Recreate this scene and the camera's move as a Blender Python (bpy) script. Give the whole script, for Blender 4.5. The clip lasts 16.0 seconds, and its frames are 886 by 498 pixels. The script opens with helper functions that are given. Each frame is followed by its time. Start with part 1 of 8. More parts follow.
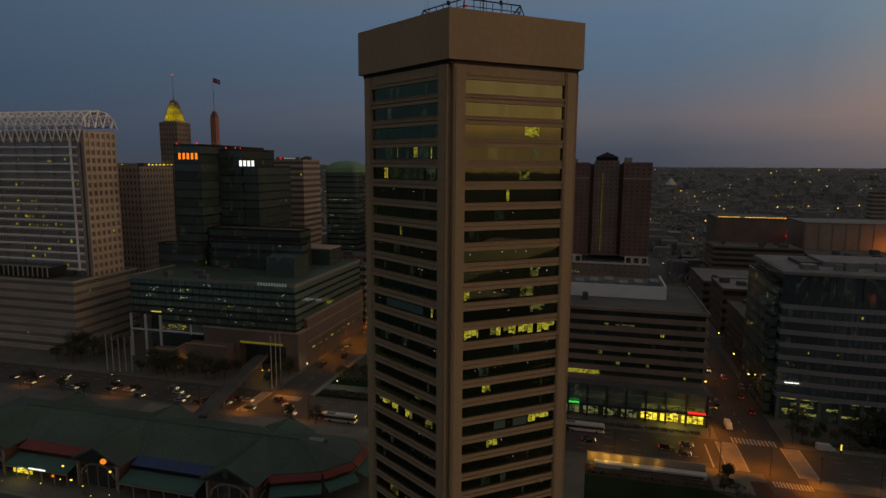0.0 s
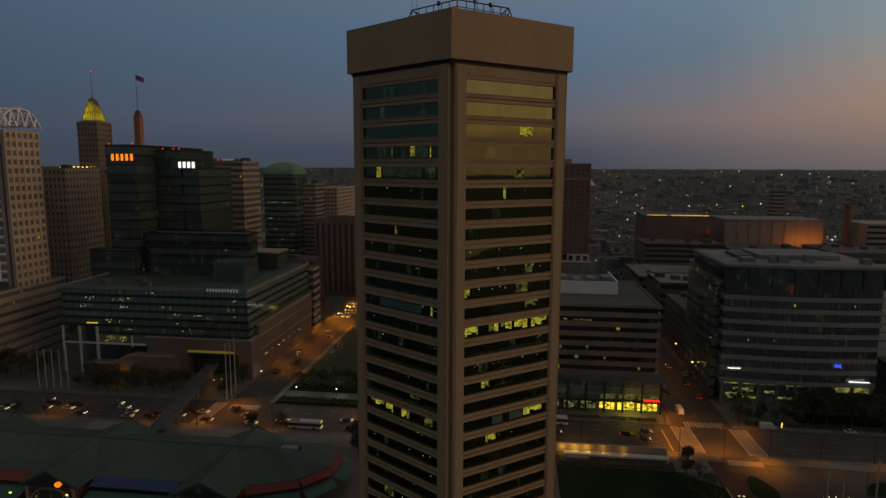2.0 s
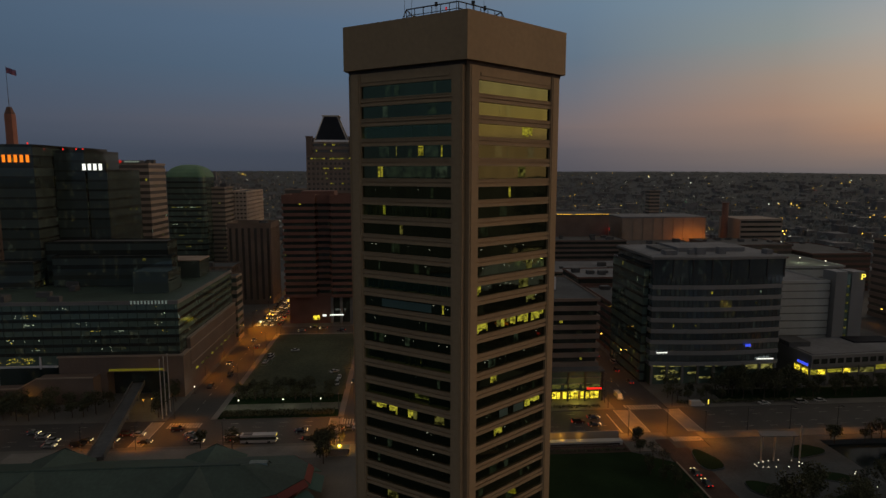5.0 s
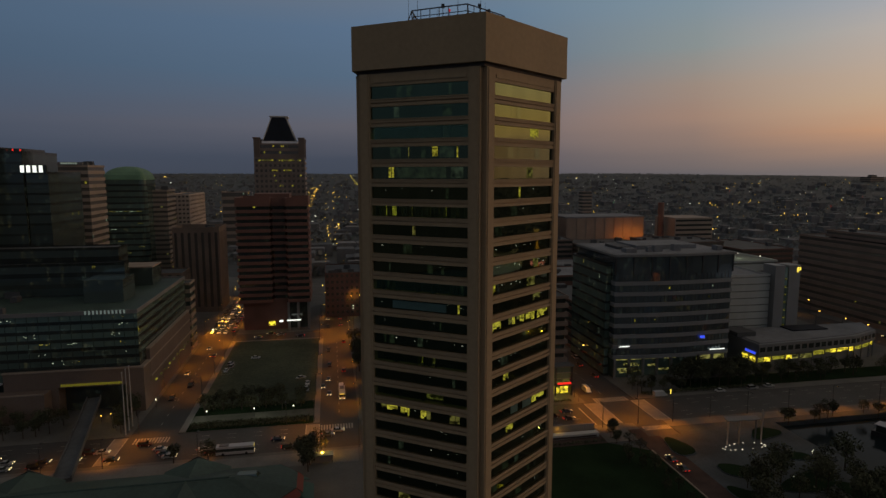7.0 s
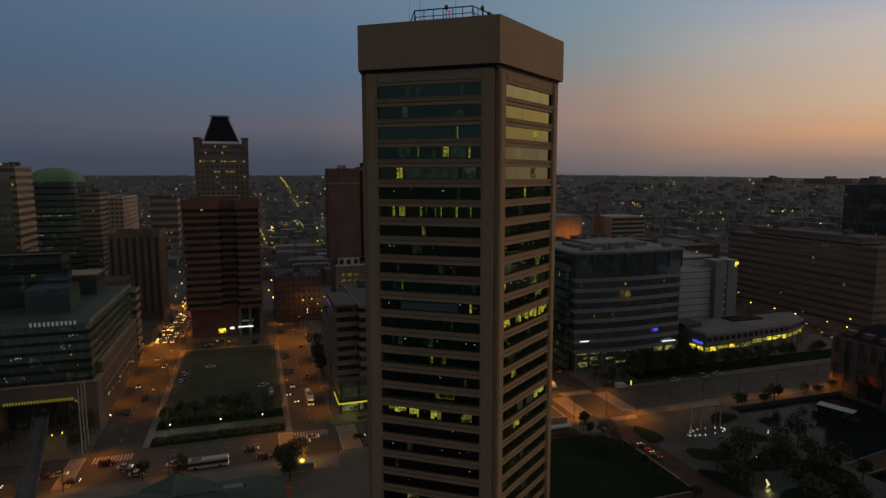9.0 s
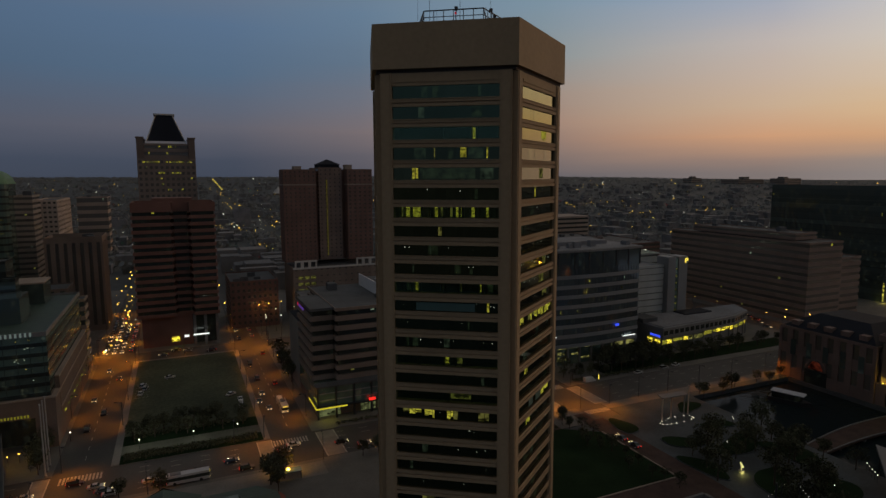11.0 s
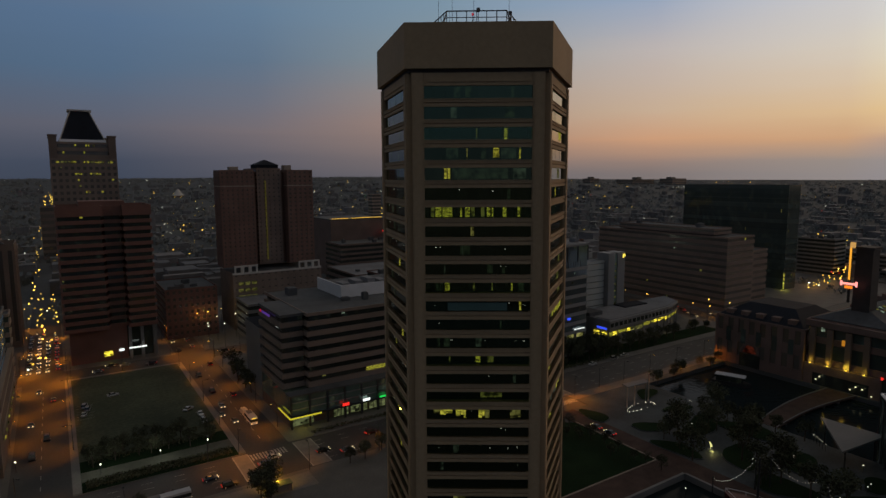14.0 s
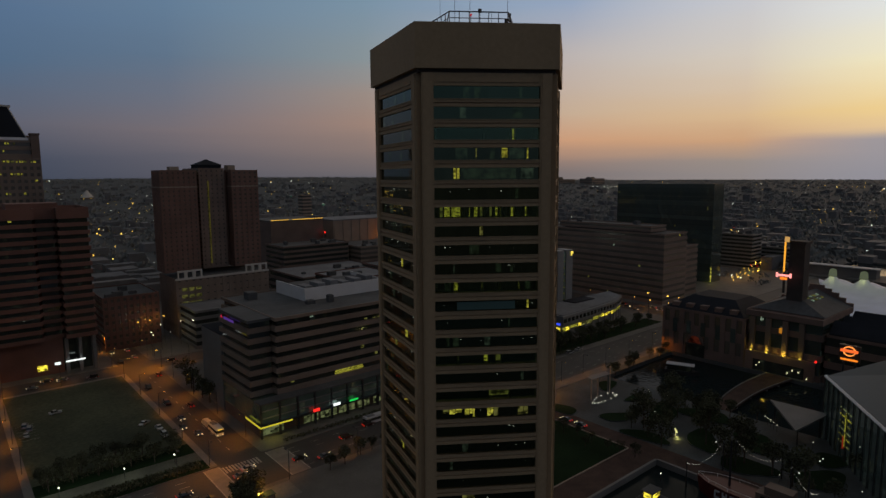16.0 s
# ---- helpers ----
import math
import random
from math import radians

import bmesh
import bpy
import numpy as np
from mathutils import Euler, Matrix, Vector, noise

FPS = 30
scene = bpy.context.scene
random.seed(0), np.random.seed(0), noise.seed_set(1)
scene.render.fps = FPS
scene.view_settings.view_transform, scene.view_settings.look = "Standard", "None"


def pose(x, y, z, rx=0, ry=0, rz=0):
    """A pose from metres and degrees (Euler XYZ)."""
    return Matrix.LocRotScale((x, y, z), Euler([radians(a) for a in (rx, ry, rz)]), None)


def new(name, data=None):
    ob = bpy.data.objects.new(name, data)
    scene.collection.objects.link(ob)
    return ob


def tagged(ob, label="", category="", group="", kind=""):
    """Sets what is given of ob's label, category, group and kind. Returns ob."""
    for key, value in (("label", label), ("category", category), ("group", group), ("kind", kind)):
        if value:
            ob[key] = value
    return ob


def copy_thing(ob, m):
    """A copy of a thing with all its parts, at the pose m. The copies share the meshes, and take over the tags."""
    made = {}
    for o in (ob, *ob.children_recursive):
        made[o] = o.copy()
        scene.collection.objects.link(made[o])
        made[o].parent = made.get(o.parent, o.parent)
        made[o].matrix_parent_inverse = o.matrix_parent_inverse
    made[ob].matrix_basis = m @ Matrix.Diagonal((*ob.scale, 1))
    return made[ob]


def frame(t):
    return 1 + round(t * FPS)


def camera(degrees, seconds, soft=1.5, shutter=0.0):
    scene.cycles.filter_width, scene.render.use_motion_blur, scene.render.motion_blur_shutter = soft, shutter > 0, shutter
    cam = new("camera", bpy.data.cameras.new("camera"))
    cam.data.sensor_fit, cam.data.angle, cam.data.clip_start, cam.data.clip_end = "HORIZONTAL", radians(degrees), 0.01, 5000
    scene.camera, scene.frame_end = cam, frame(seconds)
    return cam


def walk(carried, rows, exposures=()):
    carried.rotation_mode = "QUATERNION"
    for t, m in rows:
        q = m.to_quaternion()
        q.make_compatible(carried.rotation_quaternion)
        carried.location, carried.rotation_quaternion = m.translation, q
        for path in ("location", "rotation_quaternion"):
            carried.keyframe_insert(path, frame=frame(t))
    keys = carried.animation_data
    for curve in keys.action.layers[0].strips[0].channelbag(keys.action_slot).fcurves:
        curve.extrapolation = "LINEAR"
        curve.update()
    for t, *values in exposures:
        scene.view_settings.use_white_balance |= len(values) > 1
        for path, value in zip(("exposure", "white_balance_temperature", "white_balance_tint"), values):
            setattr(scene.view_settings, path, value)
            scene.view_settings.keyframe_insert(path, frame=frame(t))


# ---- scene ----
# camera
cam = camera(73.1, 16.0, soft=1.45)
PATH = [
    (0.0, 26.66, -130.64, 93.97, 14.26, -7.98, -0.38),
    (0.5, 23.37, -131.68, 93.76, 12.71, -7.91, -0.34),
    (1.0, 19.90, -132.62, 93.57, 10.76, -7.84, -0.31),
    (1.5, 16.29, -133.45, 93.39, 8.97, -7.78, -0.28),
    (2.0, 12.55, -134.16, 93.22, 6.93, -7.72, -0.25),
    (2.5, 8.71, -134.75, 93.06, 4.97, -7.66, -0.22),
    (3.0, 4.79, -135.22, 92.91, 3.00, -7.60, -0.19),
    (3.5, 0.81, -135.57, 92.78, 0.94, -7.51, -0.16),
    (4.0, -3.23, -135.79, 92.65, -0.80, -7.47, -0.13),
    (6.5, -23.77, -134.94, 92.17, -8.79, -7.23, 0.00),
    (7.0, -27.88, -134.38, 92.10, -10.58, -7.19, 0.03),
    (7.5, -31.99, -133.68, 92.04, -12.34, -7.15, 0.05),
    (8.0, -36.07, -132.84, 91.98, -14.14, -7.11, 0.07),
    (8.5, -40.14, -131.87, 91.93, -15.89, -7.07, 0.10),
    (9.0, -44.18, -130.77, 91.89, -17.58, -7.06, 0.12),
    (11.5, -63.90, -123.31, 91.76, -25.74, -6.94, 0.22),
    (12.0, -67.73, -121.44, 91.75, -27.48, -6.93, 0.24),
    (12.5, -71.52, -119.45, 91.75, -28.96, -6.93, 0.26),
    (13.0, -75.25, -117.34, 91.75, -30.10, -6.92, 0.28),
    (13.5, -78.94, -115.11, 91.75, -31.52, -6.92, 0.30),
    (14.0, -82.56, -112.78, 91.75, -33.14, -6.92, 0.31),
    (14.5, -86.11, -110.34, 91.76, -35.01, -6.92, 0.33),
    (15.0, -89.59, -107.80, 91.76, -36.85, -6.92, 0.35),
    (15.5, -92.98, -105.16, 91.77, -38.58, -6.93, 0.36),
    (16.0, -96.28, -102.43, 91.78, -40.39, -6.94, 0.38),
]
walk(cam, [(t, pose(x, y, z, 90 + pitch, roll, yaw)) for t, x, y, z, yaw, pitch, roll in PATH],
     exposures=[(0.0, 0.0, 7050, 10), (4.0, 0.0, 7050, 10), (8.0, 0.0, 6700, 10), (12.0, 0.0, 6520, 10), (16.0, 0.0, 6320, 10)])

# ---------------------------------------------------------------- sky and light
SUN_AZ = 84.0  # degrees east of north, where the dawn glow stands


def make_world():
    w = bpy.data.worlds.new("dawn_sky")
    scene.world = w
    w.use_nodes = True
    nt = w.node_tree
    nd, ln = nt.nodes, nt.links
    nd.clear()
    out, bg = nd.new("ShaderNodeOutputWorld"), nd.new("ShaderNodeBackground")
    tc = nd.new("ShaderNodeTexCoord")
    sep = nd.new("ShaderNodeSeparateXYZ")
    ln.new(tc.outputs["Generated"], sep.inputs[0])

    def m(op, a, b=None, c=None):
        n = nd.new("ShaderNodeMath")
        n.operation = op
        for i, v in enumerate((a, b, c)):
            if v is None:
                continue
            if isinstance(v, (int, float)):
                n.inputs[i].default_value = v
            else:
                ln.new(v, n.inputs[i])
        return n.outputs[0]

    def ramp(stops):
        r = nd.new("ShaderNodeValToRGB")
        cr = r.color_ramp
        cr.interpolation = "LINEAR"
        while len(cr.elements) < len(stops):
            cr.elements.new(0.5)
        for e, (p, col) in zip(cr.elements, stops):
            e.position, e.color = p, (*col, 1)
        return r

    def smooth(v, a, b):
        n = nd.new("ShaderNodeMapRange")
        n.interpolation_type = "LINEAR"
        n.inputs["From Min"].default_value, n.inputs["From Max"].default_value = a, b
        ln.new(v, n.inputs["Value"])
        return n.outputs[0]

    def mixc(f, a, b):
        n = nd.new("ShaderNodeMix")
        n.data_type = "RGBA"
        ln.new(f, n.inputs[0]), ln.new(a, n.inputs[6]), ln.new(b, n.inputs[7])
        return n.outputs[2]

    x, y, z = sep.outputs
    hl = m("MAXIMUM", m("SQRT", m("ADD", m("MULTIPLY", x, x), m("MULTIPLY", y, y))), 0.001)
    sx, sy = math.sin(radians(SUN_AZ)), math.cos(radians(SUN_AZ))
    d = m("DIVIDE", m("ADD", m("MULTIPLY", x, sx), m("MULTIPLY", y, sy)), hl)
    # thin dawn cloud, drawn out along the horizon
    mp = nd.new("ShaderNodeMapping")
    mp.inputs["Scale"].default_value = (2.2, 2.2, 26.0)
    ln.new(tc.outputs["Generated"], mp.inputs[0])
    nz = nd.new("ShaderNodeTexNoise")
    nz.inputs["Scale"].default_value, nz.inputs["Detail"].default_value = 1.6, 4.0
    ln.new(mp.outputs[0], nz.inputs["Vector"])
    zz = m("MAXIMUM", m("MULTIPLY", m("ADD", z, m("MULTIPLY", m("SUBTRACT", nz.outputs[0], 0.5), 0.018)), 1.6), 0.0)
    # colour over height at six bearings, from the dark west to the glow in the east
    bearings = [
        (-0.70, [(0.0, (0.048, 0.060, 0.088)), (0.05, (0.046, 0.066, 0.106)), (0.16, (0.046, 0.077, 0.132)), (0.34, (0.058, 0.100, 0.165)), (0.60, (0.104, 0.112, 0.124)), (1.0, (0.145, 0.146, 0.150))]),
        (0.19, [(0.0, (0.052, 0.064, 0.094)), (0.04, (0.058, 0.070, 0.102)), (0.12, (0.118, 0.119, 0.150)), (0.25, (0.089, 0.144, 0.223)), (0.36, (0.098, 0.162, 0.262)), (0.66, (0.215, 0.208, 0.206)), (1.0, (0.145, 0.146, 0.150))]),
        (0.38, [(0.0, (0.088, 0.088, 0.110)), (0.05, (0.114, 0.108, 0.130)), (0.11, (0.180, 0.150, 0.160)), (0.28, (0.117, 0.171, 0.242)), (0.40, (0.127, 0.202, 0.296)), (0.66, (0.230, 0.222, 0.218)), (1.0, (0.145, 0.146, 0.150))]),
        (0.63, [(0.0, (0.132, 0.122, 0.134)), (0.05, (0.208, 0.162, 0.152)), (0.14, (0.335, 0.225, 0.180)), (0.21, (0.320, 0.255, 0.220)), (0.30, (0.242, 0.283, 0.296)), (0.43, (0.195, 0.283, 0.362)), (0.70, (0.360, 0.310, 0.250)), (1.0, (0.145, 0.146, 0.150))]),
        (0.85, [(0.0, (0.205, 0.172, 0.165)), (0.03, (0.290, 0.206, 0.172)), (0.09, (0.600, 0.330, 0.190)), (0.16, (0.570, 0.415, 0.290)), (0.30, (0.505, 0.450, 0.425)), (0.42, (0.305, 0.376, 0.500)), (0.70, (0.520, 0.440, 0.345)), (1.0, (0.145, 0.146, 0.150))]),
        (0.955, [(0.0, (0.280, 0.244, 0.232)), (0.03, (0.310, 0.258, 0.228)), (0.08, (0.600, 0.350, 0.195)), (0.14, (0.690, 0.475, 0.270)), (0.27, (0.660, 0.585, 0.490)), (0.39, (0.578, 0.578, 0.600)), (0.65, (0.650, 0.545, 0.425)), (1.0, (0.145, 0.146, 0.150))]),
        (0.99, [(0.0, (0.290, 0.275, 0.300)), (0.075, (0.350, 0.310, 0.315)), (0.10, (0.760, 0.530, 0.290)), (0.14, (0.855, 0.610, 0.270)), (0.24, (0.871, 0.776, 0.515)), (0.35, (0.753, 0.753, 0.716)), (0.62, (0.650, 0.545, 0.425)), (1.0, (0.145, 0.146, 0.150))]),
    ]
    c2, before = None, 0.0
    for at, stops in bearings:
        r = ramp(stops)
        ln.new(zz, r.inputs[0])
        c2 = r.outputs[0] if c2 is None else mixc(smooth(d, before, at), c2, r.outputs[0])
        before = at
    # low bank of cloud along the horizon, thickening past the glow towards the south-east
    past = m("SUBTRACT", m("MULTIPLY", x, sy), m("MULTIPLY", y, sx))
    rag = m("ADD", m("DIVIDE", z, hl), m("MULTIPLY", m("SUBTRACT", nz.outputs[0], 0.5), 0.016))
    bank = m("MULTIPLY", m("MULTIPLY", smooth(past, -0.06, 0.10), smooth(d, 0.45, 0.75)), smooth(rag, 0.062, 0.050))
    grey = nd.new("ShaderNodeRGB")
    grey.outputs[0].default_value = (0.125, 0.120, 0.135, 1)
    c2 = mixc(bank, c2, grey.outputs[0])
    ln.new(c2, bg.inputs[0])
    bg.inputs[1].default_value = 1.0
    ln.new(bg.outputs[0], out.inputs[0])


make_world()


def dawn_glow_sun():
    """Broad, weak, orange sun lamp added to stand in for the dawn glow."""
    d = bpy.data.lights.new("dawn_glow_sun", "SUN")
    d.energy, d.color, d.angle = 0.36, (1.0, 0.46, 0.12), radians(60)
    ob = new("dawn_glow_sun", d)
    ob.matrix_basis = pose(0, 0, 200, 86, 0, -SUN_AZ - 8 + 180)


dawn_glow_sun()


def lamp(name, x, y, z, watts, col=(1.0, 0.50, 0.12), r=0.25, spot=None, lean=None):
    d = bpy.data.lights.new(name, "SPOT" if spot else "POINT")
    d.energy, d.color, d.shadow_soft_size = watts, col, r
    if spot:
        d.spot_size, d.spot_blend = radians(spot), 1.0
    o = new(name, d)
    o.location = (x, y, z)
    if lean is not None:
        o.matrix_basis = pose(x, y, z, 0, 0, lean) @ Matrix.Rotation(radians(-24), 4, "Y")
    return o


# ---------------------------------------------------------------- mesh helpers
class MB:
    """Collects boxes, prisms and rods as one mesh; M turns and moves what is added."""

    def __init__(self):
        self.v, self.f, self.M = [], [], None

    def add(self, vs, fs):
        b = len(self.v)
        if self.M is not None:
            vs = [tuple(self.M @ Vector(p)) for p in vs]
        self.v += vs
        self.f += [tuple(i + b for i in q) for q in fs]
        return self

    def box(self, x0, x1, y0, y1, z0, z1):
        return self.add([(x0, y0, z0), (x1, y0, z0), (x1, y1, z0), (x0, y1, z0), (x0, y0, z1), (x1, y0, z1), (x1, y1, z1), (x0, y1, z1)],
                        [(0, 3, 2, 1), (4, 5, 6, 7), (0, 1, 5, 4), (1, 2, 6, 5), (2, 3, 7, 6), (3, 0, 4, 7)])

    def prism(self, pts, z0, z1, top=None):
        n = len(pts)
        tp = top or pts
        vs = [(x, y, z0) for x, y in pts] + [(x, y, z1) for x, y in tp]
        return self.add(vs, [tuple(range(n - 1, -1, -1)), tuple(range(n, 2 * n))] + [(i, (i + 1) % n, n + (i + 1) % n, n + i) for i in range(n)])

    def cyl(self, x, y, z0, z1, r, n=10, r1=None):
        r1 = r if r1 is None else r1
        c = [(math.cos(2 * math.pi * i / n), math.sin(2 * math.pi * i / n)) for i in range(n)]
        return self.prism([(x + r * a, y + r * b) for a, b in c], z0, z1, [(x + r1 * a, y + r1 * b) for a, b in c])

    def rod(self, a, b, r, n=5, r1=None):
        a, b = Vector(a), Vector(b)
        w = b - a
        if w.length < 1e-6:
            return self
        u = w.normalized()
        s = u.orthogonal().normalized()
        t = u.cross(s)
        r1 = r if r1 is None else r1
        ring = [(math.cos(2 * math.pi * i / n), math.sin(2 * math.pi * i / n)) for i in range(n)]
        vs = [tuple(a + r * (c * s + d * t)) for c, d in ring] + [tuple(b + r1 * (c * s + d * t)) for c, d in ring]
        return self.add(vs, [tuple(range(n - 1, -1, -1)), tuple(range(n, 2 * n))] + [(i, (i + 1) % n, n + (i + 1) % n, n + i) for i in range(n)])

    def arc(self, x, y, z, rx, rz, w, along="x", n=14, full=False, d=0.25):
        """A bent band of square section: half a ring (or a whole one) standing upright along x or y."""
        m = n if full else n + 1
        vs = []
        for i in range(m):
            a = (2 if full else 1) * math.pi * i / n
            for k, s in ((-1, -d), (1, -d), (1, d), (-1, d)):
                u, h = (rx + k * w) * math.cos(a), (rz + k * w) * math.sin(a)
                vs.append((x + u, y + s, z + h) if along == "x" else (x + s, y + u, z + h))
        fs = []
        for i in range(n):
            p, q = 4 * i, 4 * ((i + 1) % m)
            fs += [(p + k, p + (k + 1) % 4, q + (k + 1) % 4, q + k) for k in range(4)]
        if not full:
            fs += [(0, 1, 2, 3), (4 * n + 3, 4 * n + 2, 4 * n + 1, 4 * n)]
        return self.add(vs, fs)

    def roof_hip(self, x0, x1, y0, y1, z0, z1, inset):
        """A hipped roof with its ridge along x."""
        ym = (y0 + y1) / 2
        return self.add([(x0, y0, z0), (x1, y0, z0), (x1, y1, z0), (x0, y1, z0), (x0 + inset, ym, z1), (x1 - inset, ym, z1)],
                        [(0, 3, 2, 1), (0, 1, 5, 4), (1, 2, 5), (2, 3, 4, 5), (3, 0, 4)])

    def roof_gable_y(self, x0, x1, y0, y1, z0, z1):
        """A gabled roof with its ridge along y."""
        xm = (x0 + x1) / 2
        return self.add([(x0, y0, z0), (x1, y0, z0), (x1, y1, z0), (x0, y1, z0), (xm, y0, z1), (xm, y1, z1)],
                        [(0, 3, 2, 1), (0, 1, 4), (1, 2, 5, 4), (2, 3, 5), (3, 0, 4, 5)])

    def mesh(self, name, o=(0, 0, 0)):
        me = bpy.data.meshes.new(name)
        me.from_pydata([(x - o[0], y - o[1], z - o[2]) for x, y, z in self.v], [], self.f)
        me.update()
        return me


ORG = {}


def thing(name, label, category, at, group="", kind=""):
    o = new(name)
    o.empty_display_size = 0.5
    o.location = at
    ORG[o] = Vector(at)
    return tagged(o, label, category, group, kind)


def part(name, mb, material, parent, label="", kind=""):
    me = mb.mesh(name, ORG[parent])
    me.materials.append(material)
    o = new(name, me)
    o.parent = parent
    ORG[o] = ORG[parent]
    return tagged(o, label, kind=kind)


def solo(name, mb, material, label, category, at=(0, 0, 0), group="", kind="", smooth=False):
    me = mb.mesh(name, at)
    me.materials.append(material)
    if smooth:
        me.shade_smooth()
    o = new(name, me)
    o.location = at
    ORG[o] = Vector(at)
    return tagged(o, label, category, group, kind)


# ---------------------------------------------------------------- materials
def surface(name, col, rough=0.8, metal=0.0, var=0.25, big=0.12, fine=3.0, bump=0.0, col2=None, island=0.0, objvar=0.0, streak=0.0, spec=0.5):
    """A surface with grain and large stains; col2 mottles it, island and objvar vary it from piece to piece."""
    mt = bpy.data.materials.new(name)
    mt.use_nodes = True
    nt = mt.node_tree
    nd, ln = nt.nodes, nt.links
    b = nd["Principled BSDF"]
    b.inputs["Roughness"].default_value, b.inputs["Metallic"].default_value = rough, metal
    b.inputs["Specular IOR Level"].default_value = spec
    geo = nd.new("ShaderNodeNewGeometry")
    n1, n2 = nd.new("ShaderNodeTexNoise"), nd.new("ShaderNodeTexNoise")
    n1.inputs["Scale"].default_value, n1.inputs["Detail"].default_value = big, 5
    n2.inputs["Scale"].default_value, n2.inputs["Detail"].default_value = fine, 3
    src = geo.outputs["Position"]
    if streak:
        mp = nd.new("ShaderNodeMapping")
        mp.inputs["Scale"].default_value = (1, 1, streak)
        ln.new(src, mp.inputs[0])
        src = mp.outputs[0]
    ln.new(src, n1.inputs["Vector"]), ln.new(geo.outputs["Position"], n2.inputs["Vector"])
    mix = nd.new("ShaderNodeMix")
    mix.data_type = "RGBA"
    c2 = col2 or tuple(c * (1 - var) for c in col)
    mix.inputs[6].default_value, mix.inputs[7].default_value = (*col, 1), (*c2, 1)
    mr = nd.new("ShaderNodeMapRange")
    mr.inputs[1].default_value, mr.inputs[2].default_value = 0.34, 0.66
    ln.new(n1.outputs[0], mr.inputs[0]), ln.new(mr.outputs[0], mix.inputs[0])
    last = mix.outputs[2]
    hsv = nd.new("ShaderNodeHueSaturation")
    mv = nd.new("ShaderNodeMapRange")
    mv.inputs[1].default_value, mv.inputs[2].default_value = 0.25, 0.75
    mv.inputs[3].default_value, mv.inputs[4].default_value = 1 - var * 0.5, 1 + var * 0.5
    ln.new(n2.outputs[0], mv.inputs[0])
    val = mv.outputs[0]
    rnd = None
    if island:
        rnd, amt = geo.outputs["Random Per Island"], island
    if objvar:
        oi = nd.new("ShaderNodeObjectInfo")
        rnd, amt = oi.outputs["Random"], objvar
    if rnd is not None:
        mo = nd.new("ShaderNodeMapRange")
        mo.inputs[3].default_value, mo.inputs[4].default_value = 1 - amt, 1 + amt
        ln.new(rnd, mo.inputs[0])
        mm = nd.new("ShaderNodeMath")
        mm.operation = "MULTIPLY"
        ln.new(val, mm.inputs[0]), ln.new(mo.outputs[0], mm.inputs[1])
        val = mm.outputs[0]
    ln.new(val, hsv.inputs["Value"]), ln.new(last, hsv.inputs["Color"])
    ln.new(hsv.outputs[0], b.inputs["Base Color"])
    if bump:
        bp = nd.new("ShaderNodeBump")
        bp.inputs["Strength"].default_value, bp.inputs["Distance"].default_value = bump, 0.05
        ln.new(n2.outputs[0], bp.inputs["Height"]), ln.new(bp.outputs[0], b.inputs["Normal"])
    return mt


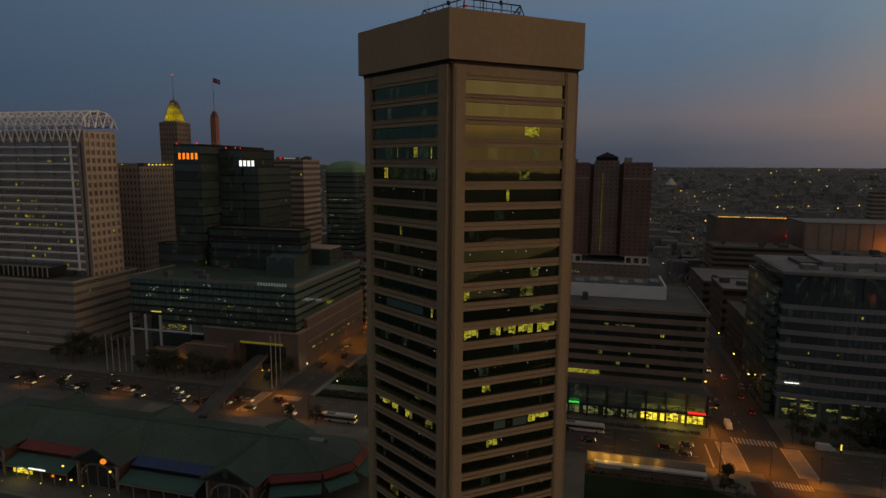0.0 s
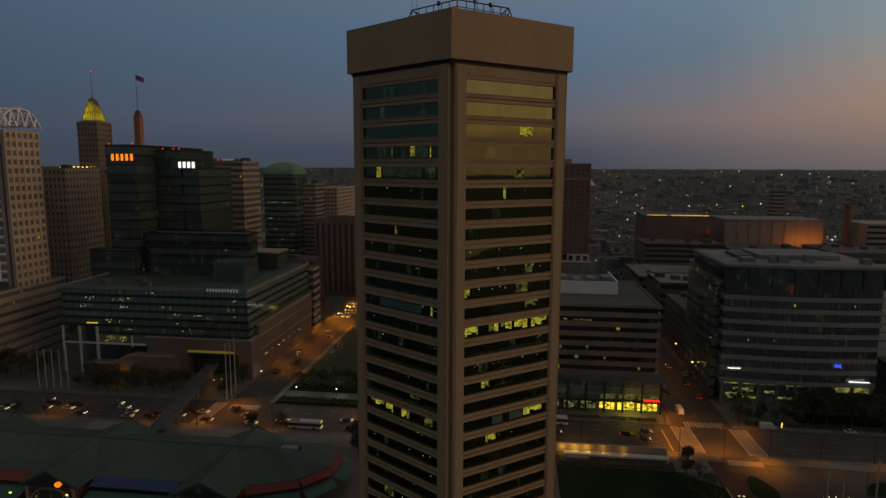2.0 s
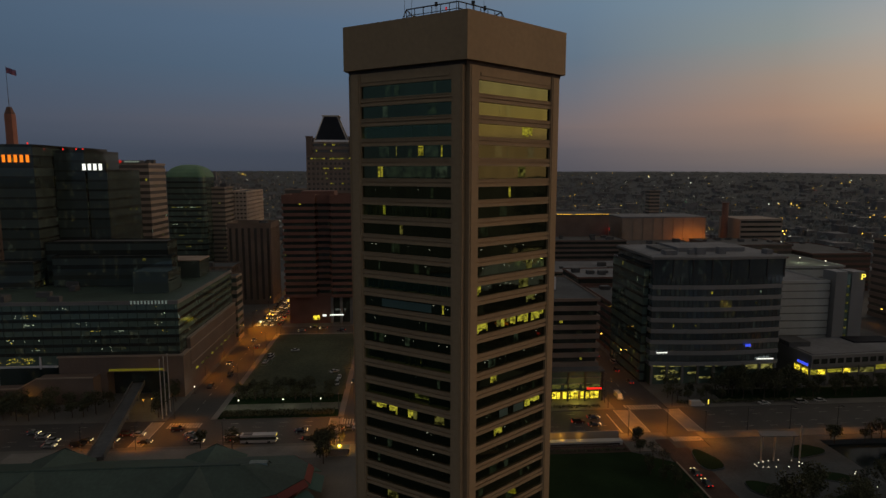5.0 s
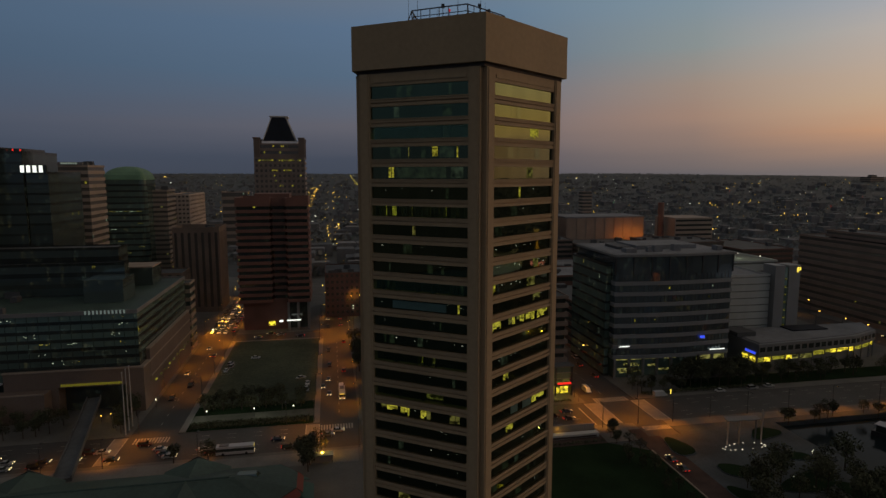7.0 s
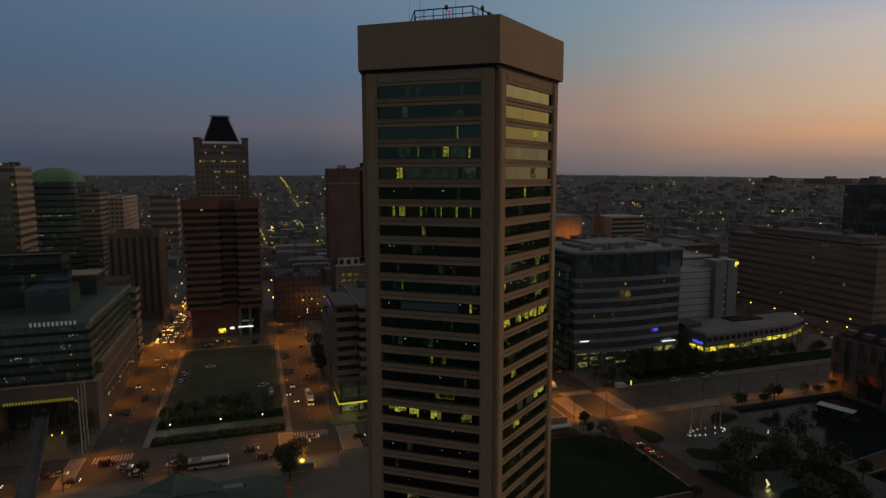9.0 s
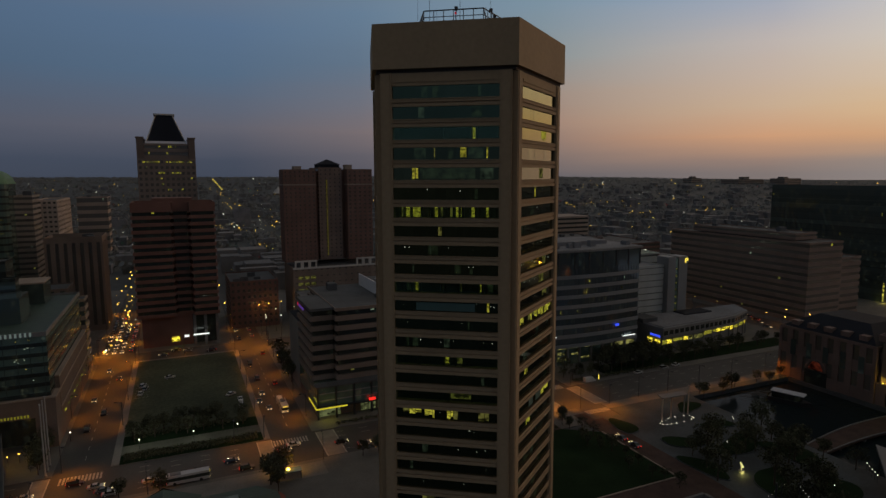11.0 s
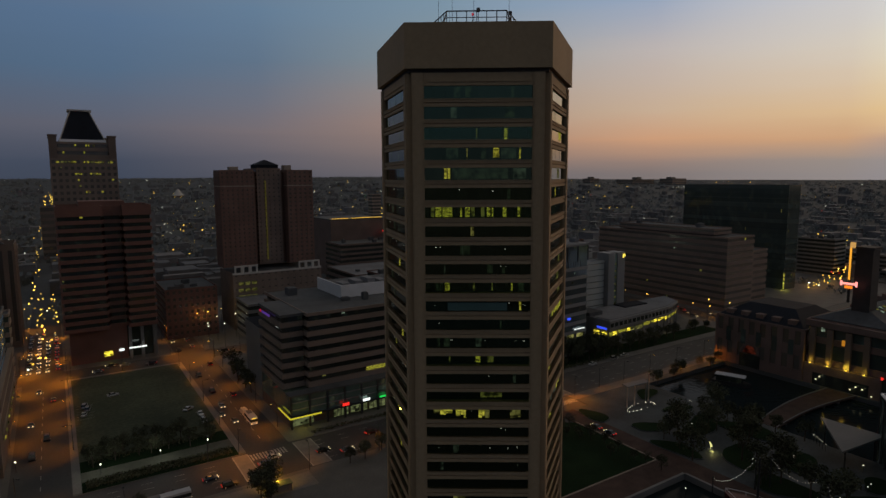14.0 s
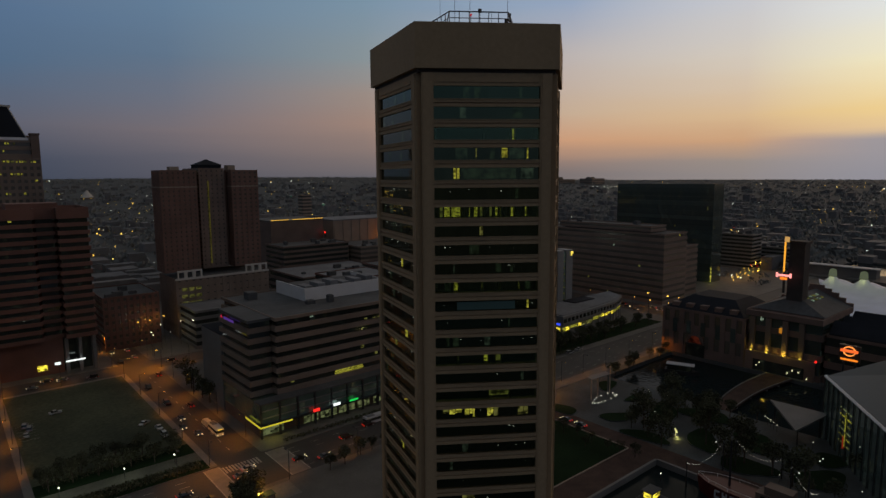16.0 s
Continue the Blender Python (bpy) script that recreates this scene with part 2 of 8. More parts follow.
def glazing(name, tint, rough=0.04, metal=0.9, wave=0.02, objvar=0.25, coat=0.0, room=None, cells=0.0):
    """Coated window glass, each pane slightly out of true and slightly different in tint."""
    mt = bpy.data.materials.new(name)
    mt.use_nodes = True
    nd, ln = mt.node_tree.nodes, mt.node_tree.links
    b = nd["Principled BSDF"]
    b.inputs["Metallic"].default_value, b.inputs["Roughness"].default_value = metal, rough
    b.inputs["Coat Weight"].default_value, b.inputs["Coat IOR"].default_value = coat, 1.6
    oi = nd.new("ShaderNodeObjectInfo")
    geo = nd.new("ShaderNodeNewGeometry")
    if room:
        # a faintly lit room that shows through the glass, brighter and darker in patches
        b.inputs["Emission Color"].default_value = (*room[0], 1)
        rn, rm = nd.new("ShaderNodeTexNoise"), nd.new("ShaderNodeMapRange")
        rn.inputs["Scale"].default_value, rn.inputs["Detail"].default_value = 0.9, 1
        ln.new(geo.outputs["Position"], rn.inputs["Vector"])
        rm.inputs[1].default_value, rm.inputs[2].default_value, rm.inputs[4].default_value = 0.30, 0.75, room[1]
        ln.new(rn.outputs[0], rm.inputs[0]), ln.new(rm.outputs[0], b.inputs["Emission Strength"])
        mt.cycles.emission_sampling = "NONE"
    if cells:
        # here and there a room behind the glass has its lamps on low
        vd, vf, wn = nd.new("ShaderNodeVectorMath"), nd.new("ShaderNodeVectorMath"), nd.new("ShaderNodeTexWhiteNoise")
        vd.operation, vf.operation = "DIVIDE", "FLOOR"
        vd.inputs[1].default_value = (1.7, 1.7, 3.1)
        ln.new(geo.outputs["Position"], vd.inputs[0]), ln.new(vd.outputs[0], vf.inputs[0]), ln.new(vf.outputs[0], wn.inputs["Vector"])
        big, lit, mul = nd.new("ShaderNodeTexNoise"), nd.new("ShaderNodeMapRange"), nd.new("ShaderNodeMath")
        big.inputs["Scale"].default_value, big.inputs["Detail"].default_value = 0.9, 3
        ln.new(geo.outputs["Position"], big.inputs["Vector"])
        lit.inputs[1].default_value, lit.inputs[2].default_value, lit.inputs[4].default_value = 0.70, 1.0, cells
        ln.new(wn.outputs["Value"], lit.inputs[0])
        mul.operation = "MULTIPLY"
        br = nd.new("ShaderNodeMapRange")
        br.inputs[1].default_value, br.inputs[2].default_value, br.inputs[4].default_value = 0.45, 0.70, 2.0
        ln.new(big.outputs[0], br.inputs[0])
        ln.new(lit.outputs[0], mul.inputs[0]), ln.new(br.outputs[0], mul.inputs[1]), ln.new(mul.outputs[0], b.inputs["Emission Strength"])
        cm = nd.new("ShaderNodeMix")
        cm.data_type = "RGBA"
        cm.inputs[6].default_value, cm.inputs[7].default_value = (0.9, 0.8, 0.30, 1), (0.55, 0.85, 0.70, 1)
        sp = nd.new("ShaderNodeSeparateColor")
        ln.new(wn.outputs["Color"], sp.inputs[0]), ln.new(sp.outputs[1], cm.inputs[0]), ln.new(cm.outputs[2], b.inputs["Emission Color"])
        mt.cycles.emission_sampling = "NONE"
    hsv = nd.new("ShaderNodeHueSaturation")
    hsv.inputs["Color"].default_value = (*tint, 1)
    mo = nd.new("ShaderNodeMapRange")
    mo.inputs[3].default_value, mo.inputs[4].default_value = 1 - objvar, 1 + objvar
    ln.new(oi.outputs["Random"], mo.inputs[0]), ln.new(mo.outputs[0], hsv.inputs["Value"])
    ln.new(hsv.outputs[0], b.inputs["Base Color"])
    n = nd.new("ShaderNodeTexNoise")
    n.inputs["Scale"].default_value, n.inputs["Detail"].default_value = 0.35, 2
    ln.new(geo.outputs["Position"], n.inputs["Vector"])
    bp = nd.new("ShaderNodeBump")
    bp.inputs["Strength"].default_value, bp.inputs["Distance"].default_value = wave, 1.0
    ln.new(n.outputs[0], bp.inputs["Height"]), ln.new(bp.outputs[0], b.inputs["Normal"])
    return mt


def glow(name, col, strength, scale=0.0, low=0.15, island=False):
    """Something that gives off light; scale breaks a lit room into brighter and darker patches."""
    mt = bpy.data.materials.new(name)
    mt.use_nodes = True
    nd, ln = mt.node_tree.nodes, mt.node_tree.links
    nd.clear()
    out, em = nd.new("ShaderNodeOutputMaterial"), nd.new("ShaderNodeEmission")
    em.inputs[0].default_value, em.inputs[1].default_value = (*col, 1), strength
    if scale or island:
        geo = nd.new("ShaderNodeNewGeometry")
        mr = nd.new("ShaderNodeMapRange")
        mr.inputs[3].default_value, mr.inputs[4].default_value = strength * low, strength * 1.5
        if island:
            ln.new(geo.outputs["Random Per Island"], mr.inputs[0])
        else:
            n = nd.new("ShaderNodeTexNoise")
            n.inputs["Scale"].default_value, n.inputs["Detail"].default_value = scale, 2
            mp = nd.new("ShaderNodeMapping")
            mp.inputs["Scale"].default_value = (0.7, 0.7, 1.5)
            ln.new(geo.outputs["Position"], mp.inputs[0]), ln.new(mp.outputs[0], n.inputs["Vector"])
            mr.inputs[1].default_value, mr.inputs[2].default_value = 0.36, 0.62
            src = n.outputs[0]
            if scale > 0.5:
                # desks, partitions and ceiling panels: square patches of different brightness
                vo = nd.new("ShaderNodeTexVoronoi")
                vo.distance = "CHEBYCHEV"
                vo.inputs["Scale"].default_value, vo.inputs["Randomness"].default_value = scale * 1.1, 0.75
                ln.new(mp.outputs[0], vo.inputs["Vector"])
                sc, mx = nd.new("ShaderNodeSeparateColor"), nd.new("ShaderNodeMath")
                ln.new(vo.outputs["Color"], sc.inputs[0])
                mx.operation, mx.inputs[1].default_value = "MULTIPLY_ADD", 0.34
                ln.new(sc.outputs[0], mx.inputs[0])
                half = nd.new("ShaderNodeMath")
                half.operation, half.inputs[1].default_value = "MULTIPLY", 0.66
                ln.new(n.outputs[0], half.inputs[0]), ln.new(half.outputs[0], mx.inputs[2])
                src = mx.outputs[0]
            ln.new(src, mr.inputs[0])
        ln.new(mr.outputs[0], em.inputs[1])
    ln.new(em.outputs[0], out.inputs[0])
    mt.cycles.emission_sampling = "NONE"
    return mt


CONCRETE = surface("tower_concrete", (0.375, 0.258, 0.148), 0.85, var=0.17, big=0.05, fine=1.1, bump=0.10, streak=0.15)
# darkened copy of the concrete: shade of recesses and undersides put into the colour
CONCRETE_SHADE = surface("shade_dark_concrete", (0.07, 0.05, 0.04), 0.9, var=0.3)
TOWER_GLASS = glazing("tower_glass", (0.094, 0.110, 0.062), 0.03, objvar=0.10, wave=0.006)
# near-black colour stands in for the darkness of unlit rooms
TOWER_CORE = surface("unlit_black_interior", (0.02, 0.02, 0.02), 0.9)
ROOM = glow("lit_office", (1.0, 0.92, 0.10), 0.20, 1.9, 0.22)
ROOM_BRIGHT = glow("lit_office_bright", (1.0, 0.93, 0.10), 0.27, 2.2, 0.22)
ROOM_DIM = glow("dim_office", (0.85, 0.82, 0.20), 0.07, 0.9, 0.1)
ROOM_FAINT = glazing("faint_office", (0.094, 0.110, 0.062), 0.03, wave=0.006, room=((0.45, 0.75, 0.35), 0.016))
ROOM_GREEN = glazing("faint_green_office", (0.094, 0.110, 0.062), 0.03, wave=0.006, room=((0.50, 0.75, 0.45), 0.034))
ROOM_COOL = glow("cool_office", (0.75, 1.0, 0.70), 0.16, 1.2, 0.05)
ROOF_LAMP = glow("roof_edge_lamp", (1.0, 0.55, 0.06), 1.2)
CEILING_LAMP = glow("office_ceiling_lamp", (0.92, 1.0, 0.78), 0.5)
BLIND = surface("pale_blind", (0.075, 0.135, 0.12), 0.5, var=0.15)
ASPHALT = surface("asphalt", (0.051, 0.049, 0.047), 0.75, var=0.35, big=0.06, fine=1.2, bump=0.1, col2=(0.038, 0.037, 0.036))
PAVING = surface("concrete_paving", (0.118, 0.113, 0.104), 0.8, var=0.25, big=0.12, fine=1.5, bump=0.1)
BRICK_PAVING = surface("brick_paving", (0.078, 0.050, 0.041), 0.9, var=0.35, big=0.2, fine=3, spec=0.2)
LAWN = surface("lawn", (0.015, 0.031, 0.013), 0.95, var=0.4, big=0.08, fine=2.2, bump=0.5, spec=0.05)
LOT = surface("worn_lot_surface", (0.098, 0.108, 0.066), 0.9, var=0.5, big=0.03, fine=0.8, col2=(0.046, 0.054, 0.036), spec=0.15)
ROADPAINT = surface("worn_road_paint", (0.36, 0.35, 0.32), 0.8, var=0.35, big=0.7, fine=4)
# far ground lifted towards blue-grey: haze put into the colour
FARLAND = surface("far_land", (0.060, 0.064, 0.068), 0.95, var=0.35, big=0.012, fine=0.15, col2=(0.040, 0.046, 0.046))
PAVE_LIGHT = surface("pale_concrete_paving", (0.175, 0.165, 0.15), 0.8, var=0.25, big=0.12, fine=1.5, bump=0.1)
VERGE_PATH = surface("mossy_paving", (0.078, 0.082, 0.062), 0.85, var=0.4, big=0.15, fine=1.5)
PLAZA = surface("plaza_paving", (0.048, 0.061, 0.067), 0.8, var=0.5, big=0.09, fine=1.2, bump=0.1)
STONE_WHITE = surface("pale_stone", (0.50, 0.47, 0.43), 0.75, var=0.15, big=0.1)
STONE_TAN = surface("tan_stone", (0.31, 0.245, 0.195), 0.8, var=0.2, big=0.08)
TOWER_TAN = surface("tan_tower_stone", (0.36, 0.285, 0.232), 0.8, var=0.2, big=0.08)
BRICK_STATION = surface("station_brick", (0.175, 0.116, 0.098), 0.85, var=0.3, big=0.1, fine=2.5)
STONE_BUFF = surface("brownish_buff_stone", (0.29, 0.215, 0.165), 0.8, var=0.2, big=0.08)
STONE_UMBER = surface("umber_stone", (0.225, 0.168, 0.134), 0.8, var=0.25, big=0.08)
STONE_ROSE = surface("rose_tan_stone", (0.50, 0.39, 0.31), 0.8, var=0.2, big=0.08)
SCREEN_WHITE = surface("white_screen_panel", (0.60, 0.60, 0.61), 0.6, var=0.08, big=0.2)
STONE_BROWN = surface("brown_stone", (0.155, 0.112, 0.09), 0.8, var=0.2, big=0.08)
GARAGE_STONE = surface("garage_concrete", (0.40, 0.40, 0.37), 0.8, var=0.2, big=0.08, streak=0.3)
STONE_GREY = surface("grey_stone", (0.17, 0.168, 0.165), 0.8, var=0.2, big=0.08)
BRICK_RED = surface("red_brick", (0.175, 0.100, 0.078), 0.85, var=0.25, big=0.1, fine=2.5)
BRICK_DARK = surface("dark_red_brick", (0.15, 0.078, 0.062), 0.85, var=0.25, big=0.1, fine=2.5)
BRICK_BROWN = surface("brown_brick", (0.155, 0.108, 0.090), 0.85, var=0.25, big=0.1, fine=2.5)
BRICK_FAWN = surface("fawn_brick", (0.215, 0.150, 0.120), 0.85, var=0.25, big=0.1, fine=2.5)
BRICK_RUST = surface("rust_brown_brick", (0.185, 0.088, 0.066), 0.85, var=0.25, big=0.1, fine=2.5)
CONC_BAND = surface("concrete_band", (0.215, 0.162, 0.130), 0.8, var=0.3, big=0.08, streak=0.3)
WHITE_METAL = surface("white_metal", (0.82, 0.80, 0.81), 0.45, var=0.1)
DARK_METAL = surface("dark_metal", (0.05, 0.05, 0.055), 0.45, 0.5, var=0.2)
ROOF_GREY = surface("roof_membrane", (0.085, 0.088, 0.092), 0.9, var=0.35, big=0.07, fine=0.6)
ROOF_PALE = surface("pale_roof_membrane", (0.185, 0.19, 0.202), 0.9, var=0.3, big=0.07, fine=0.6)
ROOF_GREEN = surface("green_metal_roof", (0.046, 0.080, 0.062), 0.6, 0.1, var=0.4, big=0.07, fine=1.0)
COPPER_GREEN = surface("green_copper", (0.13, 0.24, 0.14), 0.7, var=0.2)
SLATE = surface("dark_slate_roof", (0.016, 0.019, 0.027), 0.85, var=0.3, spec=0.2)
GLASS_DARK = glazing("dark_glass", (0.095, 0.125, 0.118), 0.08, 0.55, cells=0.010)
GLASS_BLACK = glazing("black_glass", (0.062, 0.070, 0.065), 0.08, 0.55, cells=0.007)
# window tint lightened to low contrast, haze put into the glass colour
GLASS_MUTED = glazing("muted_window_glass", (0.135, 0.120, 0.105), 0.25, 0.35, cells=0.006)
GLASS_PALE = glazing("pale_window_glass", (0.30, 0.30, 0.275), 0.15, 0.5, cells=0.012)
GLASS_TEAL = glazing("teal_glass", (0.148, 0.212, 0.186), 0.09, 0.5, cells=0.018)
GLASS_BLUE = glazing("blue_grey_glass", (0.125, 0.155, 0.170), 0.07, 0.6, cells=0.012)
WHITE_WALL = surface("white_wall", (0.48, 0.48, 0.50), 0.7, var=0.12, big=0.1)
AWNING_RED = surface("red_awning", (0.17, 0.035, 0.03), 0.8, var=0.2)
AWNING_BLUE = surface("blue_awning", (0.025, 0.05, 0.15), 0.7, var=0.2)
AWNING_TEAL = surface("teal_awning", (0.04, 0.11, 0.095), 0.7, var=0.2)
L_YELLOW = glow("yellow_light", (1.0, 0.78, 0.10), 1.3)
L_ORANGE = glow("orange_sign", (1.0, 0.24, 0.02), 1.1)
L_SODIUM = glow("sodium_lamp", (1.0, 0.55, 0.07), 6.0)
L_WHITE = glow("white_sign", (0.95, 1.0, 0.95), 1.2)
L_PALE = glow("pale_lettering", (0.55, 0.72, 0.66), 0.16)
L_RED = glow("red_sign", (1.0, 0.03, 0.02), 1.1)
L_BLUE = glow("blue_sign", (0.05, 0.10, 1.0), 0.9)
L_GREEN = glow("green_sign", (0.03, 0.9, 0.12), 0.7)
L_COOL = glow("cool_lamp", (1.0, 0.98, 0.72), 3.0)
SHOP = glow("lit_shop", (1.0, 0.80, 0.06), 0.85, 0.9, 0.16)
SHOP_DIM = glow("dim_shop", (0.75, 0.85, 0.35), 0.10, 0.7, 0.05)
# gold that glows by itself, floodlighting put into the material
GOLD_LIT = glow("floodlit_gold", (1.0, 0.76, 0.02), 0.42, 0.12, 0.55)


def clear_glass():
    """Lightly coated window glass that lets the lit rooms behind show."""
    mt = bpy.data.materials.new("clear_office_glass")
    mt.use_nodes = True
    nd, ln = mt.node_tree.nodes, mt.node_tree.links
    nd.clear()
    out, mix = nd.new("ShaderNodeOutputMaterial"), nd.new("ShaderNodeMixShader")
    tr, gl = nd.new("ShaderNodeBsdfTransparent"), nd.new("ShaderNodeBsdfGlossy")
    tr.inputs[0].default_value = (0.80, 0.88, 0.72, 1)
    gl.inputs[0].default_value, gl.inputs["Roughness"].default_value = (0.50, 0.66, 0.44, 1), 0.03
    mix.inputs[0].default_value = 0.13
    ln.new(tr.outputs[0], mix.inputs[1]), ln.new(gl.outputs[0], mix.inputs[2]), ln.new(mix.outputs[0], out.inputs[0])
    return mt


CLEAR = clear_glass()


# ---------------------------------------------------------------- ground, water, streets
# last basin cut short: unseen land added north of it darkens tower reflections
WATER_RECTS = [(133, 191, -60, 51.7), (-400, 75.2, -300, -6.7), (75.2, 191, -300, -70), (430, 640, -60, 92), (191, 640, -300, -190)]


def land(x, y):
    for x0, x1, y0, y1 in WATER_RECTS:
        if x0 < x < x1 and y0 < y < y1:
            return -6.0
    r = math.hypot(x, y)
    k = min(max((r - 900) / 3500, 0), 1)
    n = noise.noise((x / 700, y / 700, 0)) + 0.5 * noise.noise((x / 230, y / 230, 3))
    # unseen rise in the south, added to shape reflections in the tower glass
    if y < -300:
        return 34 * min(1.0, (-300 - y) / 110)
    q = min(max((math.degrees(math.atan2(x, y)) - 26) / 36, 0), 1)
    return -0.06 + (k * k * (3 - 2 * k)) * (88 - 38 * q * q * (3 - 2 * q) + 4 * n)


def ground_sheet():
    near = set()
    for x0, x1, y0, y1 in WATER_RECTS:
        near |= {("x", x0), ("x", x1), ("y", y0), ("y", y1)}

    def lines(ax):
        s = set(range(-720, 721, 60)) | set(range(-4760, 4761, 170))
        for a, v in near:
            if a == ax:
                s = {q for q in s if abs(q - v) > 5} | {v - 0.2, v + 0.2}
        return sorted(s)

    xs, ys = lines("x"), lines("y")
    mb = MB()
    nx = len(xs)
    mb.v = [(x, y, land(x, y)) for y in ys for x in xs]
    mb.f = [(j * nx + i, j * nx + i + 1, (j + 1) * nx + i + 1, (j + 1) * nx + i) for j in range(len(ys) - 1) for i in range(nx - 1)]
    solo("ground", mb, FARLAND, "dark city ground rising to low wooded hills", "ground", kind="structure")


ground_sheet()


def water():
    mt = bpy.data.materials.new("harbour_water")
    mt.use_nodes = True
    nd, ln = mt.node_tree.nodes, mt.node_tree.links
    b = nd["Principled BSDF"]
    b.inputs["Base Color"].default_value = (0.012, 0.018, 0.02, 1)
    b.inputs["Roughness"].default_value = 0.08
    b.inputs["IOR"].default_value = 1.33
    b.inputs["Specular IOR Level"].default_value = 0.04
    geo = nd.new("ShaderNodeNewGeometry")
    n = nd.new("ShaderNodeTexNoise")
    n.inputs["Scale"].default_value, n.inputs["Detail"].default_value = 0.5, 4
    ln.new(geo.outputs["Position"], n.inputs["Vector"])
    bp = nd.new("ShaderNodeBump")
    bp.inputs["Strength"].default_value, bp.inputs["Distance"].default_value = 0.12, 0.4
    ln.new(n.outputs[0], bp.inputs["Height"]), ln.new(bp.outputs[0], b.inputs["Normal"])
    mb = MB()
    mb.add([(-410, -310, -1.6), (650, -310, -1.6), (650, 100, -1.6), (-410, 100, -1.6)], [(0, 1, 2, 3)])
    solo("water", mb, mt, "dark still harbour water faintly reflecting the dawn sky", "water", kind="structure")


water()
K = 0.15  # kerb height
PRATT = (61.5, 83.0)
LOMBARD = (203.0, 218.0)
AVENUES = [(-99.5, -83.5), (-34.0, -19.5), (71.5, 92.5), (262.0, 282.0)]


def slab(name, mb, material, label, category, kind="structure"):
    return solo(name, mb, material, label, category, kind=kind)


def streets():
    mb = MB().box(-520, 520, *PRATT, -0.5, 0.0)
    slab("road", mb, ASPHALT, "wide asphalt boulevard with worn lane markings", "road")
    slab("road", MB().box(-520, 520, *LOMBARD, -0.5, 0.004), ASPHALT, "asphalt cross street behind the vacant lot", "road")
    for x0, x1 in AVENUES:
        slab("road", MB().box(x0, x1, 83.0, 203.0, -0.5, 0.0).box(x0, x1, 218.0, 720, -0.5, 0.0), ASPHALT, "asphalt side street lit by sodium lamps", "road")
    # raised pavements as blocks between the roadways
    cuts = [-520] + [v for a in AVENUES for v in a] + [520]
    for i in range(0, len(cuts), 2):
        x0, x1 = cuts[i], cuts[i + 1]
        slab("pavement", MB().box(x0, x1, 83.0, 203.0, -0.4, K), PAVING, "raised concrete pavement with kerb", "pavement")
        slab("pavement", MB().box(x0, x1, 218.0, 420, -0.4, K), PAVING, "raised concrete pavement with kerb", "pavement")
    south = MB().box(-400, 27, -6.7, 61.5, -0.4, K).box(27, 80.4, 56.1, 61.5, -0.4, K).box(27, 75.4, 54.5, 56.1, -0.4, K).box(64, 75.4, 47.6, 54.5, -0.4, K)
    slab("pavement", south, PAVING, "promenade paving round the tower and the pavilion", "pavement")
    slab("pavement", MB().box(84.2, 132.5, -70, 49.5, -0.4, K).box(92.5, 132.5, 49.5, 56, -0.4, K).box(132.5, 191.5, 52.0, 56, -0.4, K).box(191.5, 430, -60, 56, -0.4, K), PLAZA, "grey plaza paving beside the inlet", "pavement")
    slab("pavement", MB().box(92.5, 520, 56.05, 61.5, -0.4, K), PAVING, "broad pale concrete pavement along the boulevard", "pavement")
    slab("pavement", MB().box(-140, -21, 50.5, 59.5, 0.1, 0.165), PAVE_LIGHT, "broad pale concrete pavement before the pavilion", "pavement")
    slab("pavement", MB().box(-36.2, -34.0, 84.0, 203.0, 0.1, 0.165).box(-83.45, -81.2, 84.0, 203.0, 0.1, 0.165), PAVE_LIGHT, "pale concrete pavement beside the vacant lot", "pavement")
    slab("pavement", MB().box(-81.2, -36.2, 200.6, 202.9, 0.1, 0.165), PAVE_LIGHT, "pale concrete pavement beside the vacant lot", "pavement")
    slab("pavement", MB().box(27, 64, 47.6, 54.5, -0.4, 0.16).box(27, 75.45, -6.7, 4, -0.4, 0.17).box(75.45, 84.2, -70, 49.5, -0.4, 0.17).box(75.45, 80.4, 49.5, 56.1, -0.4, 0.17), BRICK_PAVING, "brick promenade between lawn and water", "pavement")
    slab("road", MB().box(80.4, 92.5, 49.5, 61.5, -0.4, 0.0), ASPHALT, "short asphalt drive off the boulevard", "road")
    slab("quay_edge", MB().box(-400, 75.2, -6.9, -6.1, -2.4, 0.34).box(75.0, 75.9, -70, -6.9, -2.4, 0.34), STONE_GREY, "grey stone coping along the quay", "quay")
    slab("lawn_edge", MB().box(27.1, 75.4, 3.6, 4.0, 0.0, 0.42).box(75.45, 75.9, 4.0, 39.5, 0.0, 0.42), STONE_TAN, "low stone edging of the lawn", "edging")
    slab("lawn", MB().prism([(27.1, 4.05), (75.4, 4.05), (75.4, 39.5), (63.9, 47.5), (27.1, 47.5)], -0.3, 0.22), LAWN, "dark lawn beside the tower", "lawn")
    slab("pavement", MB().box(-81.1, -36.3, 90.4, 97.5, 0.0, 0.20), VERGE_PATH, "paved strip with globe lamps before the vacant lot", "pavement")
    slab("lawn", MB().box(-81.1, -36.3, 83.3, 90.3, 0.0, 0.24).box(-81.1, -36.3, 97.6, 105.9, 0.0, 0.24), LAWN, "dark grass verge with hedges before the vacant lot", "lawn")
    slab("lawn", MB().box(118, 246, 88.4, 100.6, 0.0, 0.21), LAWN, "dark planted strip before the shops", "lawn")
    # lot
    slab("vacant_lot", MB().box(-81.1, -36.3, 106, 200.5, 0.0, 0.22), LOT, "worn vacant lot with patchy surface and a few cars", "lot")
    # markings
    paint = MB()
    for y in (65.2, 68.7, 75.9, 79.4):
        x = -300
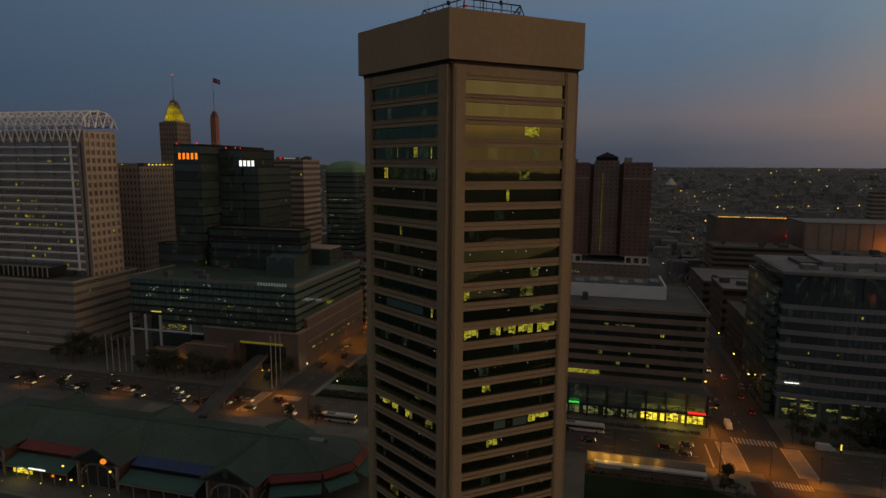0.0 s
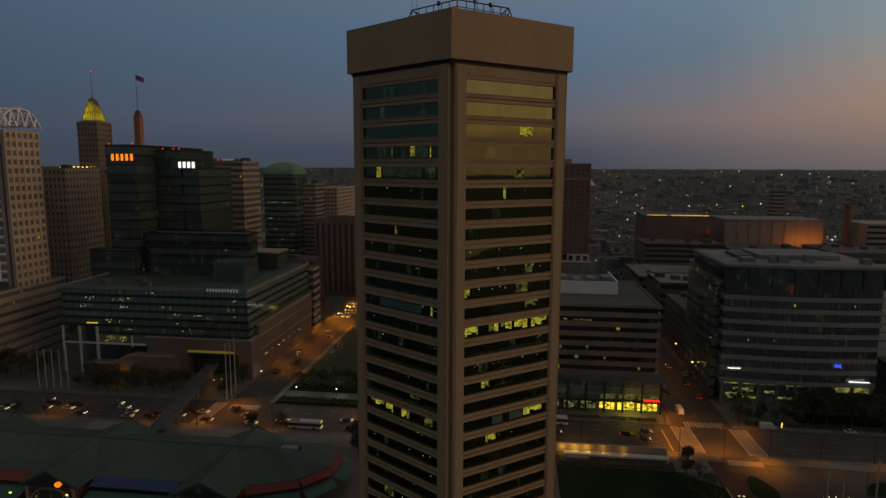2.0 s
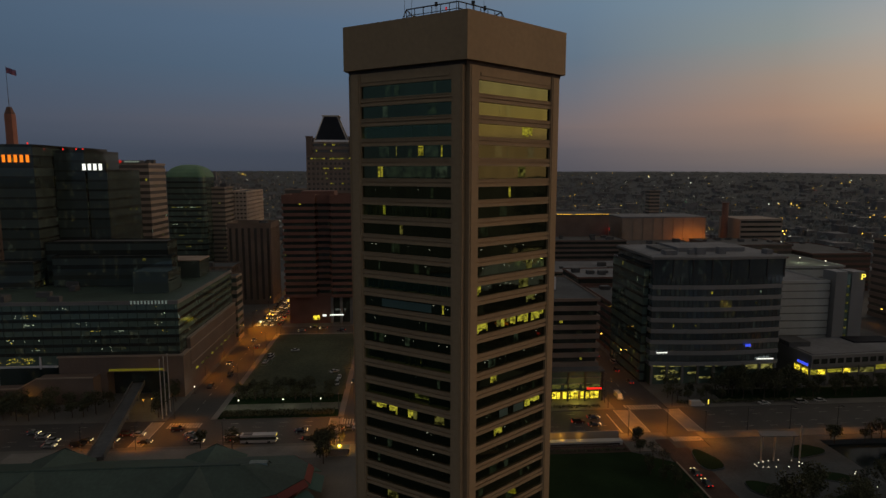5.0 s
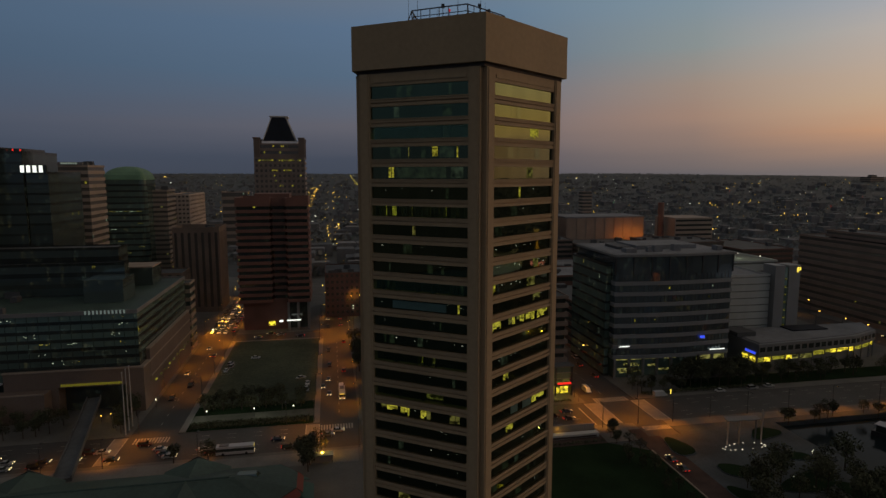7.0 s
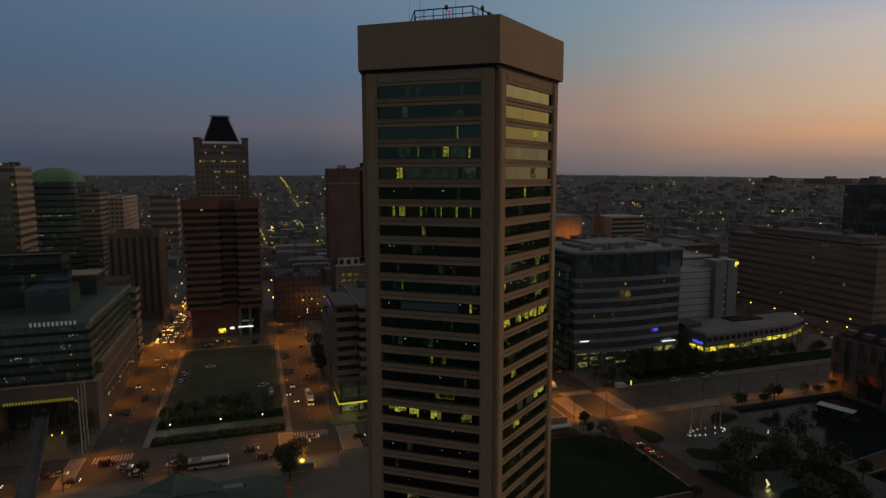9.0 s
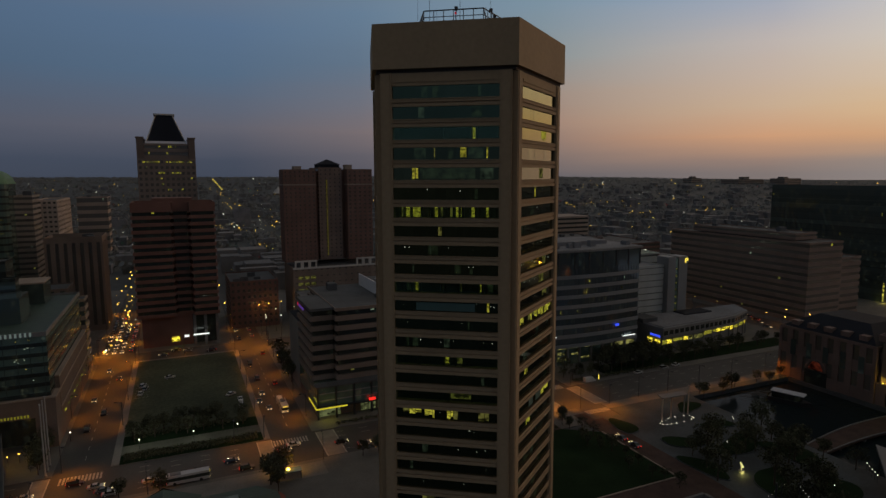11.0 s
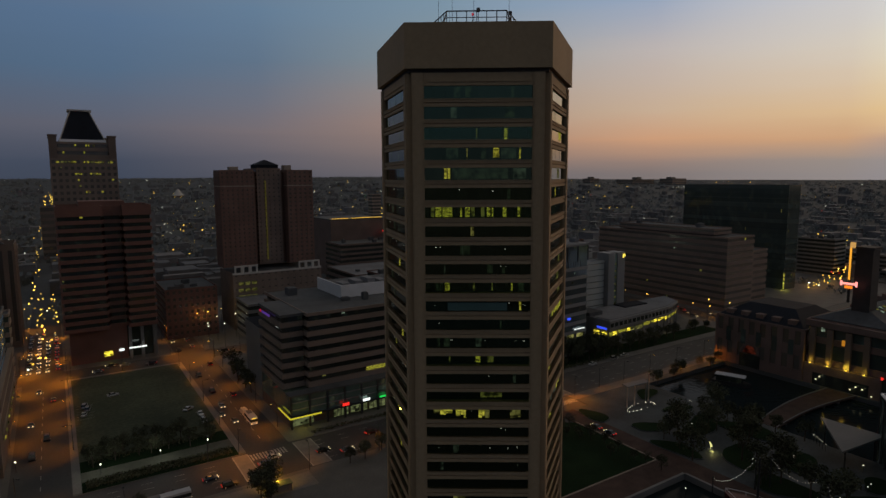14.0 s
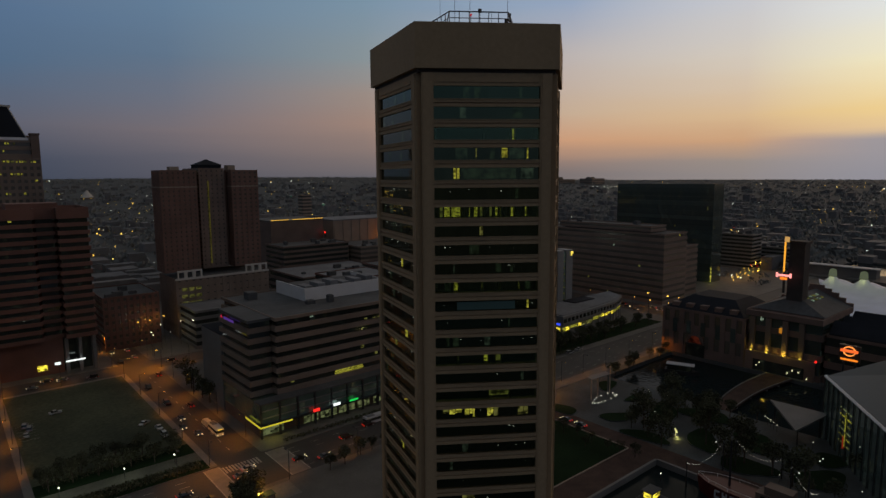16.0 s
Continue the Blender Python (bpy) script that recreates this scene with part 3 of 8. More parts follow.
        while x < 330:
            if not any(a - 7 < x < b + 7 for a, b in AVENUES):
                paint.box(x, x + 3, y, y + 0.14, 0.0, 0.012)
            x += 9
    for a, b in AVENUES[:3]:
        y = 92
        while y < 195:
            paint.box((a + b) / 2 - 0.1, (a + b) / 2 + 0.1, y, y + 3, 0.0, 0.012)
            y += 8
    for y in (146.0, 149.2, 152.4, 155.6, 158.8, 162.0):
        paint.box(-80.3, -74.6, y, y + 0.14, 0.2, 0.232)
    slab("lane_marking", paint, ROADPAINT, "broken white lane lines on the asphalt", "road marking")


streets()


def crossing(x0, x1, y0, y1, along):
    """A ladder crossing of bars; along: the way in which people go."""
    t = thing("crosswalk", "white ladder-striped crosswalk on the asphalt", "crosswalk", ((x0 + x1) / 2, (y0 + y1) / 2, 0.0), "crosswalks", "structure")
    n = 12
    for i in range(n):
        if along == "x":
            w = (x1 - x0) / n
            part("stripe", MB().box(x0 + i * w, x0 + (i + 0.55) * w, y0, y1, 0.0, 0.014), ROADPAINT, t)
        else:
            w = (y1 - y0) / n
            part("stripe", MB().box(x0, x1, y0 + i * w, y0 + (i + 0.55) * w, 0.0, 0.014), ROADPAINT, t)


def plain_crossing(x0, x1, y0, y1, material):
    t = thing("crosswalk", "pale paved crosswalk with white edge lines", "crosswalk", ((x0 + x1) / 2, (y0 + y1) / 2, 0.0), "crosswalks", "structure")
    part("paving", MB().box(x0, x1, y0, y1, 0.0, 0.010), material, t)
    part("edge_line", MB().box(x0 - 0.35, x0, y0, y1, 0.0, 0.014), ROADPAINT, t)
    part("edge_line", MB().box(x1, x1 + 0.35, y0, y1, 0.0, 0.014), ROADPAINT, t)


CROSS_PAVE = surface("crosswalk_paving", (0.20, 0.185, 0.165), 0.8, var=0.25, big=0.3)
crossing(-33.5, -21.5, 76.5, 81.0, "x")
crossing(-97, -85, 76.5, 81.0, "x")
crossing(76, 90.5, 82.6, 87.0, "x")
crossing(82, 93, 54.6, 58.0, "x")
plain_crossing(70.6, 76.6, 62.2, 82.4, CROSS_PAVE)
plain_crossing(91.0, 96.2, 62.2, 82.4, CROSS_PAVE)
plain_crossing(-38.6, -34.2, 62.2, 82.4, CROSS_PAVE)
plain_crossing(-18.2, -12.2, 62.2, 82.4, CROSS_PAVE)
plain_crossing(-104, -100, 62.2, 82.4, CROSS_PAVE)
slab("stop_line", MB().box(66.3, 66.8, 62.5, 79, 0, 0.014), ROADPAINT, "white stop line across the boulevard", "road marking")

# ---------------------------------------------------------------- pentagonal tower
TOP, CROWN0 = 121.4, 112.7


def pent(ap, turn=235.5):
    r = ap / math.cos(radians(36))
    return [(r * math.cos(radians(turn + 36 + 72 * k)), r * math.sin(radians(turn + 36 + 72 * k))) for k in range(5)]


FLOOR_TOPS = [109.46 - 4.0 * k for k in range(6)] + [89.43 - 3.86 * k for k in range(1, 22)]
LIT = {  # face, floor: runs of lit window (from, to, how bright)
    0: {2: [(5.2, 6.0, 1), (-0.4, -0.1, 2)], 3: [(3.0, 4.3, 1), (-6.4, -4.0, 4), (-2.3, -2.1, 2), (0.6, 1.6, 4), (4.6, 7.6, 4), (8.2, 8.5, 1)], 4: [(-6.8, -6.3, 1), (-6.1, -5.6, 1), (-5.2, 6.0, 4), (7.0, 9.6, 5)], 6: [(-9.6, -8.8, 2), (-8.7, -7.4, 1), (-7.2, -5.2, 1), (-3.6, -3.2, 1), (-2.6, -1.6, 1), (-1.4, -0.6, 2), (0.6, 1.4, 2), (1.8, 2.6, 1), (2.8, 3.2, 1), (5.0, 5.9, 1), (8.0, 8.7, 1)],
        7: [(-1.5, -0.8, 2)], 10: [(-8.6, -7.2, 5), (-6.8, -5.8, 1), (-1.0, -0.6, 2), (2.8, 3.2, 2), (6.8, 7.3, 1), (8.2, 9.6, 5)], 11: [(-6.2, 6.0, 3), (8.5, 8.9, 1)], 14: [(-0.5, 0.6, 1), (2.0, 3.4, 2), (-6.0, -5.7, 2)], 16: [(0.6, 5.2, 2)], 17: [(-9.3, -5.2, 0), (-4.6, -2.4, 0), (0.2, 2.6, 0), (6.8, 9.2, 0)], 22: [(-5.2, -2.5, 2)]},
    1: {2: [(2.2, 5.4, 1)], 5: [(-1.6, -1.0, 1)], 4: [(1.2, 3.4, 2)], 9: [(4.2, 6.2, 1)], 10: [(-10.4, -9.2, 1), (2.0, 5.0, 2)], 11: [(4.4, 7.4, 1)], 12: [(-10.3, -7.2, 0), (-4.6, -2.0, 0), (-1.6, 1.2, 0), (1.8, 5.4, 0), (6.2, 10.3, 0)], 15: [(-6.2, -4.2, 1)], 17: [(4.6, 9.6, 0), (1.0, 4.2, 3), (-3.4, -0.8, 3)], 18: [(-5.0, -2.2, 1)]},
    4: {9: [(2.0, 3.0, 1)], 14: [(-3, -1.5, 1)], 13: [(4, 6, 1)], 20: [(0, 2, 1)]},
}


def tower():
    t = thing("pentagonal_tower", "tan concrete pentagonal office tower with dark ribbon windows and blank crown", "skyscraper", (0, 0, 0))
    part("core", MB().prism(pent(15.2), 0.2, 112.0), TOWER_CORE, t, "recessed core between the corner piers, interior darkness put into its colour")
    crown = MB()
    po, pi_ = pent(19.85), pent(18.9)
    for i in range(5):
        j = (i + 1) % 5
        crown.prism([po[i], po[j], pi_[j], pi_[i]], CROWN0, TOP)
    crown.prism(pent(18.88), CROWN0 + 0.02, TOP - 0.9)
    part("crown", crown, CONCRETE, t, "blank tan concrete parapet crown")
    part("roof_deck", MB().prism(pent(18.8), TOP - 0.9, TOP - 0.75), ROOF_GREY, t)
    # underside of the crown, its shade painted as darker concrete
    part("soffit", MB().prism(pent(19.0), 112.0, 112.68), CONCRETE_SHADE, t)
    part("lobby", MB().prism(pent(17.9), 0.15, 7.0), GLASS_DARK, t, "dark glazed lobby at the foot")
    dim_rng = random.Random(17)
    for k in range(5):
        M = Matrix.Rotation(radians(235.5 + 72 * k), 4, "Z")  # local x points out of the face, y along it
        for s0, s1 in ((-13.15, -10.75), (10.75, 13.15)):
            mb = MB()
            mb.M = M
            mb.box(17.3, 19.25, s0, s1, 0.15, 112.0)
            mb.box(19.25, 19.40, s0 + 0.35, s1 - 0.35, 0.15, 111.9)
            part("pier", mb, CONCRETE, t)
        # corner between the piers, darkened by colour for the shade in it
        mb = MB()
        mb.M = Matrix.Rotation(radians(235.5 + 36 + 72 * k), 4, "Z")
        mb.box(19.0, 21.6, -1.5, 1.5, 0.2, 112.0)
        part("corner_recess", mb, CONCRETE_SHADE, t, "recessed corner between piers, shade put into its dark colour")
        mb = MB()
        mb.M = M
        mb.box(17.5, 19.05, -10.75, 10.75, FLOOR_TOPS[0] + 0.05, 112.0).box(19.05, 19.2, -10.2, 10.2, FLOOR_TOPS[0] + 0.75, FLOOR_TOPS[0] + 1.35)
        part("top_spandrel", mb, CONCRETE, t)
        for i, zt in enumerate(FLOOR_TOPS):
            zb = zt - (2.45 if i < 6 else 2.2)
            z2 = FLOOR_TOPS[i + 1] if i + 1 < len(FLOOR_TOPS) else 7.0
            mb = MB()
            mb.M = M
            mb.box(17.5, 18.75, -10.75, 10.75, z2, zb)
            h = zb - z2
            mb.box(18.75, 19.1, -10.75, 10.75, z2 + h * 0.56, zb).box(18.75, 19.1, -10.75, 10.75, z2, z2 + h * 0.40)
            mb.box(18.75, 19.22, -10.3, 10.3, zb - 0.16, zb)
            part("spandrel", mb, CONCRETE, t)
            # glazing: singly on the upper floors of the two near faces, joined elsewhere
            runs = LIT.get(k, {}).get(i, [])
            n = 10
            w = 21.5 / n
            deep = k == 0 and i in (2, 6, 10, 14, 16)
            if deep:  # rooms with depth behind clear glass
                mb = MB()
                mb.M = M
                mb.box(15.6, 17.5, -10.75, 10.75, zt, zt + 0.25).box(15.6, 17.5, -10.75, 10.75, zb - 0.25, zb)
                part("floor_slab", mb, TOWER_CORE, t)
                for a, b, how in runs:
                    for q in (a - 0.06, b + 0.06):
                        mb = MB()
                        mb.M = M
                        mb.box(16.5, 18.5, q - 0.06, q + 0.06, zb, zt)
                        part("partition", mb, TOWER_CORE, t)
                    mb = MB()
                    mb.M = M
                    mb.box(16.52, 16.58, a, b, zb + 0.1, zt - 0.1)
                    part("lit_room_wall", mb, (ROOM_BRIGHT, ROOM, ROOM_DIM, BLIND, ROOM_FAINT, ROOM_GREEN)[how], t, "lit back wall of an office")
                runs = []
            if k in (0, 1) and i < 15:
                for q in range(n):
                    s = -10.75 + q * w
                    mb = MB()
                    mb.M = M
                    mb.box(18.62, 18.70, s + 0.006, s + w - 0.006, zb, zt)
                    part("pane", mb, CLEAR if deep else TOWER_GLASS, t)
            else:
                mb = MB()
                mb.M = M
                mb.box(18.62, 18.70, -10.72, 10.72, zb, zt)
                part("window_strip", mb, CLEAR if deep else TOWER_GLASS, t)
            if k in (0, 1, 4) and not deep and i not in LIT.get(k, {}):
                for _ in range(dim_rng.choice((0, 1, 1, 2, 3))):
                    a = dim_rng.uniform(-10, 8)
                    runs = runs + [(a, a + dim_rng.choice((0.3, 0.6, 1.2, 2.0)), dim_rng.choice((4, 4, 5)))]
            if k in (0, 1, 4) and not deep and i > 4:
                for _ in range(dim_rng.choice((0, 1, 2, 2, 4, 6))):
                    a = dim_rng.uniform(-10, 10)
                    mb = MB()
                    mb.M = M
                    zc = zt - dim_rng.uniform(0.35, 1.0)
                    mb.box(18.70, 18.73, a, a + dim_rng.choice((0.10, 0.14, 0.3)), zc, zc + 0.09)
                    part("ceiling_lamp", mb, CEILING_LAMP, t)
            bays = []
            for a, b, how in runs:
                if how > 1 or b - a < 1.1:
                    bays.append((a, b, how, 0.25))
                    continue
                while a < b - 0.3:
                    e = min(b, a + dim_rng.uniform(0.55, 1.5))
                    bays.append((a, e - 0.10, how if dim_rng.random() < 0.8 else 2, dim_rng.choice((0.25, 0.45, 0.7, 0.95, 1.25))))
                    a = e
            for a, b, how, sill in bays:
                mb = MB()
                mb.M = M
                top = zt - (0.1 if how != 3 else 0.35)
                mb.box(18.70, 18.735, a, b, zb + (sill if how != 3 else 0.2), top)
                part("lit_pane", mb, (ROOM_BRIGHT, ROOM, ROOM_DIM, BLIND, ROOM_FAINT, ROOM_GREEN)[how], t, ("brightly lit office window", "lit office window", "dimly lit office window", "window with a pale blind drawn", "faintly lit office window", "faintly lit greenish window")[how])
    return t


tower()


def roof_rig():
    z0, z1 = TOP - 0.75, 126.3
    t = thing("roof_rail_rig", "dark steel railed gantry with aerials on the tower roof", "railing", (0, 0, z0))
    ring = pent(8.7)
    for i in range(5):
        a, b = ring[i], ring[(i + 1) % 5]
        part("top_rail", MB().rod((*a, z1), (*b, z1), 0.14), DARK_METAL, t)
        part("middle_rail", MB().rod((*a, z1 - 1.3), (*b, z1 - 1.3), 0.09), DARK_METAL, t)
        for k in range(6):
            f = k / 6
            p = (a[0] + (b[0] - a[0]) * f, a[1] + (b[1] - a[1]) * f)
            part("post", MB().rod((*p, z0), (*p, z1), 0.09), DARK_METAL, t)
        part("brace", MB().rod((a[0] * 1.22, a[1] * 1.22, z0), (*a, z1), 0.12), DARK_METAL, t)
    for x, y, h, r in ((-9, -4, 130.5, 0.06), (-10.5, -1, 129.6, 0.05), (4, -7, 131.2, 0.07), (7, 1, 130.2, 0.06), (-3, 6, 129.5, 0.05), (1, 2, 132, 0.09)):
        a = thing("roof_aerial", "thin whip aerial standing on the tower roof", "antenna", (x, y, z0), "roof aerials")
        part("mast", MB().cyl(x, y, z0, h, r, 6, r * 0.5), DARK_METAL, a)
        part("foot", MB().cyl(x, y, z0, z0 + 0.5, 0.25, 8), DARK_METAL, a)
    for x, y in ((-4, -6.5), (3.5, -8), (6.5, -4.2)):
        d = thing("roof_camera", "small dark equipment head on a roof post", "equipment", (x, y, z0), "roof equipment")
        part("post", MB().cyl(x, y, z0, 126.4, 0.07, 6), DARK_METAL, d)
        part("head", MB().box(x - 0.3, x + 0.3, y - 0.25, y + 0.25, 126.4, 127.2), DARK_METAL, d)
    b = thing("beacon_light", "small red aviation light on a roof mast", "beacon", (-1.5, -1, z0))
    part("mast", MB().cyl(-1.5, -1, z0, 127.2, 0.06, 6), DARK_METAL, b)
    part("lens", MB().cyl(-1.5, -1, 127.2, 127.7, 0.22, 8), glow("dim_red_beacon", (1.0, 0.05, 0.08), 0.35), b, "glowing red lens")
    p = thing("roof_penthouse", "low concrete plant room on the tower roof", "plant room", (2, 4, z0))
    part("wall", MB().box(-3, 7, 0, 8, z0, 123.6), CONCRETE, p)
    part("roof", MB().box(-3.2, 7.2, -0.2, 8.2, 123.6, 123.9), ROOF_GREY, p)


roof_rig()

# ---------------------------------------------------------------- buildings
def parapet(mb, x0, x1, y0, y1, z0, z1, w=0.4):
    return mb.box(x0, x1, y0, y0 + w, z0, z1).box(x0, x1, y1 - w, y1, z0, z1).box(x0, x0 + w, y0 + w, y1 - w, z0, z1).box(x1 - w, x1, y0 + w, y1 - w, z0, z1)


def lit_panes(t, rng, x0, x1, y0, y1, zb, zt, inset, faces, chance, width, mats):
    """Lit window panes a little proud of the glazing of one floor."""
    e = 0.03
    for face in faces:
        a, b = (x0, x1) if face in "SN" else (y0, y1)
        n = max(1, int((b - a - 2 * inset) / width))
        w = (b - a - 2 * inset) / n
        for i in range(n):
            if rng.random() > chance:
                continue
            s0, s1 = a + inset + i * w + 0.12, a + inset + (i + 1) * w - 0.12
            s1 = s0 + (s1 - s0) * rng.uniform(0.25, 0.85)
            z0, z1 = zb + (zt - zb) * rng.uniform(0.2, 0.6), zt - 0.1
            mb = MB()
            if face == "S":
                mb.box(s0, s1, y0 + inset - e, y0 + inset, z0, z1)
            elif face == "W":
                mb.box(x0 + inset - e, x0 + inset, s0, s1, z0, z1)
            elif face == "E":
                mb.box(x1 - inset, x1 - inset + e, s0, s1, z0, z1)
            part("lit_pane", mb, rng.choice(mats), t, "window lit from inside")


def roof_plant(t, rng, x0, x1, y0, y1, z, n, material=None):
    for _ in range(n):
        w, d, h = rng.uniform(2, 6), rng.uniform(2, 5), rng.uniform(1.2, 3)
        x, y = rng.uniform(x0 + 2, x1 - 2 - w), rng.uniform(y0 + 2, y1 - 2 - d)
        mb = MB().box(x, x + w, y, y + d, z, z + h).box(x + 0.2, x + w - 0.2, y + 0.2, y + d - 0.2, z + h, z + h + 0.25)
        part("roof_unit", mb, material or ROOF_GREY, t, "boxy ventilation unit on the roof")


def office(name, label, category, x0, x1, y0, y1, z1, floors, z0=0.15, band=0.45, wall=None, glass=None, roof=None, inset=0.35,
           pier=0.0, pier_w=0.5, pier_faces="SWE", lit=0.03, faces="SW", mats=None, seed=1, plant=4, unit=2.2, thing_=None, crown=1.2, corner=0.0, pierm=None):
    """A block of storeys: a spandrel and a recessed window band each, with piers, parapet, roof deck and plant."""
    rng = random.Random(seed)
    wall, glass, roof = wall or CONC_BAND, glass or GLASS_DARK, roof or ROOF_GREY
    mats = mats or [ROOM, ROOM_DIM, ROOM_DIM, ROOM_COOL]
    t = thing_ or thing(name, label, category, ((x0 + x1) / 2, (y0 + y1) / 2, z0))
    h = (z1 - crown - z0) / floors
    for i in range(floors):
        zb = z0 + i * h
        part("spandrel", MB().box(x0, x1, y0, y1, zb, zb + h * band), wall, t)
        part("window_band", MB().box(x0 + inset, x1 - inset, y0 + inset, y1 - inset, zb + h * band, zb + h), glass, t)
        if lit:
            lit_panes(t, rng, x0, x1, y0, y1, zb + h * band, zb + h, inset, faces, lit, unit, mats)
    zt = z1 - crown
    cap = MB().box(x0, x1, y0, y1, zt, zt + min(0.5, crown * 0.5))
    parapet(cap, x0, x1, y0, y1, zt + min(0.5, crown * 0.5), z1)
    part("parapet", cap, wall, t)
    part("roof", MB().box(x0 + 0.4, x1 - 0.4, y0 + 0.4, y1 - 0.4, zt + min(0.5, crown * 0.5), zt + min(0.5, crown * 0.5) + 0.08), roof, t)
    if pier:
        pm = pierm or wall
        for f in pier_faces:
            a, b = (x0, x1) if f == "S" else (y0, y1)
            n = max(1, round((b - a) / pier))
            for i in range(n + 1):
                s = a + (b - a) * i / n
                s0, s1 = max(a, s - pier_w / 2), min(b, s + pier_w / 2)
                mb = MB()
                if f == "S":
                    mb.box(s0, s1, y0 - 0.12, y0 + inset, z0, zt)
                elif f == "W":
                    mb.box(x0 - 0.12, x0 + inset, s0, s1, z0, zt)
                else:
                    mb.box(x1 - inset, x1 + 0.12, s0, s1, z0, zt)
                part("pier", mb, pm, t)
    if plant:
        roof_plant(t, rng, x0, x1, y0, y1, zt + min(0.5, crown * 0.5) + 0.08, plant)
    return t


def letter_bars(t, name, s0, s1, face, at, z0, z1, n, material, label, gap=0.28):
    """A lit sign as a row of plain upright blocks."""
    w = (s1 - s0) / n
    for i in range(n):
        a, b = s0 + i * w, s0 + (i + 1 - gap) * w
        mb = MB()
        if face == "S":
            mb.box(a, b, at - 0.25, at, z0, z1)
        elif face == "E":
            mb.box(at, at + 0.25, a, b, z0, z1)
        else:
            mb.box(at - 0.25, at, a, b, z0, z1)
        part(name, mb, material, t, label)


# ---- hotel and mall block west of the vacant lot
HOTEL_LAMP = glow("hotel_room_lamp", (0.80, 1.0, 0.72), 0.55)
L_YELLOW_DIM = glow("warm_room_lamp", (1.0, 0.85, 0.12), 0.5)


def hotel():
    t = thing("hotel_block", "teal glass hotel on a brown stone mall base with portico", "hotel", (-145, 145, K))
    x0, x1, y0, y1 = -190.5, -101.0, 107.5, 185.0
    rng = random.Random(5)
    # stone base with the entrance portal cut out of it
    zt = 17.6
    for a, b in ((-150, -131.5), (-107.2, x1)):
        part("portal_pier", MB().box(a, b, y0, y0 + 6, K, zt), STONE_BROWN, t)
    part("portal_lintel", MB().box(-131.5, -107.2, y0, y0 + 6, 11.2, zt), STONE_BROWN, t)
    part("stone_base", MB().box(-150, x1, y0 + 6, y1, K, zt), STONE_BROWN, t, "brown stone base behind a deep portal")
    part("base_cornice", MB().box(-150.4, x1 + 0.4, y0 - 0.4, y1, zt, zt + 0.55), STONE_TAN, t)
    part("portal_recess", MB().box(-131.4, -107.3, y0 + 5.6, y0 + 5.98, K, 11.2), GLASS_BLACK, t, "dark glazed entrance deep in the portal")
    letter_bars(t, "sign_letter", -130.5, -108.5, "S", y0 - 0.05, 11.7, 12.6, 24, glow("portal_lettering", (0.9, 0.8, 0.08), 0.14), "small yellow sign block over the portal", 0.45)
    # glass storeys
    n, z0, z1 = 6, 18.3, 39.0
    h = (z1 - z0) / n
    for i in range(n):
        zb = z0 + i * h
        xa = x0 if i else -174.0  # the lowest storey stops short of the open corner
        part("spandrel", MB().box(xa + 0.1, x1 - 1.2, y0 + 0.5, y1, zb, zb + h * 0.36), GLASS_BLACK, t)
        part("window_band", MB().box(xa + 0.3, x1 - 1.4, y0 + 0.7, y1 - 0.2, zb + h * 0.36, zb + h), GLASS_TEAL, t)
        for _ in range((5, 6, 3, 5, 6, 2)[i]):
            # ceiling lamps seen through the glass, a handful to a room
            room, cx = MB(), rng.uniform(x0 + 3 if i else -171, x1 - 6)
            for _ in range(rng.randint(1, 5)):
                x, z, w = cx + rng.uniform(-2.2, 2.2), zb + h * rng.uniform(0.5, 0.92), rng.uniform(0.14, 0.5)
                room.box(x, x + w, y0 + 0.66, y0 + 0.69, z, z + rng.uniform(0.14, 0.3))
            part("room_light", room, HOTEL_LAMP if rng.random() < 0.75 else L_YELLOW_DIM, t, "small cold lights inside a room")
    for k in range(24):
        x = x0 + 1.5 + k * (x1 - x0 - 4) / 23
        part("mullion", MB().box(x - 0.06, x + 0.06, y0 + 0.46, y0 + 0.7, z0 if x > -174 else z0 + h, z1), GLASS_DARK, t)
    part("parapet", parapet(MB().box(x0, x1 - 1.1, y0 + 0.4, y1, z1, z1 + 0.5), x0, x1 - 1.1, y0 + 0.4, y1, z1 + 0.5, z1 + 1.5), STONE_GREY, t)
    part("roof", MB().box(x0 + 0.5, x1 - 1.7, y0 + 0.9, y1 - 0.5, z1 + 0.5, z1 + 0.6), ROOF_GREEN, t)
    # stepped stone wall along the side street
    part("side_wall", MB().box(x1 - 1.3, x1 + 0.2, 116.0, y1, 9.0, 22.4), STONE_BROWN, t, "brown stone wall along the side street")
    part("side_wall_coping", MB().box(x1 - 1.5, x1 + 0.4, 115.8, y1, 22.4, 22.9), STONE_TAN, t)
    part("side_ledge", MB().box(x1 - 0.2, x1 + 0.5, 116.0, y1, 11.2, 11.7), STONE_TAN, t)
    for k in range(9):
        y = 121 + k * 7
        part("side_lamp", MB().box(x1 + 0.2, x1 + 0.5, y, y + 2.2, 7.6, 8.1), ROOM_DIM if k % 3 else ROOM, t, "dim lamp under the side wall")
    # open corner on white columns, glazed gallery beside it, terrace with a ramped wall
    part("wing_glass", MB().box(x0 + 4, -150.1, y0 + 9, y1, K, 21.7), GLASS_DARK, t, "dark glazing deep under the open corner")
    part("gallery_glass", MB().box(-174, -150.1, y0 + 0.7, y0 + 8.9, 14.4, 18.2), GLASS_TEAL, t)
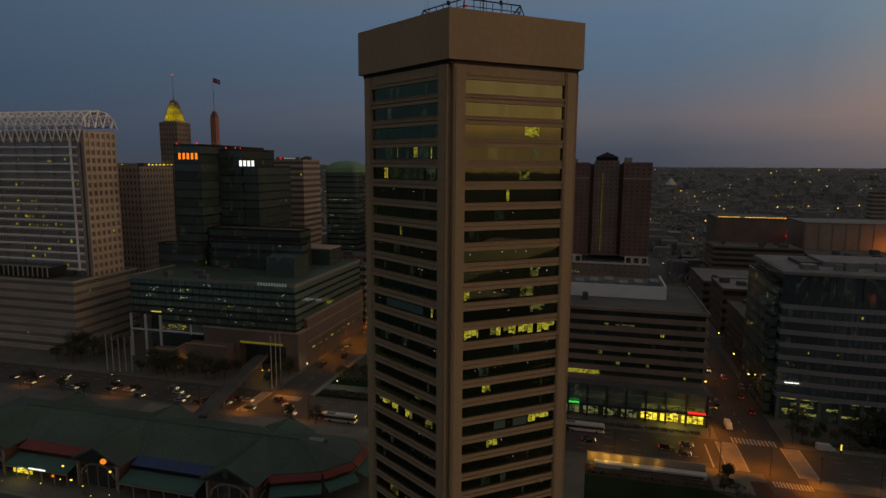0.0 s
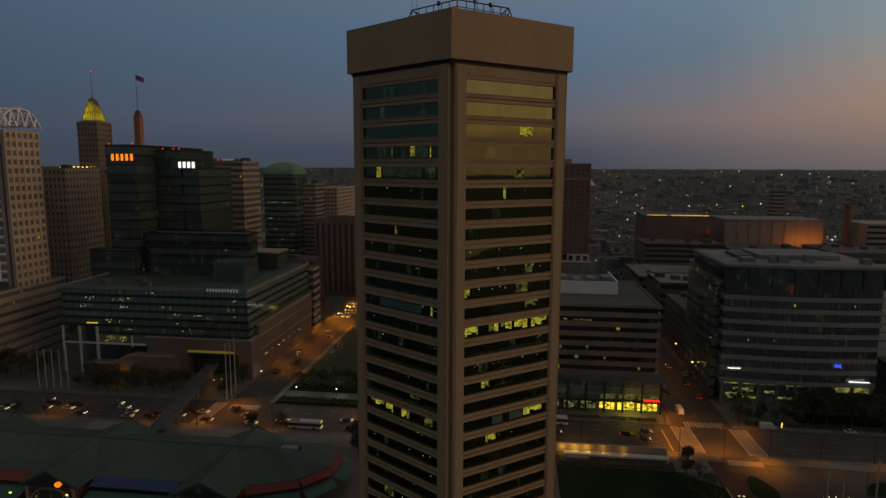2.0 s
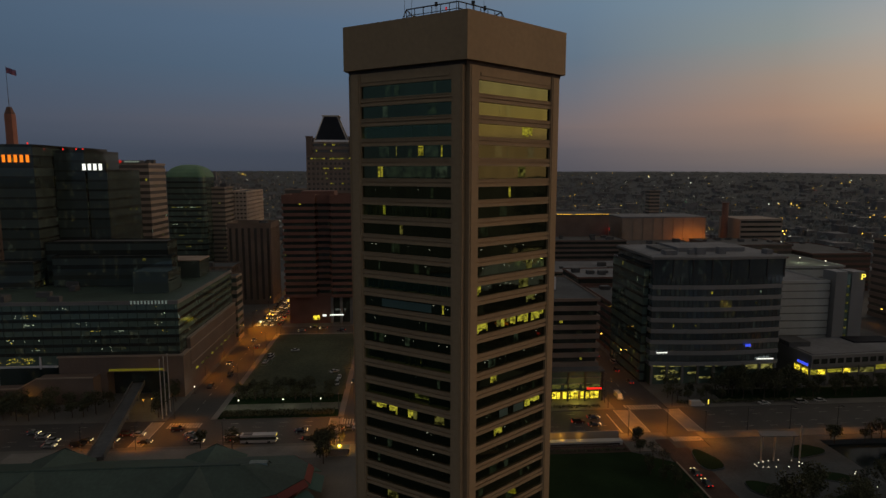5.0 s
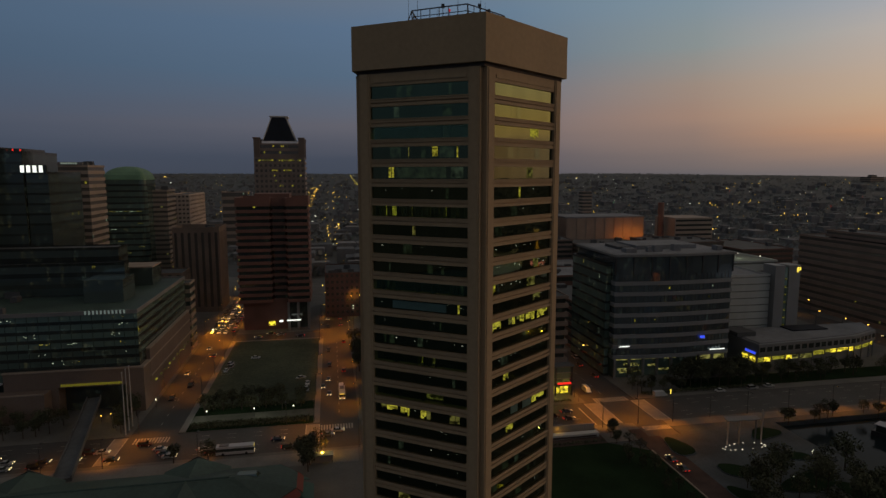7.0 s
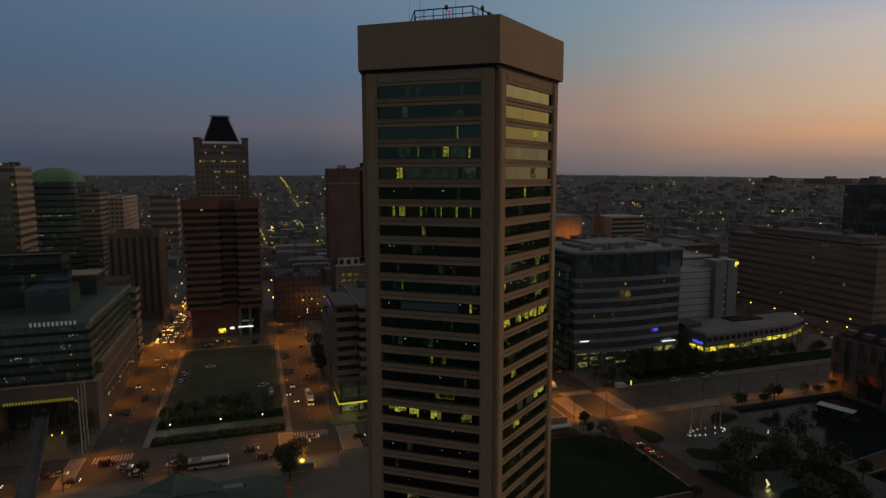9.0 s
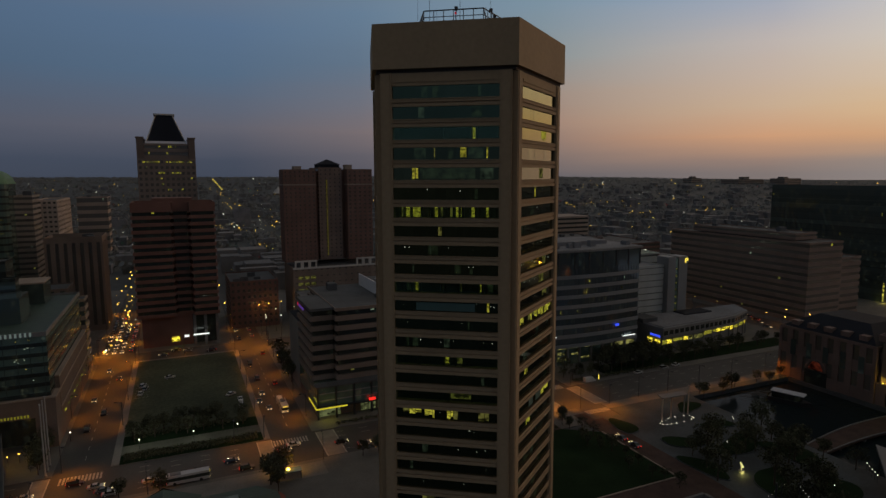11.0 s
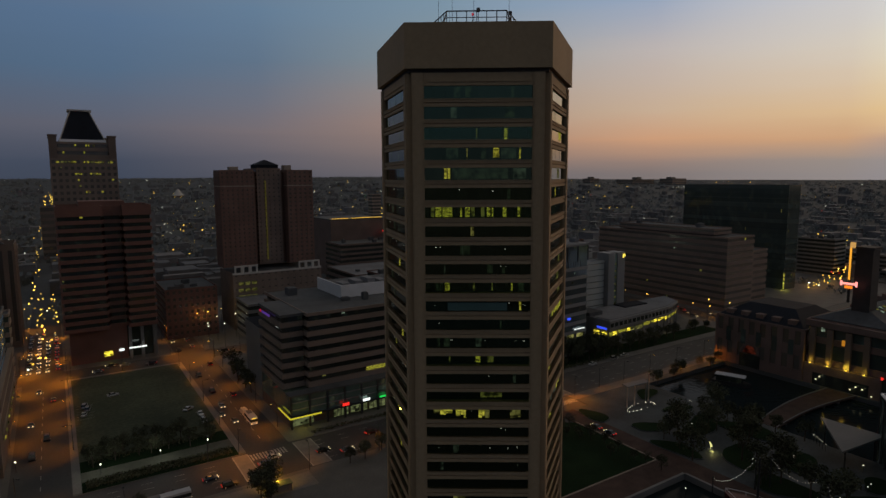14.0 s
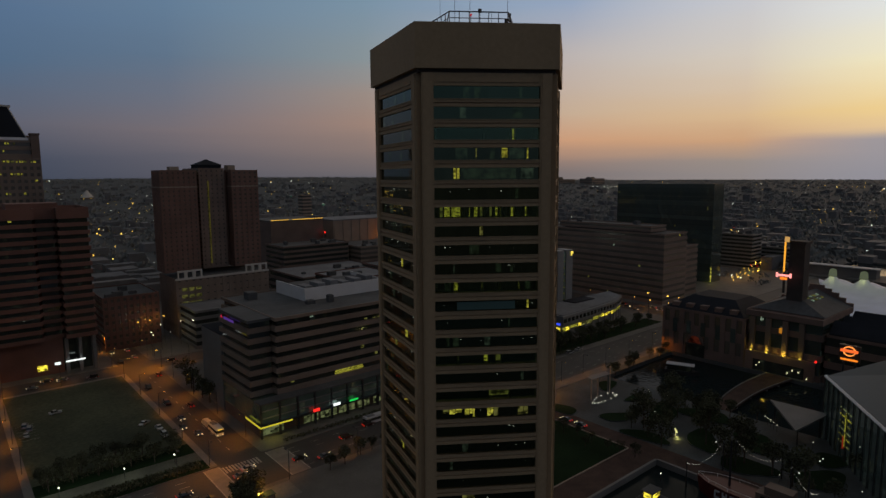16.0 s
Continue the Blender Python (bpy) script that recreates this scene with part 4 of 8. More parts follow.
    for x, za in ((-190.6, K), (-182.4, K), (-174.0, 6.2)):
        part("wing_column", MB().box(x - 0.45, x + 0.45, y0 - 0.2, y0 + 0.6, za, 21.6), WHITE_WALL, t, "white square column")
    part("wing_column", MB().box(-157.4, -156.8, y0 - 0.1, y0 + 0.4, 13.0, 18.0), WHITE_WALL, t, "white square column")
    part("wing_beam", MB().box(x0, -150.5, y0 - 0.25, y0 + 0.66, 13.7, 14.35), WHITE_WALL, t)
    for _ in range(9):
        room, cx = MB(), rng.uniform(-173, -158)
        for _ in range(5):
            x, z = cx + rng.uniform(-1.4, 1.4), rng.uniform(14.8, 17.4)
            room.box(x, x + rng.uniform(0.15, 0.5), y0 + 0.66, y0 + 0.69, z, z + rng.uniform(0.12, 0.3))
        part("gallery_light", room, L_YELLOW_DIM, t, "small yellow lights in the gallery")
    part("sign_light", MB().box(-178.9, -173.4, y0 + 0.3, y0 + 0.45, 23.0, 23.5), L_YELLOW_DIM, t, "small yellow lit sign")
    prof = [(-175.5, K), (-134, K), (-134, 10.9), (-155.6, 10.9), (-162.5, 7.0), (-175.5, 6.6)]
    wall = MB()
    wall.add([(x, 101.5, z) for x, z in prof] + [(x, 107.3, z) for x, z in prof],
             [(0, 1, 2, 3, 4, 5), (11, 10, 9, 8, 7, 6)] + [(i, i + 6, (i + 1) % 6 + 6, (i + 1) % 6) for i in range(6)])
    part("terrace", wall, STONE_BROWN, t, "raised brown terrace in front of the gallery")
    cope = MB()
    for (xa, za), (xb, zb_) in zip(prof[2:5], prof[3:6]):
        cope.add([(xa, 101.3, za), (xb, 101.3, zb_), (xb, 101.9, zb_), (xa, 101.9, za), (xa, 101.3, za + 0.45), (xb, 101.3, zb_ + 0.45), (xb, 101.9, zb_ + 0.45), (xa, 101.9, za + 0.45)],
                 [(0, 4, 5, 1), (3, 2, 6, 7), (4, 7, 6, 5), (0, 3, 7, 4), (1, 5, 6, 2)])
    part("terrace_coping", cope, STONE_TAN, t)
    # penthouses and roof clutter
    part("penthouse", MB().box(-128, -113, 128, 143, z1 + 0.6, 49), GLASS_DARK, t, "dark glazed roof block")
    part("penthouse", MB().box(-136, -112.2, 166, 181, z1 + 0.6, 48.0), GLASS_DARK, t, "dark glazed roof block")
    part("penthouse_coping", MB().box(-136.3, -111.9, 165.7, 181.3, 48.0, 48.6), STONE_TAN, t)
    roof_plant(t, rng, x0, x1 - 12, y0 + 2, y1, z1 + 0.6, 12)
    letter_bars(t, "sign_letter", -120.6, -105.6, "S", y0 + 0.4, 39.2, 40.6, 11, L_PALE, "pale sign block on the parapet", 0.55)


hotel()


# ---- elevated walkway over the boulevard
def skywalk():
    t = thing("skywalk", "grey elevated pedestrian walkway crossing the boulevard", "footbridge", (-112, 73, K))
    a, b = Vector((-104.5, 42.0)), Vector((-119.5, 108.0))
    u = (b - a).normalized()
    s = Vector((-u.y, u.x)) * 2.4
    q = lambda p, k, e=0: (p.x + s.x * k + u.x * e, p.y + s.y * k + u.y * e)
    part("deck", MB().prism([q(a, -1), q(a, 1), q(b, 1), q(b, -1)][::-1], 5.4, 6.5), ROOF_GREY, t)
    for k in (-1, 1):
        part("parapet", MB().prism([q(a, k * 1.0), q(a, k * 0.9), q(b, k * 0.9), q(b, k * 1.0)][::(-1 if k < 0 else 1)], 6.5, 7.3), ROOF_GREY, t)
    for f in (0.06, 0.3, 0.66, 0.94):
        p = a.lerp(b, f)
        part("column", MB().cyl(p.x, p.y, K if not 61 < p.y < 83 else 0.0, 5.4, 0.6, 12), STONE_GREY, t)


skywalk()


# ---- white truss-topped tower at the west
def truss_tower():
    x0, x1, y0, y1 = -300, -222, 119, 139.5
    t = thing("truss_topped_tower", "tan office tower with white grid front and white lattice roof", "skyscraper", (-255, 125, K))
    office("", "", "", x0, x1, y0, y1, 110.0, 18, z0=34.0, band=0.42, wall=STONE_ROSE, glass=GLASS_PALE, inset=0.5, pier=3.4, pier_w=1.2, pier_faces="E", lit=0.03, faces="SE", seed=3, plant=0, thing_=t, mats=[ROOM, ROOM_DIM, ROOM, ROOM_DIM])
    h = (110 - 1.2 - 34) / 18
    # white grid proud of the street front
    xe = x1 - 8.0
    for i in range(17):
        z = 34 + i * h + h * 0.22
        part("white_band", MB().box(x0, xe + 3.4, y0 - 0.7, y0 - 0.05, z, z + 0.72), WHITE_METAL, t)
    for k in range(6):
        x = x0 + (xe - x0) * k / 6
        part("thin_fin", MB().box(x - 0.14, x + 0.14, y0 - 0.5, y0 - 0.05, 34, 106), STONE_GREY, t)
    part("white_corner_frame", MB().box(xe - 0.5, xe + 0.2, y0 - 1.0, y0 - 0.05, 34, 106.5), WHITE_METAL, t)
    part("corner_pier", MB().box(xe + 3.6, x1, y0 - 0.3, y0 + 0.3, 34, 108.8), TOWER_TAN, t)
    part("window_slot", MB().box(x1 - 2.6, x1 - 1.4, y0 - 0.36, y0 - 0.3, 36, 104), GLASS_MUTED, t)
    rng = random.Random(9)
    for i in range(17):
        for k in range(15):
            if rng.random() < (0.22 if 4 < i < 9 else 0.06):
                x = x0 + 30 + k * 2.2
                part("lit_pane", MB().box(x, x + rng.uniform(0.6, 1.9), y0 + 0.26, y0 + 0.33, 34 + i * h + h * 0.55, 34 + i * h + h * rng.uniform(0.75, 0.92)), rng.choice((ROOM, ROOM_DIM, ROOM_DIM)), t, "window lit from inside")
    # lattice: struts from the parapet to an arched space frame
    za, zb = 104.2, 112.6
    for z in (71.3, 75.4):
        part("lit_strip", MB().box(x0 + 6, xe - 9, y0 + 0.24, y0 + 0.30, z, z + 1.1), ROOM_DIM, t, "row of dimly lit windows")
    n = 15
    for k in range(n):
        xa = x0 + (x1 - x0) * k / n
        xb = x0 + (x1 - x0) * (k + 1) / n
        xm = (xa + xb) / 2
        mb = MB().rod((xm, y0 - 1.2, za), (xa, y0 - 1.2, zb), 0.36).rod((xm, y0 - 1.2, za), (xb, y0 - 1.2, zb), 0.36)
        part("strut", mb, WHITE_METAL, t, "white tubular strut")
    prof = [(-1, 112.6), (1.0, 116.5), (5, 119.4), (10, 120.4), (15.5, 119.4), (19.5, 116.5), (21.5, 112.6)]
    for k in range(n + 1):
        xa = x0 + (x1 - x0) * k / n
        mb = MB()
        for (p, z), (p2, z2) in zip(prof, prof[1:]):
            mb.rod((xa, y0 + p, z), (xa, y0 + p2, z2), 0.42)
        part("arch_rib", mb, WHITE_METAL, t, "white arched tube")
    mb = MB()
    for j, (p, z) in enumerate(prof):
        mb.rod((x0, y0 + p, z), (x1, y0 + p, z), 0.40)
        if j:
            p2, z2 = prof[j - 1]
            for k in range(n):
                xa, xb = x0 + (x1 - x0) * k / n, x0 + (x1 - x0) * (k + 1) / n
                mb.rod((xa, y0 + p, z), (xb, y0 + p2, z2), 0.36).rod((xb, y0 + p, z), (xa, y0 + p2, z2), 0.36)
    # the end of the frame slopes down past the corner
    for (p, z), (p2, z2) in zip(prof, prof[1:]):
        mb.rod((x1, y0 + p, z), (x1 + 2.5, y0 + p, 111.5), 0.36).rod((x1 + 2.5, y0 + p, 111.5), (x1, y0 + p2, z2), 0.36)
    part("lattice", mb, WHITE_METAL, t, "white crossing lattice tubes", kind="stuff")
    # podium
    office("", "", "", -304, -219, 103, 146, 36.5, 8, band=0.54, wall=TOWER_TAN, glass=GLASS_PALE, inset=0.6, lit=0.02, faces="SE", seed=4, plant=3, thing_=t)
    part("podium_screen", MB().box(-284, -238, 108, 118.9, 36.4, 41.5), GLASS_BLACK, t)
    for k in range(15):
        x = -283 + k * 3.1
        part("screen_fin", MB().box(x, x + 0.5, 107.7, 108, 36.4, 42), TOWER_TAN, t)


truss_tower()


# ---- dark glass bank tower behind the hotel
def bank_tower():
    t = thing("dark_glass_tower", "stepped dark glass office tower with lit roof signs", "skyscraper", (-165, 175, K))
    kw = dict(band=0.22, wall=GLASS_BLACK, glass=GLASS_DARK, inset=0.08, lit=0.012, faces="SE", thing_=t, plant=0, mats=[ROOM_DIM, ROOM_COOL])
    office("", "", "", -192.6, -176.2, 147.2, 185, 104.2, 22, seed=11, **kw)
    office("", "", "", -176, -162, 162.6, 198, 102.2, 22, seed=12, **kw)
    office("", "", "", -161.8, -152.6, 164, 200, 93, 20, seed=13, **kw)
    office("", "", "", -175.8, -121, 150, 162.2, 60, 12, seed=14, **{**kw, "band": 0.4})
    office("", "", "", -170, -117, 144, 149.9, 54, 11, seed=15, **{**kw, "band": 0.4, "lit": 0.03})
    office("", "", "", -200, -176.2, 140.5, 147, 52, 10, seed=16, **{**kw, "band": 0.4, "lit": 0.03})
    part("roof_block", MB().box(-174, -164, 168, 190, 101.5, 103.4), GLASS_BLACK, t)
    letter_bars(t, "orange_sign_letter", -189.4, -176.6, "S", 147.1, 96.2, 99.5, 5, L_ORANGE, "glowing orange sign block", 0.5)
    letter_bars(t, "white_sign_letter", -162.9, -152.9, "S", 162.5, 92.7, 95.8, 4, L_WHITE, "glowing white sign block", 0.42)
    part("sign_backing", MB().box(-163.4, -161.9, 162.52, 162.58, 92, 96), GLASS_BLACK, t)
    part("sign_backing", MB().box(-161.9, -152.6, 162.56, 163.9, 92, 96), GLASS_BLACK, t)
    for x, y in ((-191, 148), (-178.5, 148), (-172, 164), (-166, 164), (-163, 164)):
        part("red_marker", MB().cyl(x, y, 104.2 if y < 150 else 102.2, 105.0 if y < 150 else 103.0, 0.3, 6), L_RED, t, "small red roof light")


bank_tower()


# ---- gilded tower far behind, floodlit
def gold_tower():
    cx, cy = -340, 338
    t = thing("gold_roofed_tower", "tan art deco tower with floodlit golden pyramid roof", "skyscraper", (cx, cy, K))
    office("", "", "", cx - 9, cx + 9, cy - 9, cy + 9, 130, 30, wall=STONE_UMBER, glass=GLASS_MUTED, band=0.5, pier=3.2, pier_w=1.4, lit=0.01, faces="SE", seed=21, plant=0, thing_=t)
    office("", "", "", cx - 26, cx + 11, cy - 12, cy + 18, 92, 21, wall=STONE_UMBER, glass=GLASS_MUTED, band=0.5, pier=3.2, pier_w=1.4, lit=0.02, faces="SE", seed=22, plant=0, thing_=t)
    for k in range(9):
        part("cornice_lamp", MB().box(cx - 24 + k * 3.9, cx - 22.9 + k * 3.9, cy - 12.6, cy - 12.1, 92.2, 93.2), L_YELLOW, t)
    s = 6.6
    sq = [(cx - s, cy - s), (cx + s, cy - s), (cx + s, cy + s), (cx - s, cy + s)]
    f = lambda k: [(cx + (x - cx) * k, cy + (y - cy) * k) for x, y in sq]
    part("lantern_storey", MB().prism(f(1), 130, 131.2), STONE_TAN, t)
    part("golden_roof", MB().prism(f(0.95), 131.2, 147.5, f(0.36)), GOLD_LIT, t, "golden mansard roof, floodlighting put in as glow")
    for i in range(7):
        for ax in ("S", "E"):
            a = -0.9 + 1.8 * i / 6
            if ax == "S":
                p, q = (cx + a * s * 0.97, cy - s * 0.97, 131.2), (cx + a * s * 0.37, cy - s * 0.37, 147.7)
            else:
                p, q = (cx + s * 0.97, cy + a * s * 0.97, 131.2), (cx + s * 0.37, cy + a * s * 0.37, 147.7)
            part("roof_rib", MB().rod(p, q, 0.3), STONE_BROWN, t)
    part("finial", MB().prism(f(0.36), 147.5, 149.5, f(0.22)).cyl(cx, cy, 149.5, 158, 0.4, 8, 0.12), STONE_BROWN, t)
    part("mast", MB().cyl(cx, cy, 158, 171, 0.16, 5), DARK_METAL, t)
    part("beacon", MB().cyl(cx, cy, 171, 172, 0.5, 8), L_RED, t, "red aviation beacon")


gold_tower()


SPIRE_BRICK = surface("warm_red_brick", (0.34, 0.145, 0.105), 0.85, var=0.25, big=0.1, fine=2.5)


def brick_spire():
    cx, cy = -314.6, 360
    t = thing("brick_chimney_tower", "slim red brick tower with pointed cap and flagpole", "tower", (cx, cy, K))
    part("shaft", MB().prism([(cx - 3.2, cy - 3.2), (cx + 3.2, cy - 3.2), (cx + 3.2, cy + 3.2), (cx - 3.2, cy + 3.2)], K, 136, [(cx - 2.7, cy - 2.7), (cx + 2.7, cy - 2.7), (cx + 2.7, cy + 2.7), (cx - 2.7, cy + 2.7)]), SPIRE_BRICK, t)
    part("cap", MB().prism([(cx - 2.6, cy - 2.6), (cx + 2.6, cy - 2.6), (cx + 2.6, cy + 2.6), (cx - 2.6, cy + 2.6)], 136, 141.5, [(cx - 1.2, cy - 1.2), (cx + 1.2, cy - 1.2), (cx + 1.2, cy + 1.2), (cx - 1.2, cy + 1.2)]), BRICK_DARK, t)
    part("belt", MB().box(cx - 2.9, cx + 2.9, cy - 2.9, cy + 2.9, 112, 113.2), STONE_TAN, t)
    part("shoulder", MB().box(cx - 6.5, cx + 6.5, cy - 6.5, cy + 6.5, K, 108), BRICK_DARK, t)
    part("pole", MB().cyl(cx, cy, 141.5, 172, 0.25, 6, 0.12), DARK_METAL, t)
    mb = MB()
    for i in range(6):
        a, b = i * 1.2, (i + 1) * 1.2
        wv = lambda q: 0.5 * math.sin(q * 1.1)
        mb.add([(cx + a, cy + wv(a), 171.6 - a * 0.35), (cx + b, cy + wv(b), 171.6 - b * 0.35), (cx + b, cy + wv(b), 167.3 - b * 0.35), (cx + a, cy + wv(a), 167.3 - a * 0.35)], [(0, 1, 2, 3)])
    part("flag", mb, surface("flag_cloth", (0.34, 0.10, 0.12), 0.9, var=0.5, big=0.5, col2=(0.10, 0.12, 0.25)), t, "red, white and blue flag flying")


brick_spire()


# ---- green-domed glass tower and its neighbours
def dome_tower():
    t = thing("green_domed_tower", "round-cornered glass office tower with green domed roof", "skyscraper", (-161, 308, K))
    x0, x1, y0, y1 = -176.5, -149.4, 296, 322

    def round_box(d, c=4.0):
        pts = []
        for cx, cy, a in ((x1 - c, y0 + c, -90), (x1 - c, y1 - c, 0), (x0 + c, y1 - c, 90), (x0 + c, y0 + c, 180)):
            for k in range(5):
                w = radians(a + k * 22.5)
                pts.append((cx + (c - d) * math.cos(w), cy + (c - d) * math.sin(w)))
        return pts

    rng = random.Random(31)
    h = (88 - K) / 22
    for i in range(22):
        zb = K + i * h
        part("spandrel", MB().prism(round_box(0.0), zb, zb + h * 0.3), GLASS_BLACK, t)
        part("window_band", MB().prism(round_box(0.12), zb + h * 0.3, zb + h), GLASS_TEAL, t)
        for k in range(5):
            if rng.random() < (1.0 if i == 16 else 0.10):
                part("lit_pane", MB().box(x0 + 3.8 + k * 4.2, x0 + 7.4 + k * 4.2, y0 + 0.08, y0 + 0.14, zb + h * 0.72, zb + h * 0.86), rng.choice((ROOM_COOL, ROOM_DIM)), t, "lit strip of windows")
    f = lambda k: [(-162.95 + (x + 162.95) * k, 309 + (y - 309) * k) for x, y in round_box(0.0)]
    dome = MB().prism(f(1.02), 88, 88.8)
    lv = [(1.0, 88.8), (0.94, 91.4), (0.82, 93.6), (0.62, 95.4), (0.36, 96.6), (0.1, 97.0)]
    for (a, za), (b, zb) in zip(lv, lv[1:]):
        dome.prism(f(a), za, zb, f(b))
    part("dome", dome, COPPER_GREEN, t, "green copper domed roof")


dome_tower()
office("slab_tower", "pale banded slab tower with a red roof sign", "skyscraper", -186, -160.5, 232, 257, 97, 25, wall=STONE_TAN, glass=GLASS_MUTED, band=0.5, lit=0.02, faces="SE", seed=32)
office("apartment_block", "tan banded tower block beside the domed tower", "skyscraper", -152, -140, 311, 334, 81, 24, wall=STONE_TAN, glass=GLASS_MUTED, band=0.55, lit=0.02, faces="SE", seed=33, plant=1)
office("apartment_block", "pale tower block with close rows of windows", "skyscraper", -146, -132, 340, 396, 77, 24, wall=STONE_ROSE, glass=GLASS_MUTED, band=0.6, pier=3.0, pier_w=1.0, pier_faces="SE", lit=0.01, faces="SE", seed=34, plant=0)
office("office_block", "brown ribbed office block with deep vertical piers", "office building", -131, -101.5, 281, 309, 57, 1, wall=STONE_UMBER, glass=GLASS_MUTED, band=0.06, inset=0.9, pier=4.2, pier_w=2.3, pier_faces="SE", lit=0.0, seed=35, plant=2, crown=3.5)
office("office_block", "brown office block with deep vertical piers", "office building", -135, -112.5, 224, 244, 36, 9, wall=STONE_BROWN, glass=GLASS_DARK, band=0.3, pier=4.2, pier_w=2.4, lit=0.01, faces="SE", seed=36, plant=2)
office("office_block", "low stone block behind the hotel", "office building", -150, -101, 190, 201, 36, 8, wall=STONE_TAN, glass=GLASS_DARK, lit=0.02, seed=37, faces="SE")
office("stone_tower", "pale stone tower with rows of punched windows", "skyscraper", -251, -232.5, 168, 196, 92, 24, wall=TOWER_TAN, glass=GLASS_MUTED, band=0.5, pier=2.6, pier_w=1.3, lit=0.0, faces="SE", seed=38, plant=1)
office("stone_tower", "dark brown stone tower beside the dark glass tower", "skyscraper", -263, -239, 206, 232, 89, 22, wall=STONE_BROWN, glass=GLASS_MUTED, band=0.6, pier=3.2, pier_w=1.8, pier_faces="SE", lit=0.006, faces="SE", seed=40, plant=1)
office("stone_tower", "brown stone tower with a lit cornice", "skyscraper", -279, -255, 226, 250, 92, 22, wall=STONE_BROWN, glass=GLASS_MUTED, band=0.5, pier=3.2, pier_w=1.4, lit=0.01, faces="SE", seed=39, plant=1)


def slab_sign():
    t = thing("roof_sign", "small red and white lit sign on a slab tower roof", "sign", (-172, 231.5, 97))
    part("frame", MB().box(-180, -163, 231.6, 232.4, 97.0, 98.6), STONE_GREY, t)
    part("red_emblem", MB().rod((-176.5, 231.4, 97.9), (-176.5, 231.6, 97.9), 0.9, 12), glow("red_roof_emblem", (1.0, 0.04, 0.03), 0.4), t, "round red lit emblem")
    letter_bars(t, "sign_letter", -174, -165.5, "S", 231.6, 97.4, 98.3, 7, glow("dim_white_letters", (0.8, 1.0, 0.85), 0.22), "small dim white sign block", 0.4)


slab_sign()


# ---- pyramid-roofed tower
def pyramid_tower():
    t = thing("pyramid_roofed_tower", "tan stone office tower with dark truncated pyramid roof", "skyscraper", (-64, 336, K))
    x0, x1, y0, y1 = -82, -46.3, 320, 352
    office("", "", "", x0, x1, y0, y1, 104, 27, wall=STONE_UMBER, glass=GLASS_MUTED, band=0.5, pier=3.4, pier_w=1.5, pier_faces="SW", lit=0.025, faces="SE", seed=41, plant=0, thing_=t, mats=[ROOM, ROOM_DIM])
    office("", "", "", x0 + 4.2, x1 - 4.2, y0 + 1, y1, 114, 2, z0=104, wall=STONE_UMBER, glass=GLASS_MUTED, band=0.5, lit=0.05, faces="S", seed=42, plant=0, thing_=t, mats=[ROOM, ROOM_DIM])
    rng = random.Random(43)
    for z, a, b, p in ((111.4, -72, -56, 0.55), (101.2, x0 + 3, x1 - 3, 0.8), (94.0, -74, -56, 0.5), (90.3, -70, -50, 0.25), (86.6, -68, -52, 0.25), (82.8, -66, -50, 0.2)):
        x = a
        while x < b:
            w = rng.uniform(0.7, 1.7)
            if rng.random() < p:
                part("lit_pane", MB().box(x, x + w, y0 + (0.85 if z > 105 else -0.2), y0 + (0.9 if z > 105 else -0.14), z, z + 1.1), rng.choice([ROOM, ROOM, ROOM_DIM]), t, "window lit from inside")
            x += w + rng.uniform(0.3, 0.9)
    for sx in (x0, x1 - 4.2):
        part("corner_turret", MB().box(sx, sx + 4.2, y0, y0 + 6, 104, 117.3).box(sx - 0.4, sx + 4.6, y0 - 0.4, y0 + 6.4, 117.3, 118.2), STONE_BROWN, t)
        part("corner_turret", MB().box(sx, sx + 4.2, y1 - 6, y1, 104, 117.3).box(sx - 0.4, sx + 4.6, y1 - 6.4, y1 + 0.4, 117.3, 118.2), STONE_BROWN, t)
    part("roof_cornice", MB().box(-76.5, -51.5, 322, 348, 114, 115.6), WHITE_METAL, t, "white cornice band under the roof")
    part("pyramid_roof", MB().prism([(-75.8, 322.6), (-52.2, 322.6), (-52.2, 347.4), (-75.8, 347.4)], 115.6, 133.2, [(-69.6, 329), (-59.4, 329), (-59.4, 341), (-69.6, 341)]), SLATE, t, "dark slate truncated pyramid roof")
    for a, b in (((-75.8, 322.6), (-69.6, 329)), ((-52.2, 322.6), (-59.4, 329)), ((-52.2, 347.4), (-59.4, 341))):
        part("roof_ridge", MB().rod((*a, 115.6), (*b, 133.3), 0.35), STONE_WHITE, t)
    part("roof_cap", MB().box(-71, -58, 328, 342, 133.2, 134.2), STONE_WHITE, t, "pale flat roof cap")


pyramid_tower()


